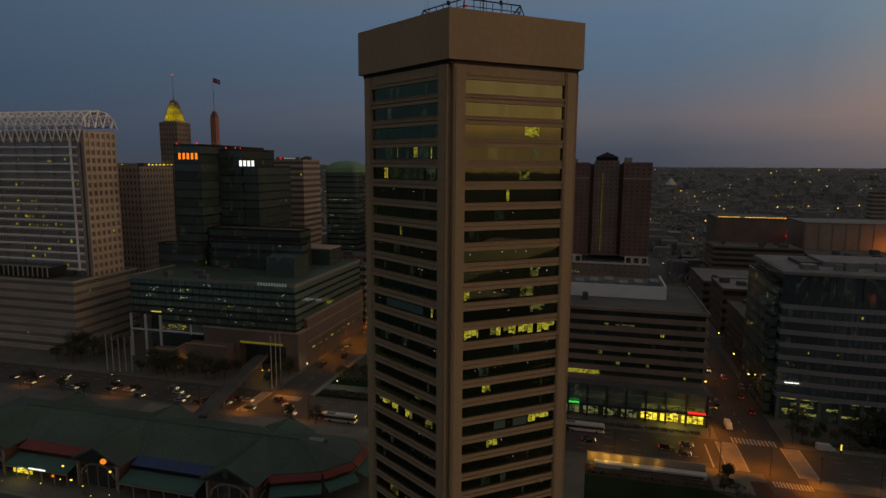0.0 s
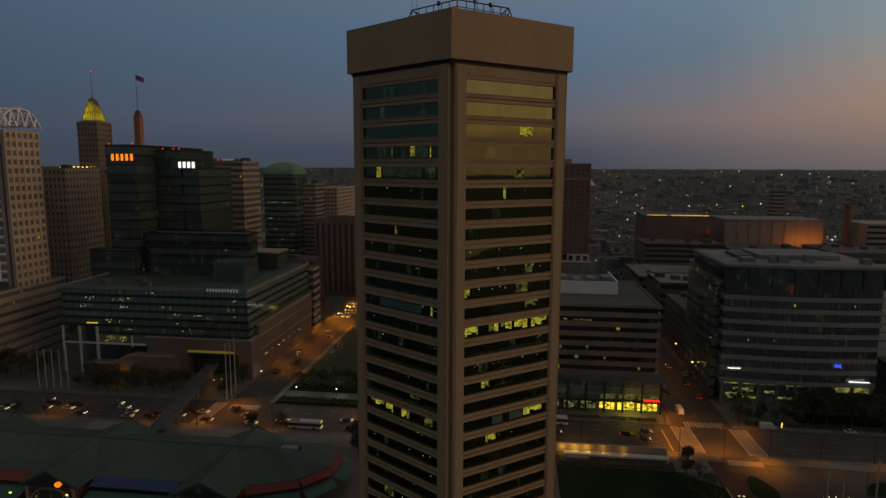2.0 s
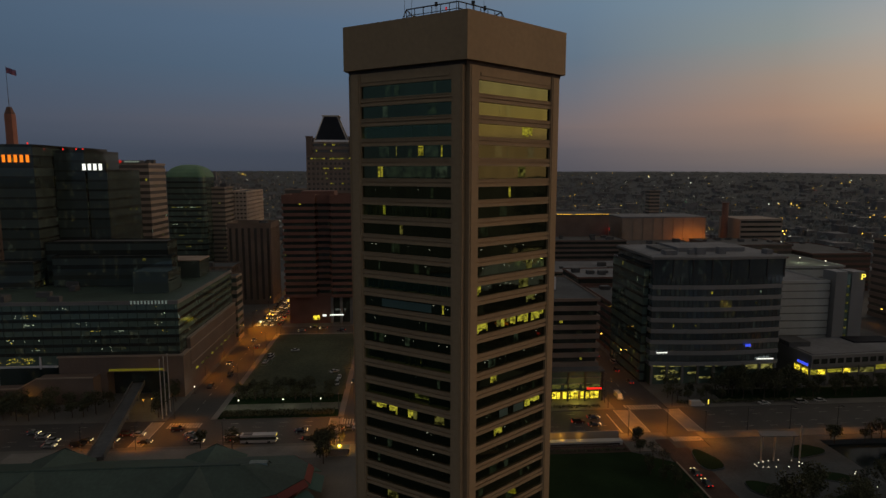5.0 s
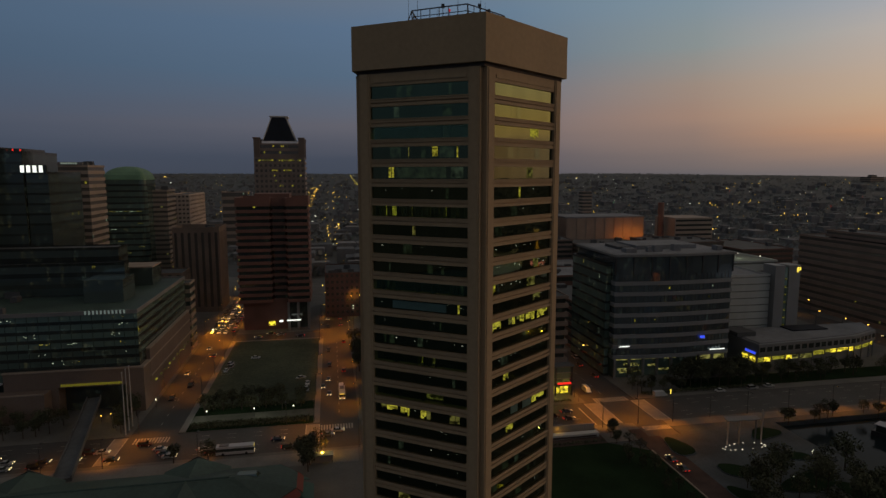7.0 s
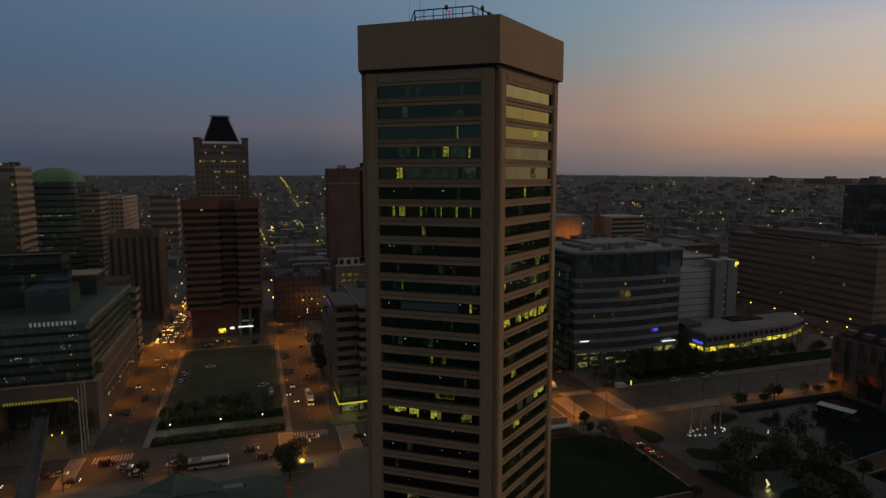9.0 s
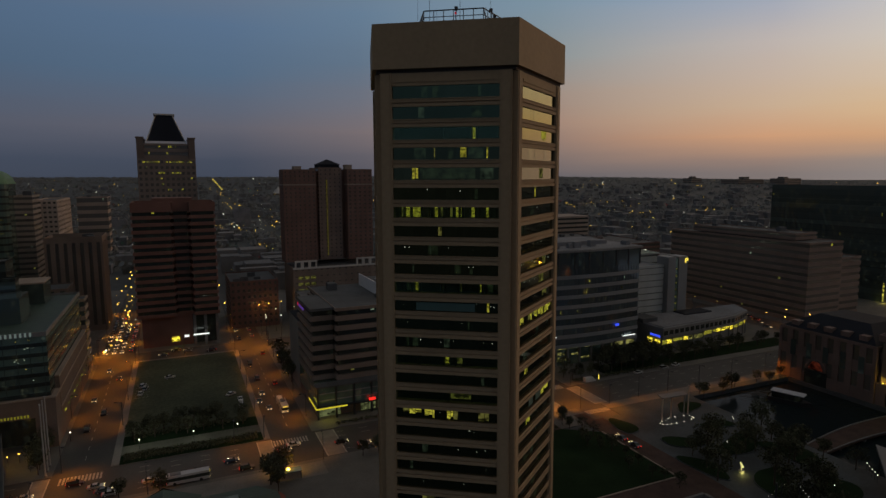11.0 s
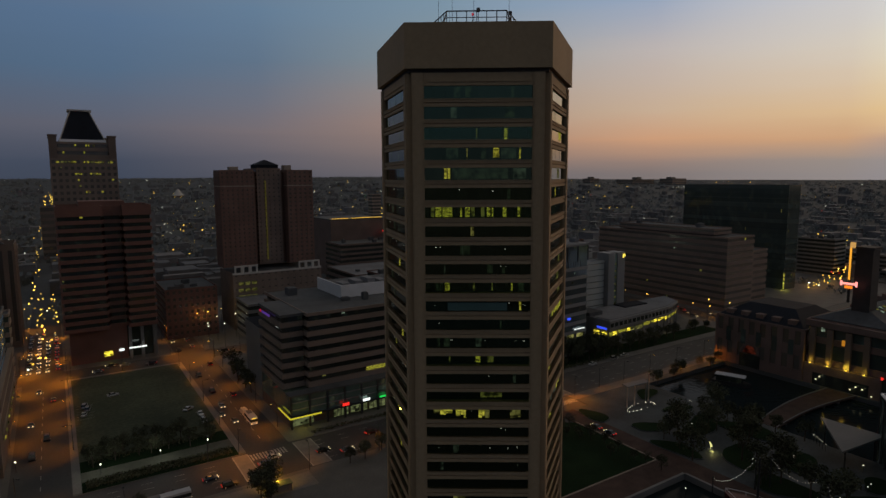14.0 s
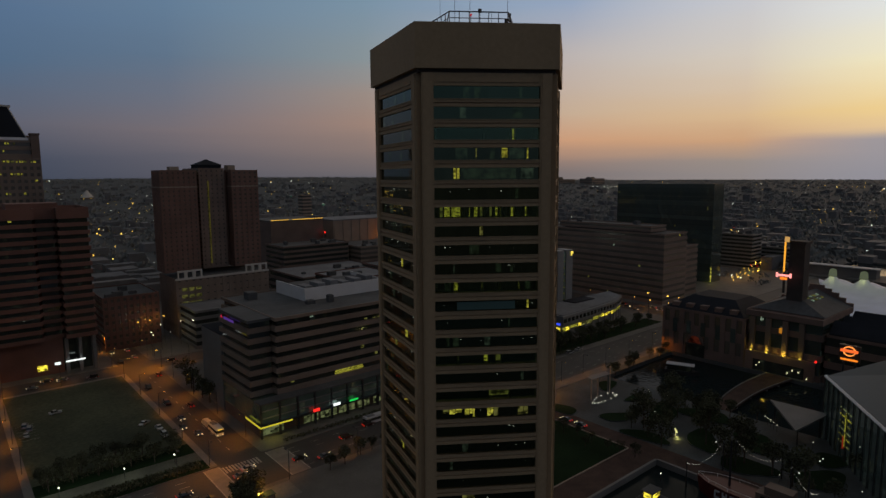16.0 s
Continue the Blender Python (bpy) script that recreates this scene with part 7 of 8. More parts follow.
def pier_tents():
    t = thing("tent_pavilion", "white tensile tent pavilion with lit cone tops on a pier", "pavilion", (350, -10, K))
    peaks = [(380, 36), (380, 17.5), (380, -1), (380, -19.5), (380, -38)]
    nx, ny = 28, 56
    top = MB()

    def height(x, y):
        f = (x - 306) / 90
        z = 8.2 + 6.5 * max(0.0, f) ** 0.8 - 0.9 * math.cos((y + 1) / 18.5 * 2 * math.pi + math.pi) * (0.3 + f)
        for a, b in peaks:
            z += 9.0 * math.exp(-math.hypot(x - a, y - b) / 4.6)
        return z

    for j in range(ny + 1):
        for i in range(nx + 1):
            x = 306 + 92 * i / nx
            y = -66 + (85 + 31 * i / nx) * j / ny
            top.v.append((x, y, height(x, y)))
    for j in range(ny):
        for i in range(nx):
            a = j * (nx + 1) + i
            top.f.append((a, a + 1, a + nx + 2, a + nx + 1))
    f = part("fabric_roof", top, surface("white_tent_fabric", (0.66, 0.72, 0.88), 0.7, var=0.12, big=0.1), t, "white stretched fabric roof")
    f.data.shade_smooth()
    so = f.modifiers.new("thickness", "SOLIDIFY")
    so.thickness = 0.25
    for x, y in peaks:
        z = height(x, y)
        part("cone_top", MB().cyl(x, y, z - 3.5, z + 1.0, 2.6, 14, 2.1).cyl(x, y, z + 1.0, z + 1.8, 2.1, 14, 0.8), glow("tent_glow", (0.62, 0.72, 0.42), 0.13), t, "softly lit cone top")
        part("mast", MB().cyl(x, y, K, z - 3, 0.5, 8), DARK_METAL, t)
        lamp("cone_light", x - 5.5, y, z - 1.5, 330, (1.0, 0.95, 0.25), 0.5)
    for y in range(-64, 18, 10):
        part("edge_post", MB().cyl(306.5, y, K, height(306.5, y), 0.2, 8), WHITE_METAL, t)
    part("eave_light", MB().box(305.4, 305.8, -2, 8, 7.2, 7.6), glow("eave_glow", (0.75, 0.85, 0.2), 0.25), t, "green-yellow lit eave")
    b = thing("pier_shed", "long white-roofed pier shed on the far side of the basin", "building", (516, 72, -1.6))
    part("pier", MB().box(500, 540, 30, 110, -1.5, 1.2), PAVING, b)
    part("wall", MB().box(512, 524, 42, 104, 1.2, 9.6), STONE_GREY, b)
    part("roof", MB().box(510, 520, 40, 106, 9.6, 10.4), WHITE_WALL, b, "white flat roof")


pier_tents()


# ---------------------------------------------------------------- plaza: monument, string lights, ramp wall, flagpoles
def plaza():
    t = thing("column_monument", "memorial of three tall rusted columns with flat canopy", "monument", (108, 37, K))
    for x, y in ((103.2, 38.8), (107.4, 38.6), (116.3, 38.9)):
        part("column", MB().box(x - 0.17, x + 0.17, y - 0.17, y + 0.17, K, 9.0 if x < 110 else 11.5), STONE_ROSE, t)
    part("canopy", MB().prism([(102, 37.6), (114, 36.8), (115, 40.3), (103, 41.4)], 8.9, 9.15), STONE_GREY, t)
    part("canopy_post", MB().box(112.6, 112.9, 37.3, 37.6, K, 8.9), STONE_GREY, t)
    for i in range(15):
        a = 2 * math.pi * (i + 0.3 * math.sin(i * 5)) / 15
        x, y = 106.6 + 7.9 * math.cos(a), 35.0 + 2.3 * math.sin(a) + 0.4 * math.sin(i * 7)
        if i == 0:
            first = thing("ground_light", "small bright bollard light in a ring on the plaza", "light", (x, y, K), "plaza ring lights")
            part("bollard", MB().cyl(x, y, K, 0.8, 0.14, 8), DARK_METAL, first)
            part("lens", MB().cyl(x, y, 0.8, 0.95, 0.11, 8), L_COOL, first)
        else:
            copy_thing(first, pose(x, y, K))
    # curved lawns and planting beds between the paths
    for i, (x, y, rx, ry, turn) in enumerate(((112, 12, 12, 5, 20), (96, 21, 8, 4, -30), (122, 0, 6, 10, 10), (100, -10, 10, 5, 35), (119, 27, 7, 3, -15), (112, -22, 9, 6, 40), (92, -28, 6, 9, 15), (100, -46, 9, 6, -25), (88, 5, 4, 9, 10), (86, 40, 4, 7, 0), (122, 44, 7, 4, 20), (116, -44, 6, 5, 0))):
        pl = thing("planting_bed", "low curved planting bed edged in pale stone", "planter", (x, y, K), "plaza beds")
        ca, sa = math.cos(radians(turn)), math.sin(radians(turn))

        def ring(d):
            pts = []
            for k in range(28):
                a = 2 * math.pi * k / 28
                w = 1 + 0.13 * math.sin(3 * a + i)
                u, v = (rx - d) * w * math.cos(a), (ry - d) * w * math.sin(a)
                pts.append((x + u * ca - v * sa, y + u * sa + v * ca))
            return pts

        part("kerb", MB().prism(ring(0), K, 0.40), PLAZA, pl)
        part("soil", MB().prism(ring(0.35), 0.40, 0.52), LAWN, pl)
    # string lights between poles
    spans = [((69.3, -20.2, 6.0), (83.7, -23.6, 9.0)), ((88.4, -26.2, 9.0), (92.0, -37.6, 6.2)), ((85.0, -42.8, 9.0), (78.8, -51.9, 6.0))]
    for a, b in spans:
        s = thing("string_lights", "hanging string of small white bulbs between poles", "string lights", a, "string lights")
        pts = []
        for k in range(19):
            f = k / 18
            p = Vector(a).lerp(Vector(b), f)
            p.z -= 2.6 * 4 * f * (1 - f)
            pts.append(p)
        cable = MB()
        for p, q in zip(pts, pts[1:]):
            cable.rod(p, q, 0.02, 4)
        part("cable", cable, DARK_METAL, s)
        for p in pts:
            part("bulb", MB().cyl(p.x, p.y, p.z - 0.1, p.z + 0.01, 0.052, 6), glow_bulb, s)
    for x, y, h in ((84, -24, 10), (88.2, -26, 10), (92.2, -38, 8), (85, -43, 10), (69, -20, 7)):
        p = thing("light_pole", "slender dark pole carrying string lights", "pole", (x, y, -1.7 if x < 72 else K), "string light poles")
        part("shaft", MB().cyl(x, y, -1.7 if x < 72 else K, h, 0.22, 8, 0.12), DARK_METAL, p)
    # small sculpture lit from below
    sc = thing("lit_sculpture", "small pale sculpture lit from below on the plaza", "sculpture", (96, -2, K))
    part("plinth", MB().cyl(96, -2, K, 0.8, 0.9, 12), STONE_GREY, sc)
    # the form glows by itself: its uplighting is put into the material
    part("form", MB().cyl(96, -2, 0.8, 1.8, 0.12, 8).rod((96.3, -2.2, 1.7), (95.7, -1.8, 3.3), 0.38, 10, 0.2), glow("sculpture_uplit_glow", (1.0, 0.95, 0.35), 0.8), sc)
    lamp("sculpture_uplight", 95.2, -3.2, 0.7, 130, (1.0, 0.85, 0.25), 0.2)
    # sunken ramp beside the boulevard with lit retaining wall
    r = thing("ramp_wall", "lit retaining wall and parapet of a sunken ramp", "wall", (45, 56, K))
    part("wall", MB().box(27.5, 63, 56.6, 57.2, K, 3.4), STONE_TAN, r)
    part("slab", MB().box(30, 63, 52.8, 55.2, K, 1.6), STONE_WHITE, r, "long pale capping slab")
    # dark strip on the slab's face painting the shade below the capping
    part("shadow_gap", MB().box(38, 62, 52.6, 52.79, 0.4, 1.0), CONCRETE_SHADE, r)
    for x in (33.5, 36):
        part("lamp", MB().box(x, x + 0.5, 55.3, 55.5, 1.0, 1.4), L_COOL, r)


def footbridge():
    t = thing("footbridge", "low curved brick-paved footbridge across the inlet", "bridge", (162, 1, -0.4))
    n = 12
    south, north = [], []
    for k in range(n + 1):
        f = k / n
        x = 132.6 + 58.8 * f
        sag = 2.4 * math.sin(math.pi * f)
        south.append((x, -4.6 + sag - 1.5 * f))
        north.append((x, 2.4 + sag + 3.0 * f))
    part("deck", MB().prism(south + north[::-1], -0.55, 0.18), BRICK_PAVING, t, "red-brown brick deck")
    for line, d in ((south, 0.0), (north, -0.35)):
        kerb = MB()
        for (ax, ay), (bx, by) in zip(line, line[1:]):
            kerb.add([(ax, ay + d, 0.18), (bx, by + d, 0.18), (bx, by + d + 0.35, 0.18), (ax, ay + d + 0.35, 0.18), (ax, ay + d, 0.5), (bx, by + d, 0.5), (bx, by + d + 0.35, 0.5), (ax, ay + d + 0.35, 0.5)],
                     [(0, 1, 5, 4), (2, 3, 7, 6), (4, 5, 6, 7)])
        part("edge_kerb", kerb, STONE_GREY, t)
    for k in (2, 5, 8, 10):
        (ax, ay), (bx, by) = south[k], north[k]
        part("pile_wall", MB().box(ax - 0.4, ax + 0.4, ay + 0.5, by - 0.5, -3.0, -0.55), STONE_GREY, t)


footbridge()


def low_lights():
    rng = random.Random(73)
    p = thing("lit_post", "short kerbside post with a glowing yellow panel", "sign", (109.3, 83.6, K))
    part("post", MB().box(109.15, 109.45, 83.45, 83.75, K, 1.0), DARK_METAL, p)
    part("panel", MB().box(109.15, 109.45, 83.45, 83.75, 1.0, 3.0), L_YELLOW, p, "glowing yellow panel")
    first = None
    for _ in range(16):
        x, y = rng.uniform(84, 130), rng.uniform(-62, 30)
        if first is None:
            first = thing("path_light", "small dim path light on the plaza", "light", (x, y, K), "plaza path lights")
            part("post", MB().cyl(x, y, K, 2.6, 0.06, 6), DARK_METAL, first)
            part("lens", MB().cyl(x, y, 2.6, 2.8, 0.08, 8), L_COOL, first)
        else:
            copy_thing(first, pose(x, y, K))
    for k in range(5):
        copy_thing(first, pose(131.9 - 1.25 * k, -17.6 - 1.5 * k, K))


low_lights()


def hedge(x0, x1, y0, y1, z, h, seed):
    rng = random.Random(seed)
    mb = MB()
    n = int((x1 - x0) * (y1 - y0) * 9)
    for _ in range(min(n, 2600)):
        p = Vector((rng.uniform(x0, x1), rng.uniform(y0, y1), z + h * rng.random() ** 0.6))
        u = Vector((rng.gauss(0, 1), rng.gauss(0, 1), rng.gauss(0, 1))).normalized()
        v = u.orthogonal().normalized()
        s = rng.uniform(0.2, 0.42)
        mb.add([tuple(p - u * s), tuple(p + v * s * 0.7), tuple(p + u * s), tuple(p - v * s * 0.7)], [(0, 1, 2, 3)])
    solo("hedge", mb, LEAF, "dark clipped hedge along the pavement", "hedge", kind="stuff")


glow_bulb = glow("string_bulb", (1.0, 0.95, 0.78), 1.4)
plaza()


FLAGPOLE = surface("dull_flagpole_paint", (0.34, 0.33, 0.32), 0.5, var=0.15)


def flagpoles():
    for x in (-185.5, -182.2, -178.8, -175.4, -172):
        t = thing("flagpole", "tall bare white flagpole on a small base", "flagpole", (x, 86, K), "flagpoles")
        part("pole", MB().cyl(x, 86, K, 17, 0.26, 8, 0.16), FLAGPOLE, t)
        part("base", MB().cyl(x, 86, K, 0.5, 0.5, 10), STONE_GREY, t)
        part("ball", MB().cyl(x, 86, 17, 17.4, 0.24, 8), FLAGPOLE, t)
    for y in (84.3, 88, 91.8):
        t = thing("flagpole", "tall bare white flagpole on a small base", "flagpole", (-101.2, y, K), "flagpoles")
        part("pole", MB().cyl(-101.2, y, K, 23, 0.26, 8, 0.16), FLAGPOLE, t)
        part("base", MB().cyl(-101.2, y, K, 0.5, 0.5, 10), STONE_GREY, t)
        part("ball", MB().cyl(-101.2, y, 23, 23.4, 0.24, 8), FLAGPOLE, t)


flagpoles()


# ---------------------------------------------------------------- trees
LEAF = surface("tree_leaves", (0.074, 0.078, 0.046), 0.9, var=0.4, big=0.4, fine=2, island=0.45, spec=0.15)
BARK = surface("bark", (0.07, 0.05, 0.04), 0.95, var=0.3)


def tree(seed, h, r, x, y, z):
    rng = random.Random(seed)
    t = thing("street_tree", "leafy broad street tree, dark in the dawn light", "tree", (x, y, z), "street trees")
    tr = MB()
    th = h * 0.42
    tr.cyl(x, y, z, z + th, 0.24, 8, 0.15)
    ends = []
    for i in range(6):
        a = i * 1.05 + rng.uniform(-0.3, 0.3)
        e = (x + math.cos(a) * r * 0.55, y + math.sin(a) * r * 0.55, z + h * rng.uniform(0.6, 0.85))
        tr.rod((x, y, z + th * rng.uniform(0.75, 1.0)), e, 0.10, 5, 0.03)
        ends.append(e)
    tr.rod((x, y, z + th), (x, y, z + h * 0.9), 0.12, 5, 0.03)
    part("trunk", tr, BARK, t)
    cr = MB()
    cl = ends + [(x, y, z + h * 0.9)] + [(x + rng.uniform(-0.7, 0.7) * r, y + rng.uniform(-0.7, 0.7) * r, z + h * rng.uniform(0.45, 0.85)) for _ in range(9)]
    for c in cl:
        cr_r = r * rng.uniform(0.28, 0.46)
        for _ in range(42):
            d = Vector((rng.gauss(0, 1), rng.gauss(0, 1), rng.gauss(0, 0.8))).normalized() * cr_r * rng.uniform(0.55, 1.08)
            p = Vector(c) + d
            u = Vector((rng.gauss(0, 1), rng.gauss(0, 1), rng.gauss(0, 1))).normalized()
            v = u.orthogonal().normalized()
            s = rng.uniform(0.22, 0.46)
            cr.add([tuple(p - u * s), tuple(p + v * s * 0.6), tuple(p + u * s), tuple(p - v * s * 0.6)], [(0, 1, 2, 3)])
    part("crown", cr, LEAF, t)
    return t


for k, (a, b, c, d, z, h) in enumerate(((-79, -40, 101.5, 104.6, 0.24, 1.8), (-80, -38, 84.4, 89.6, 0.24, 1.0), (-10, 66, 84.8, 86.6, K, 1.0), (98, 160, 86.0, 88.2, K, 1.2), (28, 63, 48.2, 49.6, K, 0.8))):
    hedge(a, b, c, d, z, h, 60 + k)


def plant_trees():
    rng = random.Random(17)
    protos = [tree(200 + i, 8.6 + i * 0.7, 3.3 + 0.3 * i, *p) for i, p in enumerate(((-38.5, 50.5, K), (-160, 92, K), (100, 97, K), (110, 8, 0.62)))]
    spots = []

    def row(n, x0, x1, y0, y1, smin, smax, z=K):
        for _ in range(n):
            for _ in range(30):
                x, y = rng.uniform(x0, x1), rng.uniform(y0, y1)
                if not (98 < x < 136 and -46 < y < -22) and all(math.hypot(x - a, y - b) > 3.6 for a, b, *_ in spots):
                    break
            spots.append((x, y, z, rng.uniform(smin, smax)))

    row(22, -172, -126, 86, 99, 0.62, 0.9)
    row(7, -106, -103, 86, 106, 0.6, 0.8)
    row(10, -225, -190, 86, 104, 0.8, 1.15)
    row(18, -79, -40, 98.5, 108, 0.62, 0.9)
    row(5, -17.6, -16.6, 132, 172, 1.0, 1.25)
    row(8, 97, 118, 88, 95, 0.45, 0.7)
    row(24, 118, 160, 89, 103, 0.75, 1.1)
    row(18, 165, 245, 90, 99, 0.65, 0.95)
    row(4, -39, -34, 44, 56, 0.8, 1.0)
    row(5, -200, -60, 58.0, 60.5, 0.6, 0.8)
    row(38, 84, 130, -60, 20, 0.6, 1.3)
    row(9, 134, 190, 48.5, 55, 0.5, 0.8)
    row(12, 64, 72, -2, 40, 0.35, 0.6)
    row(6, 66, 70, 42, 56, 0.4, 0.6)
    row(5, -20, 20, 56, 60, 0.5, 0.75)
    row(9, 5, 66, 199, 202, 0.6, 0.9)
    row(6, 196, 250, 70 - 10, 60.5, 0.5, 0.7)
    row(14, 193, 330, 59, 61, 0.5, 0.8)
    for x, y, z, s in spots:
        copy_thing(rng.choice(protos), pose(x, y, z, 0, 0, rng.uniform(0, 360)) @ Matrix.Scale(s, 4))


plant_trees()


# ---------------------------------------------------------------- vehicles
PAINTS = [surface("car_paint", c, 0.3, 0.3, var=0.05) for c in ((0.42, 0.42, 0.42), (0.02, 0.02, 0.022), (0.12, 0.13, 0.15), (0.055, 0.012, 0.012), (0.02, 0.03, 0.06), (0.6, 0.6, 0.58))]
RUBBER = surface("tyre_rubber", (0.02, 0.02, 0.02), 0.9)
L_HEAD = glow("headlight_glow", (1.0, 0.82, 0.42), 1.9)
L_TAIL = glow("tail_light", (1.0, 0.04, 0.02), 0.9)
LENS = surface("unlit_lens", (0.3, 0.3, 0.3), 0.3)


def shaped(profile, w, top):
    """A car body from its side outline: the upper part narrower than the lower."""
    mb = MB()
    n = len(profile)
    vs = []
    for s in (-1, 1):
        for x, z in profile:
            k = top if z > 0.95 else 1.0
            vs.append((x, s * w * k, z))
    fs = [tuple(range(n - 1, -1, -1)), tuple(range(n, 2 * n))] + [(i, (i + 1) % n, n + (i + 1) % n, n + i) for i in range(n)]
    return mb.add(vs, [tuple(reversed(f)) for f in fs])


def car(paint, kind, lights, x, y, z, rz):
    names = {"sedan": "car", "suv": "car", "van": "van"}
    t = thing(names[kind], {"sedan": "sedan on the street", "suv": "tall hatchback car on the street", "van": "white delivery van at the kerb"}[kind], names[kind], (0, 0, 0), "cars" if kind != "van" else "vans")
    if kind == "sedan":
        body = shaped([(-2.2, 0.35), (2.2, 0.35), (2.25, 0.7), (1.1, 0.92), (-1.5, 0.94), (-2.2, 0.85)], 0.88, 1)
        cabin = shaped([(-1.5, 0.93), (1.05, 0.91), (0.45, 1.40), (-0.9, 1.42)], 0.86, 0.8)
    elif kind == "suv":
        body = shaped([(-2.3, 0.4), (2.3, 0.4), (2.35, 0.85), (1.2, 0.94), (-2.2, 0.94)], 0.93, 1)
        cabin = shaped([(-2.2, 0.94), (1.15, 0.94), (0.6, 1.66), (-2.0, 1.70)], 0.92, 0.86)
    else:
        body = shaped([(-2.9, 0.4), (2.8, 0.4), (2.85, 0.93), (2.2, 0.94), (-2.9, 0.94)], 1.0, 1)
        cabin = shaped([(-2.9, 0.94), (2.2, 0.94), (1.4, 2.25), (-2.9, 2.35)], 1.0, 0.93)
    part("body", body, paint, t)
    part("cabin", cabin, GLASS_BLACK if kind != "van" else paint, t, "dark glazed cabin" if kind != "van" else "")
    part("roof_panel", MB().box(-0.85 if kind == "sedan" else -1.9, 0.4, -0.66, 0.66, {"sedan": 1.405, "suv": 1.68, "van": 2.30}[kind], {"sedan": 1.45, "suv": 1.73, "van": 2.36}[kind]), paint, t)
    for wx in (-1.35, 1.4):
        for wy in (-0.82, 0.82):
            wheel = MB()
            wheel.rod((wx, wy - 0.12, 0.33), (wx, wy + 0.12, 0.33), 0.33, 12)
            wh = part("wheel", wheel, RUBBER, t)
            o = 0.125 if wy > 0 else -0.125
            part("rim", MB().rod((wx, wy + o, 0.33), (wx, wy + o * 1.15, 0.33), 0.2, 10), WHITE_METAL, wh, "pale metal rim")
    fx = 2.25 if kind != "van" else 2.85
    bx = -2.2 if kind == "sedan" else (-2.3 if kind == "suv" else -2.9)
    for wy in (-0.62, 0.62):
        part("headlight", MB().box(fx - 0.1, fx + 0.06, wy - 0.2, wy + 0.2, 0.55, 0.82), L_HEAD if lights else LENS, t)
        part("tail_light", MB().box(bx - 0.06, bx + 0.1, wy - 0.2, wy + 0.2, 0.6, 0.85), L_TAIL if lights else AWNING_RED, t)
    t.matrix_basis = pose(x, y, z, 0, 0, rz)
    return t


def bus(x, y, z, rz, long=12.0, lit=True):
    t = thing("bus", "white city bus with dark window band", "bus", (0, 0, 0), "buses")
    L = long / 2
    part("body", MB().box(-L, L, -1.27, 1.27, 0.35, 1.3).box(-L, L, -1.27, 1.27, 2.35, 3.0), WHITE_WALL, t)
    part("window_band", MB().box(-L + 0.03, L - 0.03, -1.23, 1.23, 1.3, 2.35), GLASS_BLACK, t)
    part("roof_unit", MB().box(-L + 1, -L + 4, -0.9, 0.9, 3.0, 3.3), ROOF_PALE, t)
    for wx in (-L + 2.2, L - 2.4):
        for wy in (-1.15, 1.15):
            part("wheel", MB().rod((wx, wy - 0.14, 0.48), (wx, wy + 0.14, 0.48), 0.48, 12), RUBBER, t)
    for wy in (-0.9, 0.9):
        part("headlight", MB().box(L - 0.05, L + 0.06, wy - 0.2, wy + 0.2, 0.6, 0.9), L_HEAD, t)
        part("tail_light", MB().box(-L - 0.06, -L + 0.05, wy - 0.15, wy + 0.15, 0.7, 1.0), L_TAIL, t)
    part("route_sign", MB().box(L, L + 0.05, -0.8, 0.8, 2.45, 2.8), L_YELLOW, t, "lit yellow route sign")
    t.matrix_basis = pose(x, y, z, 0, 0, rz)


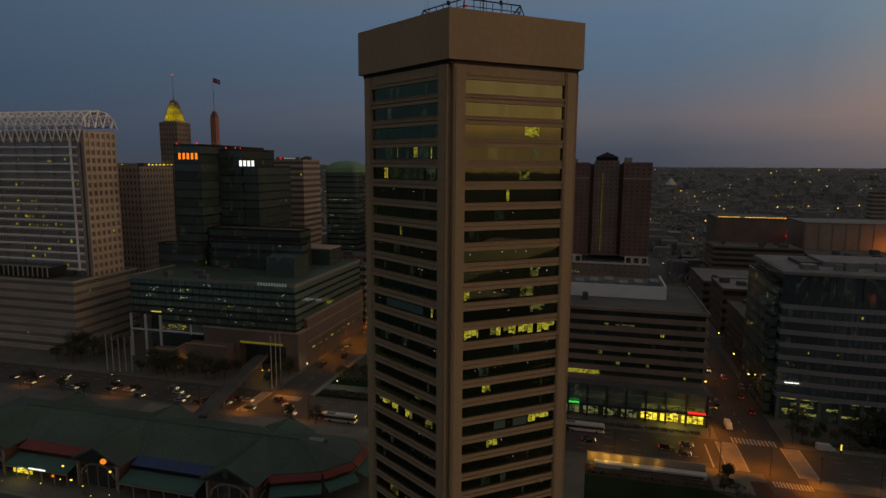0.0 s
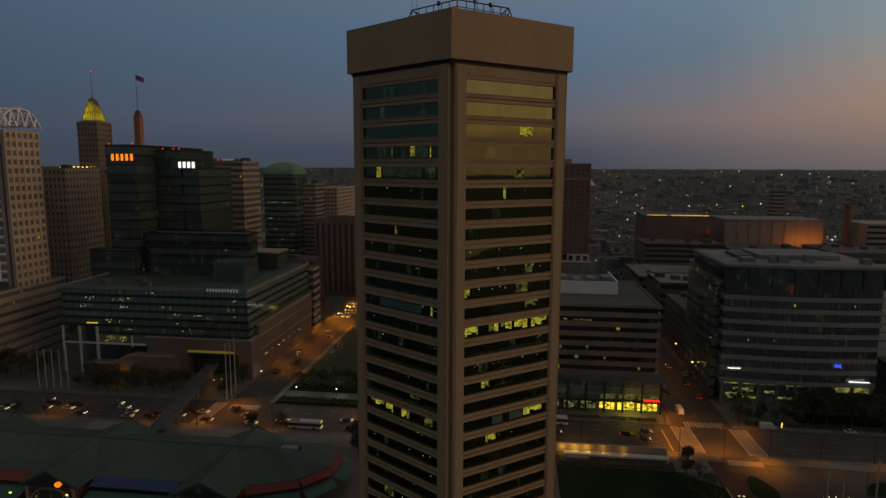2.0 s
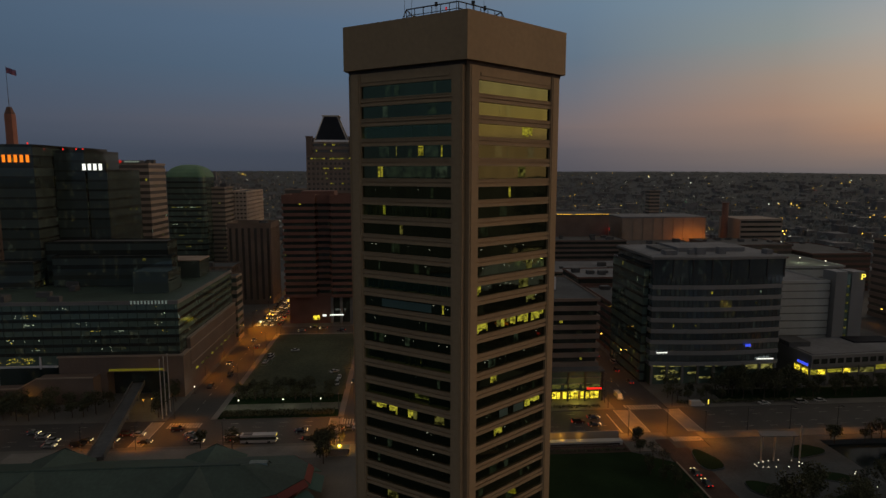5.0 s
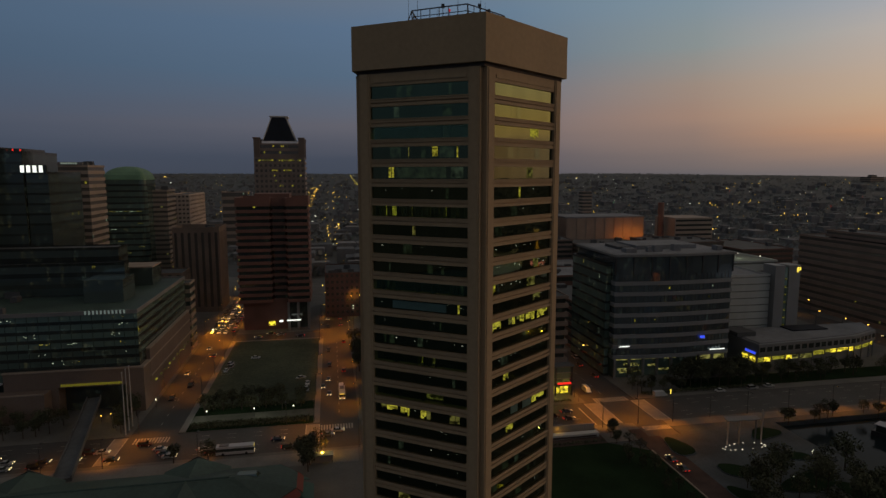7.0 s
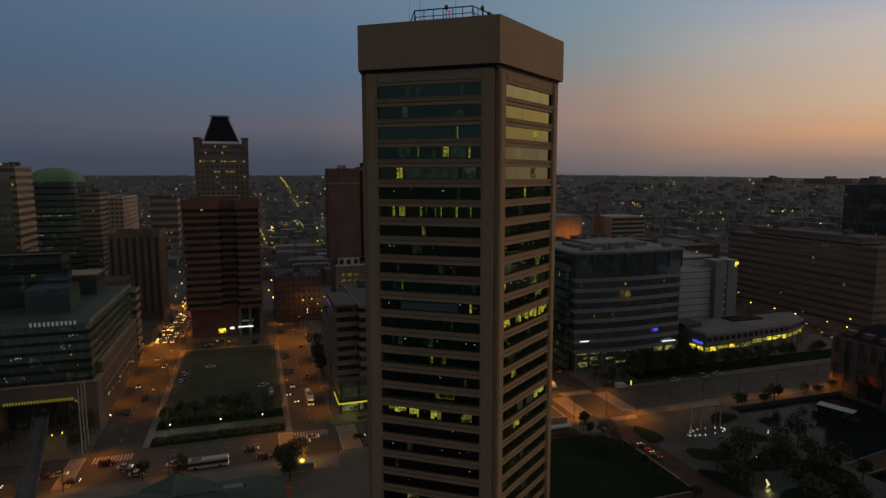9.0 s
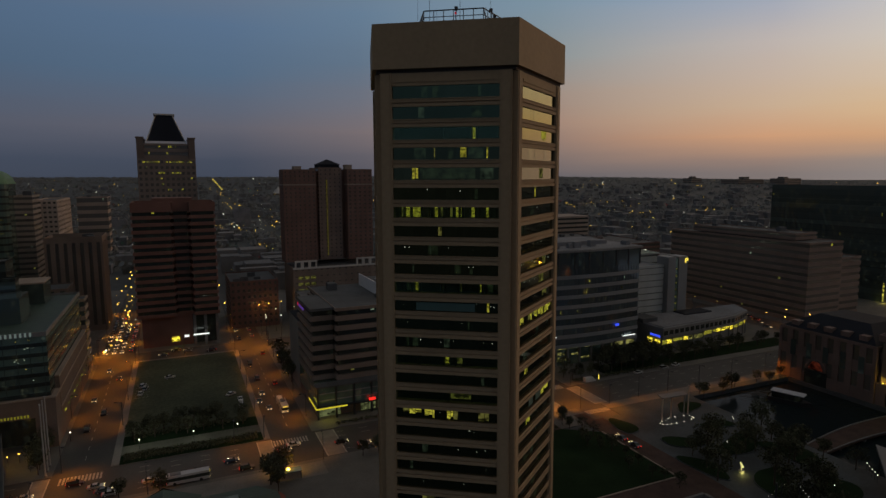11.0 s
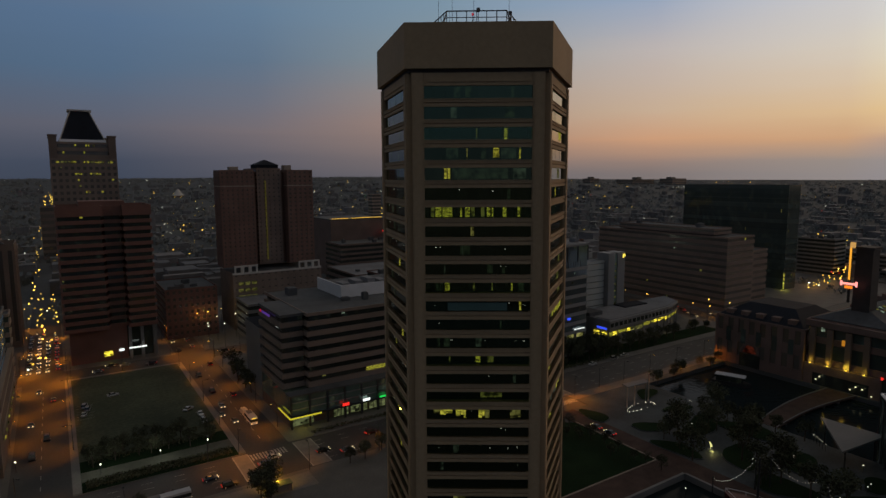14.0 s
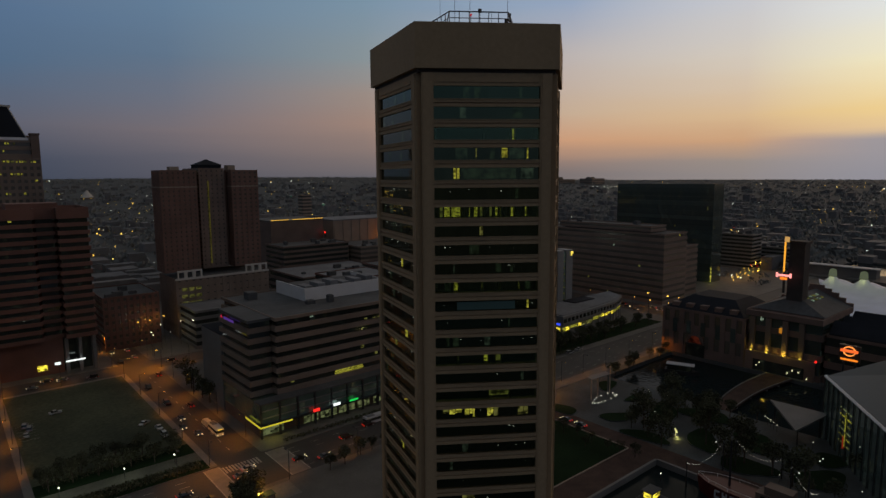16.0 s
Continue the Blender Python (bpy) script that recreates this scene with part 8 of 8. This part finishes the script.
def traffic():
    rng = random.Random(29)
    protos = [car(p, k, l, *q) for p, k, l, q in (
        (PAINTS[0], "sedan", True, (-131.7, 68.3, 0, 0)), (PAINTS[1], "suv", True, (-121.5, 64.4, 0, 0)), (PAINTS[2], "sedan", True, (-111.6, 67.0, 0, 0)), (PAINTS[1], "sedan", True, (-99.6, 64.9, 0, 0)),
        (PAINTS[3], "suv", True, (53.2, 71.9, 0, 0)), (PAINTS[4], "sedan", True, (58.4, 69, 0, 0)))]
    parked = [car(p, k, l, *q) for p, k, l, q in ((PAINTS[5], "sedan", False, (-66.8, 168.1, 0.22, 5)), (PAINTS[0], "suv", False, (-76.5, 156, 0.22, 80)), (PAINTS[5], "van", False, (105, 84.5, 0, 0)))]
    van = parked[2]
    for x, y, rz in ((-108.2, 71.6, 0), (-86.2, 70.3, 0), (-84, 66.8, 0), (-68.4, 64.6, 0), (-59.6, 67.5, 0), (-150, 64.5, 0), (-158, 68, 0), (-167, 71.5, 0), (-172, 75, 0), (-183, 67.5, 0), (-195, 71, 0), (-142, 75, 0), (-137, 71.5, 0), (-205, 64.3, 0), (-218, 68, 0),
                     (-48, 71, 0), (-44, 64, 0), (-31, 71.5, 0), (-27.5, 74.5, 0), (-12, 70, 0), (-5, 66, 0), (8, 74, 0), (20, 78, 0), (28, 71, 0), (60, 75.5, 0), (-240, 72, 0), (-250, 66, 0),
                     (-94, 118, -90), (-90, 133, -90), (-95, 150, -90), (-88, 176, 90), (-93, 190, -90), (-31, 130, -90), (-30.5, 150, -90), (-24, 141, 90), (-31, 175, -90), (-23, 190, 90), (-30.5, 112, -90), (-33.2, 121, -90),
                     (-70, 208, 180), (-58, 212, 180), (-47, 207, 180), (-12, 210, 180), (-64, 215, 180), (8, 213, 180), (77, 118, -90), (88, 128, 90), (81, 160, -90), (86, 150, 90), (88.5, 112, 90), (78.2, 32, 90), (78.4, 25.6, 90)):
        copy_thing(rng.choice(protos), pose(x, y, 0.2 if y < 61 else 0, 0, 0, rz))
    for k in range(11):
        copy_thing(rng.choice(protos), pose(264 + (k % 4) * 4.6, 88 + k * 7.5 + rng.uniform(0, 3), 0, 0, 0, -90 if k % 4 < 2 else 90))
    for k in range(14):
        copy_thing(rng.choice(protos), pose(-232 + k * 12.5 + rng.uniform(-3, 3), (64.2, 67.6, 71.2, 74.8)[k % 4], 0, 0, 0, 0))
    # queues of lights going north along the first avenue
    for k in range(34):
        x = (-97.5, -93.8, -89.8, -86)[k % 4]
        copy_thing(rng.choice(protos), pose(x + rng.uniform(-0.3, 0.3), 222 + (k // 4) * 9 + rng.uniform(0, 4), 0, 0, 0, -90 if k % 4 < 3 else 90))
    for k in range(12):
        copy_thing(rng.choice(protos), pose((-31.5, -24)[k % 2], 224 + (k // 2) * 16 + rng.uniform(0, 6), 0, 0, 0, -90 if k % 2 == 0 else 90))
    for x, y, rz, z in ((-78, 150, 85, 0.22), (-43.1, 133.7, 40, 0.22), (-77.5, 160, 80, 0.22), (132.7, 84.2, 0, K), (148.5, 84.6, 0, K), (157, 85.5, 0, K), (-40.2, 118, -88, K), (-40.0, 126, -90, K), (74.0, 120, 90, 0), (74, 128, 90, 0), (74, 136, 90, 0), (91, 140, 90, 0)):
        copy_thing(rng.choice(parked[:2]), pose(x, y, z, 0, 0, rz))
    copy_thing(van, pose(77, 95, 0, 0, 0, -90))
    copy_thing(van, pose(-25.5, 118, 0, 0, 0, 90))
    bus(-61, 63.4, 0, 0)
    bus(26, 79, 0, 0, 14)
    bus(-25.3, 109, 0, -90, 9)


traffic()


# ---------------------------------------------------------------- street lamps
def far_lamp(x, y):
    """Deep-bowled lamps stand along the two eastern avenues."""
    return x > 240 or (69 < x < 94 and y > 110)


def street_lamp(x, y, rz, h=9.0, z=K):
    t = thing("street_lamp", "slim street lamp with glowing sodium head over the kerb", "street lamp", (0, 0, 0), "street lamps")
    part("pole", MB().cyl(0, 0, 0, h, 0.12, 8, 0.08), DARK_METAL, t)
    part("arm", MB().rod((0, 0, h - 0.2), (1.8, 0, h + 0.2), 0.06), DARK_METAL, t)
    bowl = 0.34 if far_lamp(x, y) else 0.08
    lum = part("luminaire", MB().box(1.45, 2.55, -0.26, 0.26, h - 0.02, h + 0.25), DARK_METAL, t)
    part("lens", MB().box(1.7, 2.3, -0.16 - bowl / 4, 0.16 + bowl / 4, h - bowl, h + 0.04), L_SODIUM, lum, "glowing amber lens")
    t.matrix_basis = pose(x, y, z, 0, 0, rz)
    return t


def lamps():
    spots = [  # x, y, heading of the arm, watts
        (-100.3, 59.5, 90, 11), (-118, 59.8, 90, 6), (-160, 59.8, 90, 6), (-205, 59.8, 90, 6), (-72, 59.8, 90, 5), (-33, 58.6, 90, 6), (-46, 84, -90, 3), (4, 60, 90, 4), (36, 60, 90, 5), (67.5, 59.5, 90, 18), (95.5, 59.6, -120, 17), (69, 84.5, -90, 9), (95, 84.8, -90, 7), (82, 60.5, 90, 17.5), (112, 61.2, -90, 4), (128, 61.2, -90, 4), (146, 61.2, -90, 7), (166, 61.2, -90, 11), (188, 61.2, -90, 12), (212, 61.2, -90, 12), (236, 61.2, -90, 10),
        (69.5, 90, 0, 13), (70.5, 118, 0, 24), (70.5, 146, 0, 28), (70.5, 174, 0, 24), (93.5, 132, 180, 7), (93.5, 160, 180, 6), (93.5, 196, 180, 8), (71, 222, 0, 8),
        (-82.4, 118, 180, 6), (-82.4, 146, 180, 9), (-82.4, 172, 180, 11), (-82.4, 198, 180, 20), (-100.6, 132, 0, 8), (-100.6, 160, 0, 11), (-100.6, 190, 0, 16), (-100.6, 222, 0, 26), (-82.4, 240, 180, 24), (-100.6, 262, 0, 24), (-82.4, 290, 180, 24), (-100.6, 320, 0, 20),
        (-36, 112, 0, 5), (-36, 140, 0, 6), (-36, 168, 0, 7), (-36, 196, 0, 11), (-18.6, 98, 180, 9), (-18.6, 126, 180, 8), (-18.6, 154, 180, 9), (-18.6, 182, 180, 9), (-18.6, 201, 180, 12), (-18.6, 226, 180, 9), (-36, 250, 0, 9), (-18.6, 275, 180, 9),
        (-81, 202, 135, 16), (-100.8, 219, -45, 14), (-36.4, 219, -45, 12), (-18, 202.2, 135, 16), (-60, 202.4, 90, 5), (-5, 202.4, 90, 7), (20, 219, -90, 7), (-97, 84.6, -60, 10), (-20.5, 60, 90, 3), (-36, 84.6, -90, 6), (261, 174, 0, 14), (261, 155, 0, 14), (261, 140, 0, 14), (261, 119, 0, 18), (261, 94, 0, 12), (284, 204, 180, 12), (284, 105, 180, 10), (284, 97, 180, 8), (261, 107, 0, 10), (284, 120, 180, 10), (250, 90, -90, 8),
    ]
    protos = {}
    for x, y, rz, kw in spots:
        key = far_lamp(x, y)
        if key in protos:
            copy_thing(protos[key], pose(x, y, K, 0, 0, rz))
        else:
            protos[key] = street_lamp(x, y, rz)
        a = radians(rz)
        lamp("street_lamp_light", x + 2 * math.cos(a), y + 2 * math.sin(a), 8.9, kw * (320 if 57 < y < 62 and kw < 17 else 385), (1.0, 0.30, 0.010), 0.3, spot=126, lean=rz)
    # paler globe lamps round the lot and the parking court
    for x, y, w in ((-58.6, 93.5, 350), (-75.7, 93.5, 350), (-44, 93.5, 120), (-98, 110, 60)):
        g = thing("globe_lamp", "low post lamp with bright white globe", "street lamp", (x, y, K), "globe lamps")
        part("post", MB().cyl(x, y, K, 3.2, 0.09, 8), DARK_METAL, g)
        part("globe", MB().cyl(x, y, 3.2, 3.35, 0.14, 10, 0.24).cyl(x, y, 3.35, 3.5, 0.24, 10, 0.24).cyl(x, y, 3.5, 3.65, 0.24, 10, 0.12), L_COOL, g, "glowing white globe")
        if w:
            lamp("globe_lamp_light", x, y, 4.3, w, (0.95, 1.0, 0.8), 0.3)
    # tall mast lamps of the parking court
    for x, y, h, amber in ((-9.2, 233.8, 13.9, 0), (-8.5, 219.5, 12.8, 0), (-16, 226, 12.5, 0), (-16.5, 220.5, 12.2, 0), (2, 238, 13.5, 0), (-16.8, 248.4, 14.0, 1), (-11.5, 246.5, 14.6, 1), (-3.4, 249, 15.0, 1)):
        g = thing("mast_lamp", "tall mast lamp with %s head in the parking court" % ("amber" if amber else "white"), "street lamp", (x, y, K), "mast lamps")
        part("mast", MB().cyl(x, y, K, h, 0.10, 8, 0.06), DARK_METAL, g)
        part("head", MB().cyl(x, y, h - 0.2, h, 0.12, 10, 0.27).cyl(x, y, h, h + 0.16, 0.27, 10, 0.18), L_SODIUM if amber else L_COOL, g, "glowing lamp head")
        lamp("mast_lamp_light", x, y - 0.7, h - 0.6, 220 if amber else 120, (1.0, 0.5, 0.06) if amber else (1.0, 0.95, 0.75), 0.3)
    for x, y in ((-113.5, 97.2), (-110.6, 98.4), (-106.0, 89.5), (-158.1, 98.6)):
        g = thing("garden_lamp", "short post lamp with amber lantern before the hotel", "street lamp", (x, y, K), "garden lamps")
        part("post", MB().cyl(x, y, K, 3.0, 0.06, 8), DARK_METAL, g)
        part("lantern", MB().cyl(x, y, 3.0, 3.3, 0.12, 8, 0.15).cyl(x, y, 3.3, 3.4, 0.15, 8, 0.04), L_SODIUM, g, "glowing amber lantern")
        lamp("garden_lamp_light", x, y, 4.0, 120, (1.0, 0.5, 0.06), 0.3)
    lamp("shop_spill", 58, 90.2, 4.0, 900, (1.0, 0.8, 0.12), 0.5)
    lamp("corner_shop_spill", -12, 90.0, 4.0, 250, (1.0, 0.85, 0.1), 0.4)
    for x, w in ((29.5, 130), (33.5, 150), (37.5, 120), (42.5, 80), (49, 50)):
        lamp("ramp_light", x, 55.4, 2.3, w, (1.0, 0.55, 0.06), 0.5)
    lamp("pavilion_light", -136, 0.5, 3.4, 110, (1.0, 0.85, 0.25), 0.3)


lamps()


# ---------------------------------------------------------------- far city
def far_city():
    rng = random.Random(41)
    built = [(-310, -90, 80, 480), (-90, 70, 210, 370), (90, 265, 60, 345), (262, 500, 90, 275), (60, 640, -400, 92), (110, 354, 296, 440), (50, 100, 850, 900)]
    blocks, roofs = MB(), MB()
    n = 0
    while n < 1900:
        az, r = radians(rng.uniform(-62, 92)), 300 + 2600 * rng.random() ** 1.6
        x, y = r * math.sin(az), r * math.cos(az)
        if any(a - 5 < x < b + 5 and c - 5 < y < d + 5 for a, b, c, d in built) or any(a - 3 < x < b + 3 for a, b in AVENUES) or (300 < x < 640 and y < 112):
            continue
        n += 1
        z = land(x, y) - 1.5
        w, d = rng.uniform(8, 30), rng.uniform(8, 26)
        h = rng.choice((6, 7, 8, 9, 9, 11, 14)) * rng.uniform(0.8, 1.2) if r > 600 else rng.uniform(8, 17)
        if rng.random() < 0.012 and r > 1000:
            h *= 2.4
        blocks.box(x - w / 2, x + w / 2, y - d / 2, y + d / 2, z, z + h + 1.5)
        if rng.random() < 0.6:
            roofs.box(x - w / 2 + 0.3, x + w / 2 - 0.3, y - d / 2 + 0.3, y + d / 2 - 0.3, z + h + 1.5, z + h + 1.9)
    # wall and roof colours evened out and greyed to stand in for haze
    solo("far_houses", blocks, surface("hazed_far_walls", (0.165, 0.158, 0.158), 0.9, var=0.25, island=0.2), "many low brick houses and sheds of the far city", "houses", kind="stuff")
    solo("far_roofs", roofs, surface("far_roof", (0.098, 0.100, 0.106), 0.9, var=0.3, island=0.3), "flat grey roofs of the far city", "roofs", kind="stuff")
    # tree masses between the houses and on the skyline
    cr = MB()
    def clump(x, y, z, s):
        for _ in range(10):
            p = Vector((x + rng.gauss(0, s * 0.7), y + rng.gauss(0, s * 0.7), z + s * rng.uniform(0.1, 1.25)))
            u = Vector((rng.gauss(0, 1), rng.gauss(0, 1), rng.gauss(0, 1))).normalized()
            v = u.orthogonal().normalized()
            q = s * rng.uniform(0.25, 0.5)
            cr.add([tuple(p - u * q), tuple(p + v * q), tuple(p + u * q), tuple(p - v * q)], [(0, 1, 2, 3)])

    for k in range(20):
        x, y = rng.uniform(408, 530), rng.choice((rng.uniform(94, 120), rng.uniform(138, 142)))
        if y < 130 or x < 480:
            clump(x, y, 0.5, rng.uniform(2.2, 3.4))
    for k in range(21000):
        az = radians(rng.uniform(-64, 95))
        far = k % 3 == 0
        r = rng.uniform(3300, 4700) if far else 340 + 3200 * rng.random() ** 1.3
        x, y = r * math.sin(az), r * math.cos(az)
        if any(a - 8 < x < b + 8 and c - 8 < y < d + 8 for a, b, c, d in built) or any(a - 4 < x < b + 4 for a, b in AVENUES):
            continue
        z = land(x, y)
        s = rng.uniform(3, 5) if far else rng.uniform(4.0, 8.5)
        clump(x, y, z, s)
    # leaves paler and bluer than the near trees: distance haze in the colour
    solo("far_woods", cr, surface("hazed_far_leaves", (0.128, 0.138, 0.138), 0.9, var=0.3, big=0.4, fine=2, island=0.2), "masses of trees across the far city, haze put into their colour", "woods", kind="stuff")
    # lights
    sets = {"amber": MB(), "white": MB(), "red": MB(), "green": MB()}
    for k in range(5600):
        az = radians(rng.uniform(-62, 92))
        r = 280 + 3300 * rng.random() ** 1.7
        x, y = r * math.sin(az), r * math.cos(az)
        if (300 < x < 640 and y < 112) or any(a < x < b and c < y < d for a, b, c, d in built[:5]):
            continue
        if noise.noise((x / 260, y / 260, 7)) + 0.6 * noise.noise((x / 90, y / 90, 2)) < rng.uniform(-0.35, 0.35):
            continue
        z = land(x, y) + rng.uniform(5, 11)
        s = (0.2 + r / 3100) * rng.choice((0.2, 0.25, 0.3, 0.35, 0.4, 0.5, 0.6, 1.1))
        c = rng.choices(("amber", "white", "red", "green"), (50, 42, 4, 4))[0]
        sets[c].cyl(x, y, z - s, z + s, s, 5)
    for k in range(75):
        x, y = rng.gauss(45, 48), rng.gauss(1000, 60)
        s = rng.choice((0.2, 0.25, 0.3, 0.4, 0.6))
        z = land(x, y) + rng.uniform(6, 10)
        sets[rng.choices(("amber", "white"), (65, 35))[0]].cyl(x, y, z - s, z + s, s, 5)
    for k in range(6):
        x = 331 + k * 3.6
        sets["amber" if k % 3 else "white"].cyl(x, 400, 35 + k * 0.45, 36 + k * 0.45, 0.45, 6)
    # floodlit yard near the skyline
    for k in range(11):
        x, y = 2262 + k * 6 + rng.uniform(-4, 4), 1580 - k * 8 + rng.uniform(-6, 6)
        s = rng.uniform(0.6, 1.5)
        z = land(x, y) + rng.uniform(6, 12)
        sets["white"].cyl(x, y, z - s, z + s, s, 6)
    # lamps strung along the avenues and cross streets
    for a, b in AVENUES:
        for k in range(78):
            y = 300 + k * 26
            for x in (a, b):
                if rng.random() < (0.85 if y < (2300 if a < -80 else 900) and a < 0 else 0.12):
                    s = (0.22 + y / 3600) * rng.uniform(0.55, 1.3)
                    p, q = x + rng.uniform(-5, 5), y + rng.uniform(-9, 9)
                    sets["amber"].cyl(p, q, land(p, q) + 7 - s, land(p, q) + 7 + s, s, 6)
    for yy in (430, 640, 900, 1250):
        for k in range(60):
            x = -500 + k * 28
            if rng.random() < 0.5:
                s = 0.35 + yy / 3000
                sets["amber" if rng.random() < 0.75 else "white"].cyl(x, yy, land(x, yy) + 8, land(x, yy) + 8 + 2 * s, s, 5)
    for k in range(7):
        for q, w in ((0, 0), (12, 6)):
            x, y = 398 + k * 15 + q, 112 + k * 3.0 + w
            sets["amber"].cyl(x, y, 5.6, 6.1, 0.25, 6)
    for k in range(15):
        x = 480 + k * 32
        sets[rng.choice(("amber", "amber", "white", "red"))].cyl(x + rng.uniform(-6, 6), 128 + (x - 480) * 0.40, 6, 7.6, 0.8, 6)
    # boulevard running out to the east with its traffic
    for k in range(46):
        x = 440 + 420 * (k / 46) ** 1.3
        y = 128 + max(0.0, x - 500) ** 1.12 * 0.245 + rng.uniform(-7, 7)
        s = 0.28 + x / 2600 * rng.uniform(0.6, 1.2)
        z = land(x, y) + rng.choice((1.0, 1.2, 8.0))
        sets[rng.choices(("amber", "white", "red", "green"), (60, 18, 16, 6))[0]].cyl(x, y, z, z + 1.6 * s, s, 6)
    for x, y in ((436, 127), (470, 129), (508, 133)):
        lamp("boulevard_lamp_light", x, y, 8.5, 2200, (1.0, 0.42, 0.03), 0.4)
    for k in range(26):
        f = (k + rng.random()) / 26
        x, y = 560 + 330 * f + rng.uniform(-6, 6), 150 + 185 * f + rng.uniform(-6, 6)
        s = rng.uniform(0.3, 0.6)
        z = land(x, y) + rng.choice((1.0, 8.0, 8.0))
        sets[rng.choices(("amber", "white", "red", "green"), (60, 18, 16, 6))[0]].cyl(x, y, z, z + 1.6 * s, s, 6)
    # queues at the lights on the first avenue
    for k in range(40):
        x, y = rng.uniform(-98, -85), 226 + 210 * rng.random() ** 1.5
        s = rng.uniform(0.22, 0.5)
        z = rng.choice((0.9, 0.9, 1.1, 5.5))
        sets[rng.choices(("amber", "white", "red"), (80, 10, 10))[0]].cyl(x, y, z, z + 1.3 * s, s, 6)
    for key, col, st in (("amber", (1.0, 0.60, 0.08), 3.6), ("white", (0.95, 1.0, 0.80), 2.6), ("red", (1.0, 0.06, 0.03), 0.9), ("green", (0.2, 1.0, 0.45), 0.5)):
        solo("far_lights", sets[key], glow("far_light_" + key, col, st, island=True, low=0.12), "countless small %s lights of the far city" % key, "city lights", kind="stuff")


far_city()


SPX, SPY = 285, 2133


def landmarks():
    c = thing("brick_chimney", "tall round brick factory chimney", "chimney", (286, 396, K))
    part("shaft", MB().cyl(286, 396, K, 63, 3.6, 16, 2.7), BRICK_RED, c)
    part("rim", MB().cyl(286, 396, 63, 64.2, 3.0, 16), BRICK_DARK, c)
    w = thing("floodlit_warehouse", "long warehouse with its end wall floodlit orange", "warehouse", (228, 408, K))
    part("wall", MB().box(186, 264, 388, 430, -0.5, 51), STONE_BUFF, w)
    part("roof", MB().box(185.5, 264.5, 387.5, 430.5, 51, 52), ROOF_PALE, w)
    for k in range(9):
        part("pilaster", MB().box(187 + k * 9.3, 188 + k * 9.3, 387.6, 388, 20, 51), STONE_BUFF, w)
    part("wing", MB().box(294, 334, 384, 420, -0.5, 50), STONE_TAN, w, "pale wing with ribbon windows")
    for z in (10.5, 15, 19.5, 24, 28.5, 33, 37.5, 42, 46.5):
        part("wing_window", MB().box(295, 333, 383.8, 383.95, z, z + 1.8), GLASS_BLACK, w)
    for x in (240, 250, 259):
        lamp("warehouse_floodlight", x, 380, 34, 1500, (1.0, 0.30, 0.025), 0.5)
        part("floodlight", MB().cyl(x, 380, -0.3, 33, 0.12, 6).box(x - 0.4, x + 0.4, 379.7, 380.3, 33, 33.5), DARK_METAL, w)
    d = thing("station_roof", "dark long building with a row of amber lights along its roof", "building", (146, 400, K))
    part("wall", MB().box(121, 171, 380, 424, -0.5, 54), BRICK_BROWN, d)
    part("roof", MB().box(120.5, 171.5, 379.5, 424.5, 54, 54.8), ROOF_GREY, d)
    for k in range(18):
        if k != 6:
            part("roof_lamp", MB().box(121.5 + k * 2.75, 123.5 + k * 2.75, 379.0, 379.4, 55.0, 55.45), ROOF_LAMP, d, "amber lamp on the roof edge")
    part("sign_post", MB().prism([(169.1, 372.0), (169.5, 371.8), (172.0, 379.0), (171.6, 379.2)], 38, 44.4), DARK_METAL, d)
    part("red_sign", MB().prism([(168.9, 372.1), (169.08, 372.04), (171.5, 379.0), (171.32, 379.06)], 41.6, 43.2), L_RED, d, "small red lit sign")
    b = thing("sign_tower", "slim far mast strung with yellow lights", "mast", (30, 1359, 5))
    part("mast", MB().box(29.6, 30.4, 1358.6, 1359.4, land(30, 1359) - 1, 74), DARK_METAL, b)
    part("boom", MB().rod((40, 1359, 60), (19, 1359, 87), 0.35, 6), DARK_METAL, b)
    for k in range(8):
        f = (k + 0.5) / 8
        part("lamp", MB().box(39.2 - 21 * f, 41.0 - 21 * f, 1357.2, 1358, 60 + 27 * f, 61.8 + 27 * f), L_YELLOW, b)
    for x0, x1, y0, y1, h, lb in ((2441, 2513, 2250, 2308, 76, "grey hospital block on the skyline"), (2545, 2725, 2043, 2153, 70, "large grey block on the skyline"), (2695, 2815, 1903, 1985, 74, "grey block on the skyline"), (2463, 2491, 2267, 2291, 85, "grey roof house over a block on the skyline"), (2623, 2663, 2079, 2111, 82, "grey roof house over a block on the skyline"), (2727, 2763, 1935, 1967, 82, "grey roof house over a block on the skyline"), (470, 490, 1000, 1020, 56, "small pale tower block far off"), (-95, -75, 700, 730, 60, "tan tower block far up the avenue"), (-160, -130, 640, 670, 70, "grey tower block far off")):
        # lighter stone on the distant blocks paints the haze before them
        office("far_block", lb, "building", x0, x1, y0, y1, h, 8, wall=STONE_BUFF if "pale" in lb or "grey" in lb else STONE_BROWN, glass=GLASS_MUTED, lit=0.01, seed=int(x0) + 999, plant=1)
    s = thing("tent_roof", "pale pointed tent-like roof far off", "roof", (SPX, SPY, K))
    part("wall", MB().cyl(SPX, SPY, land(SPX, SPY) - 1, 31, 21, 14), STONE_BROWN, s)
    part("roof", MB().cyl(SPX, SPY, 31, 55, 20, 14, 0.8), STONE_WHITE, s)


landmarks()
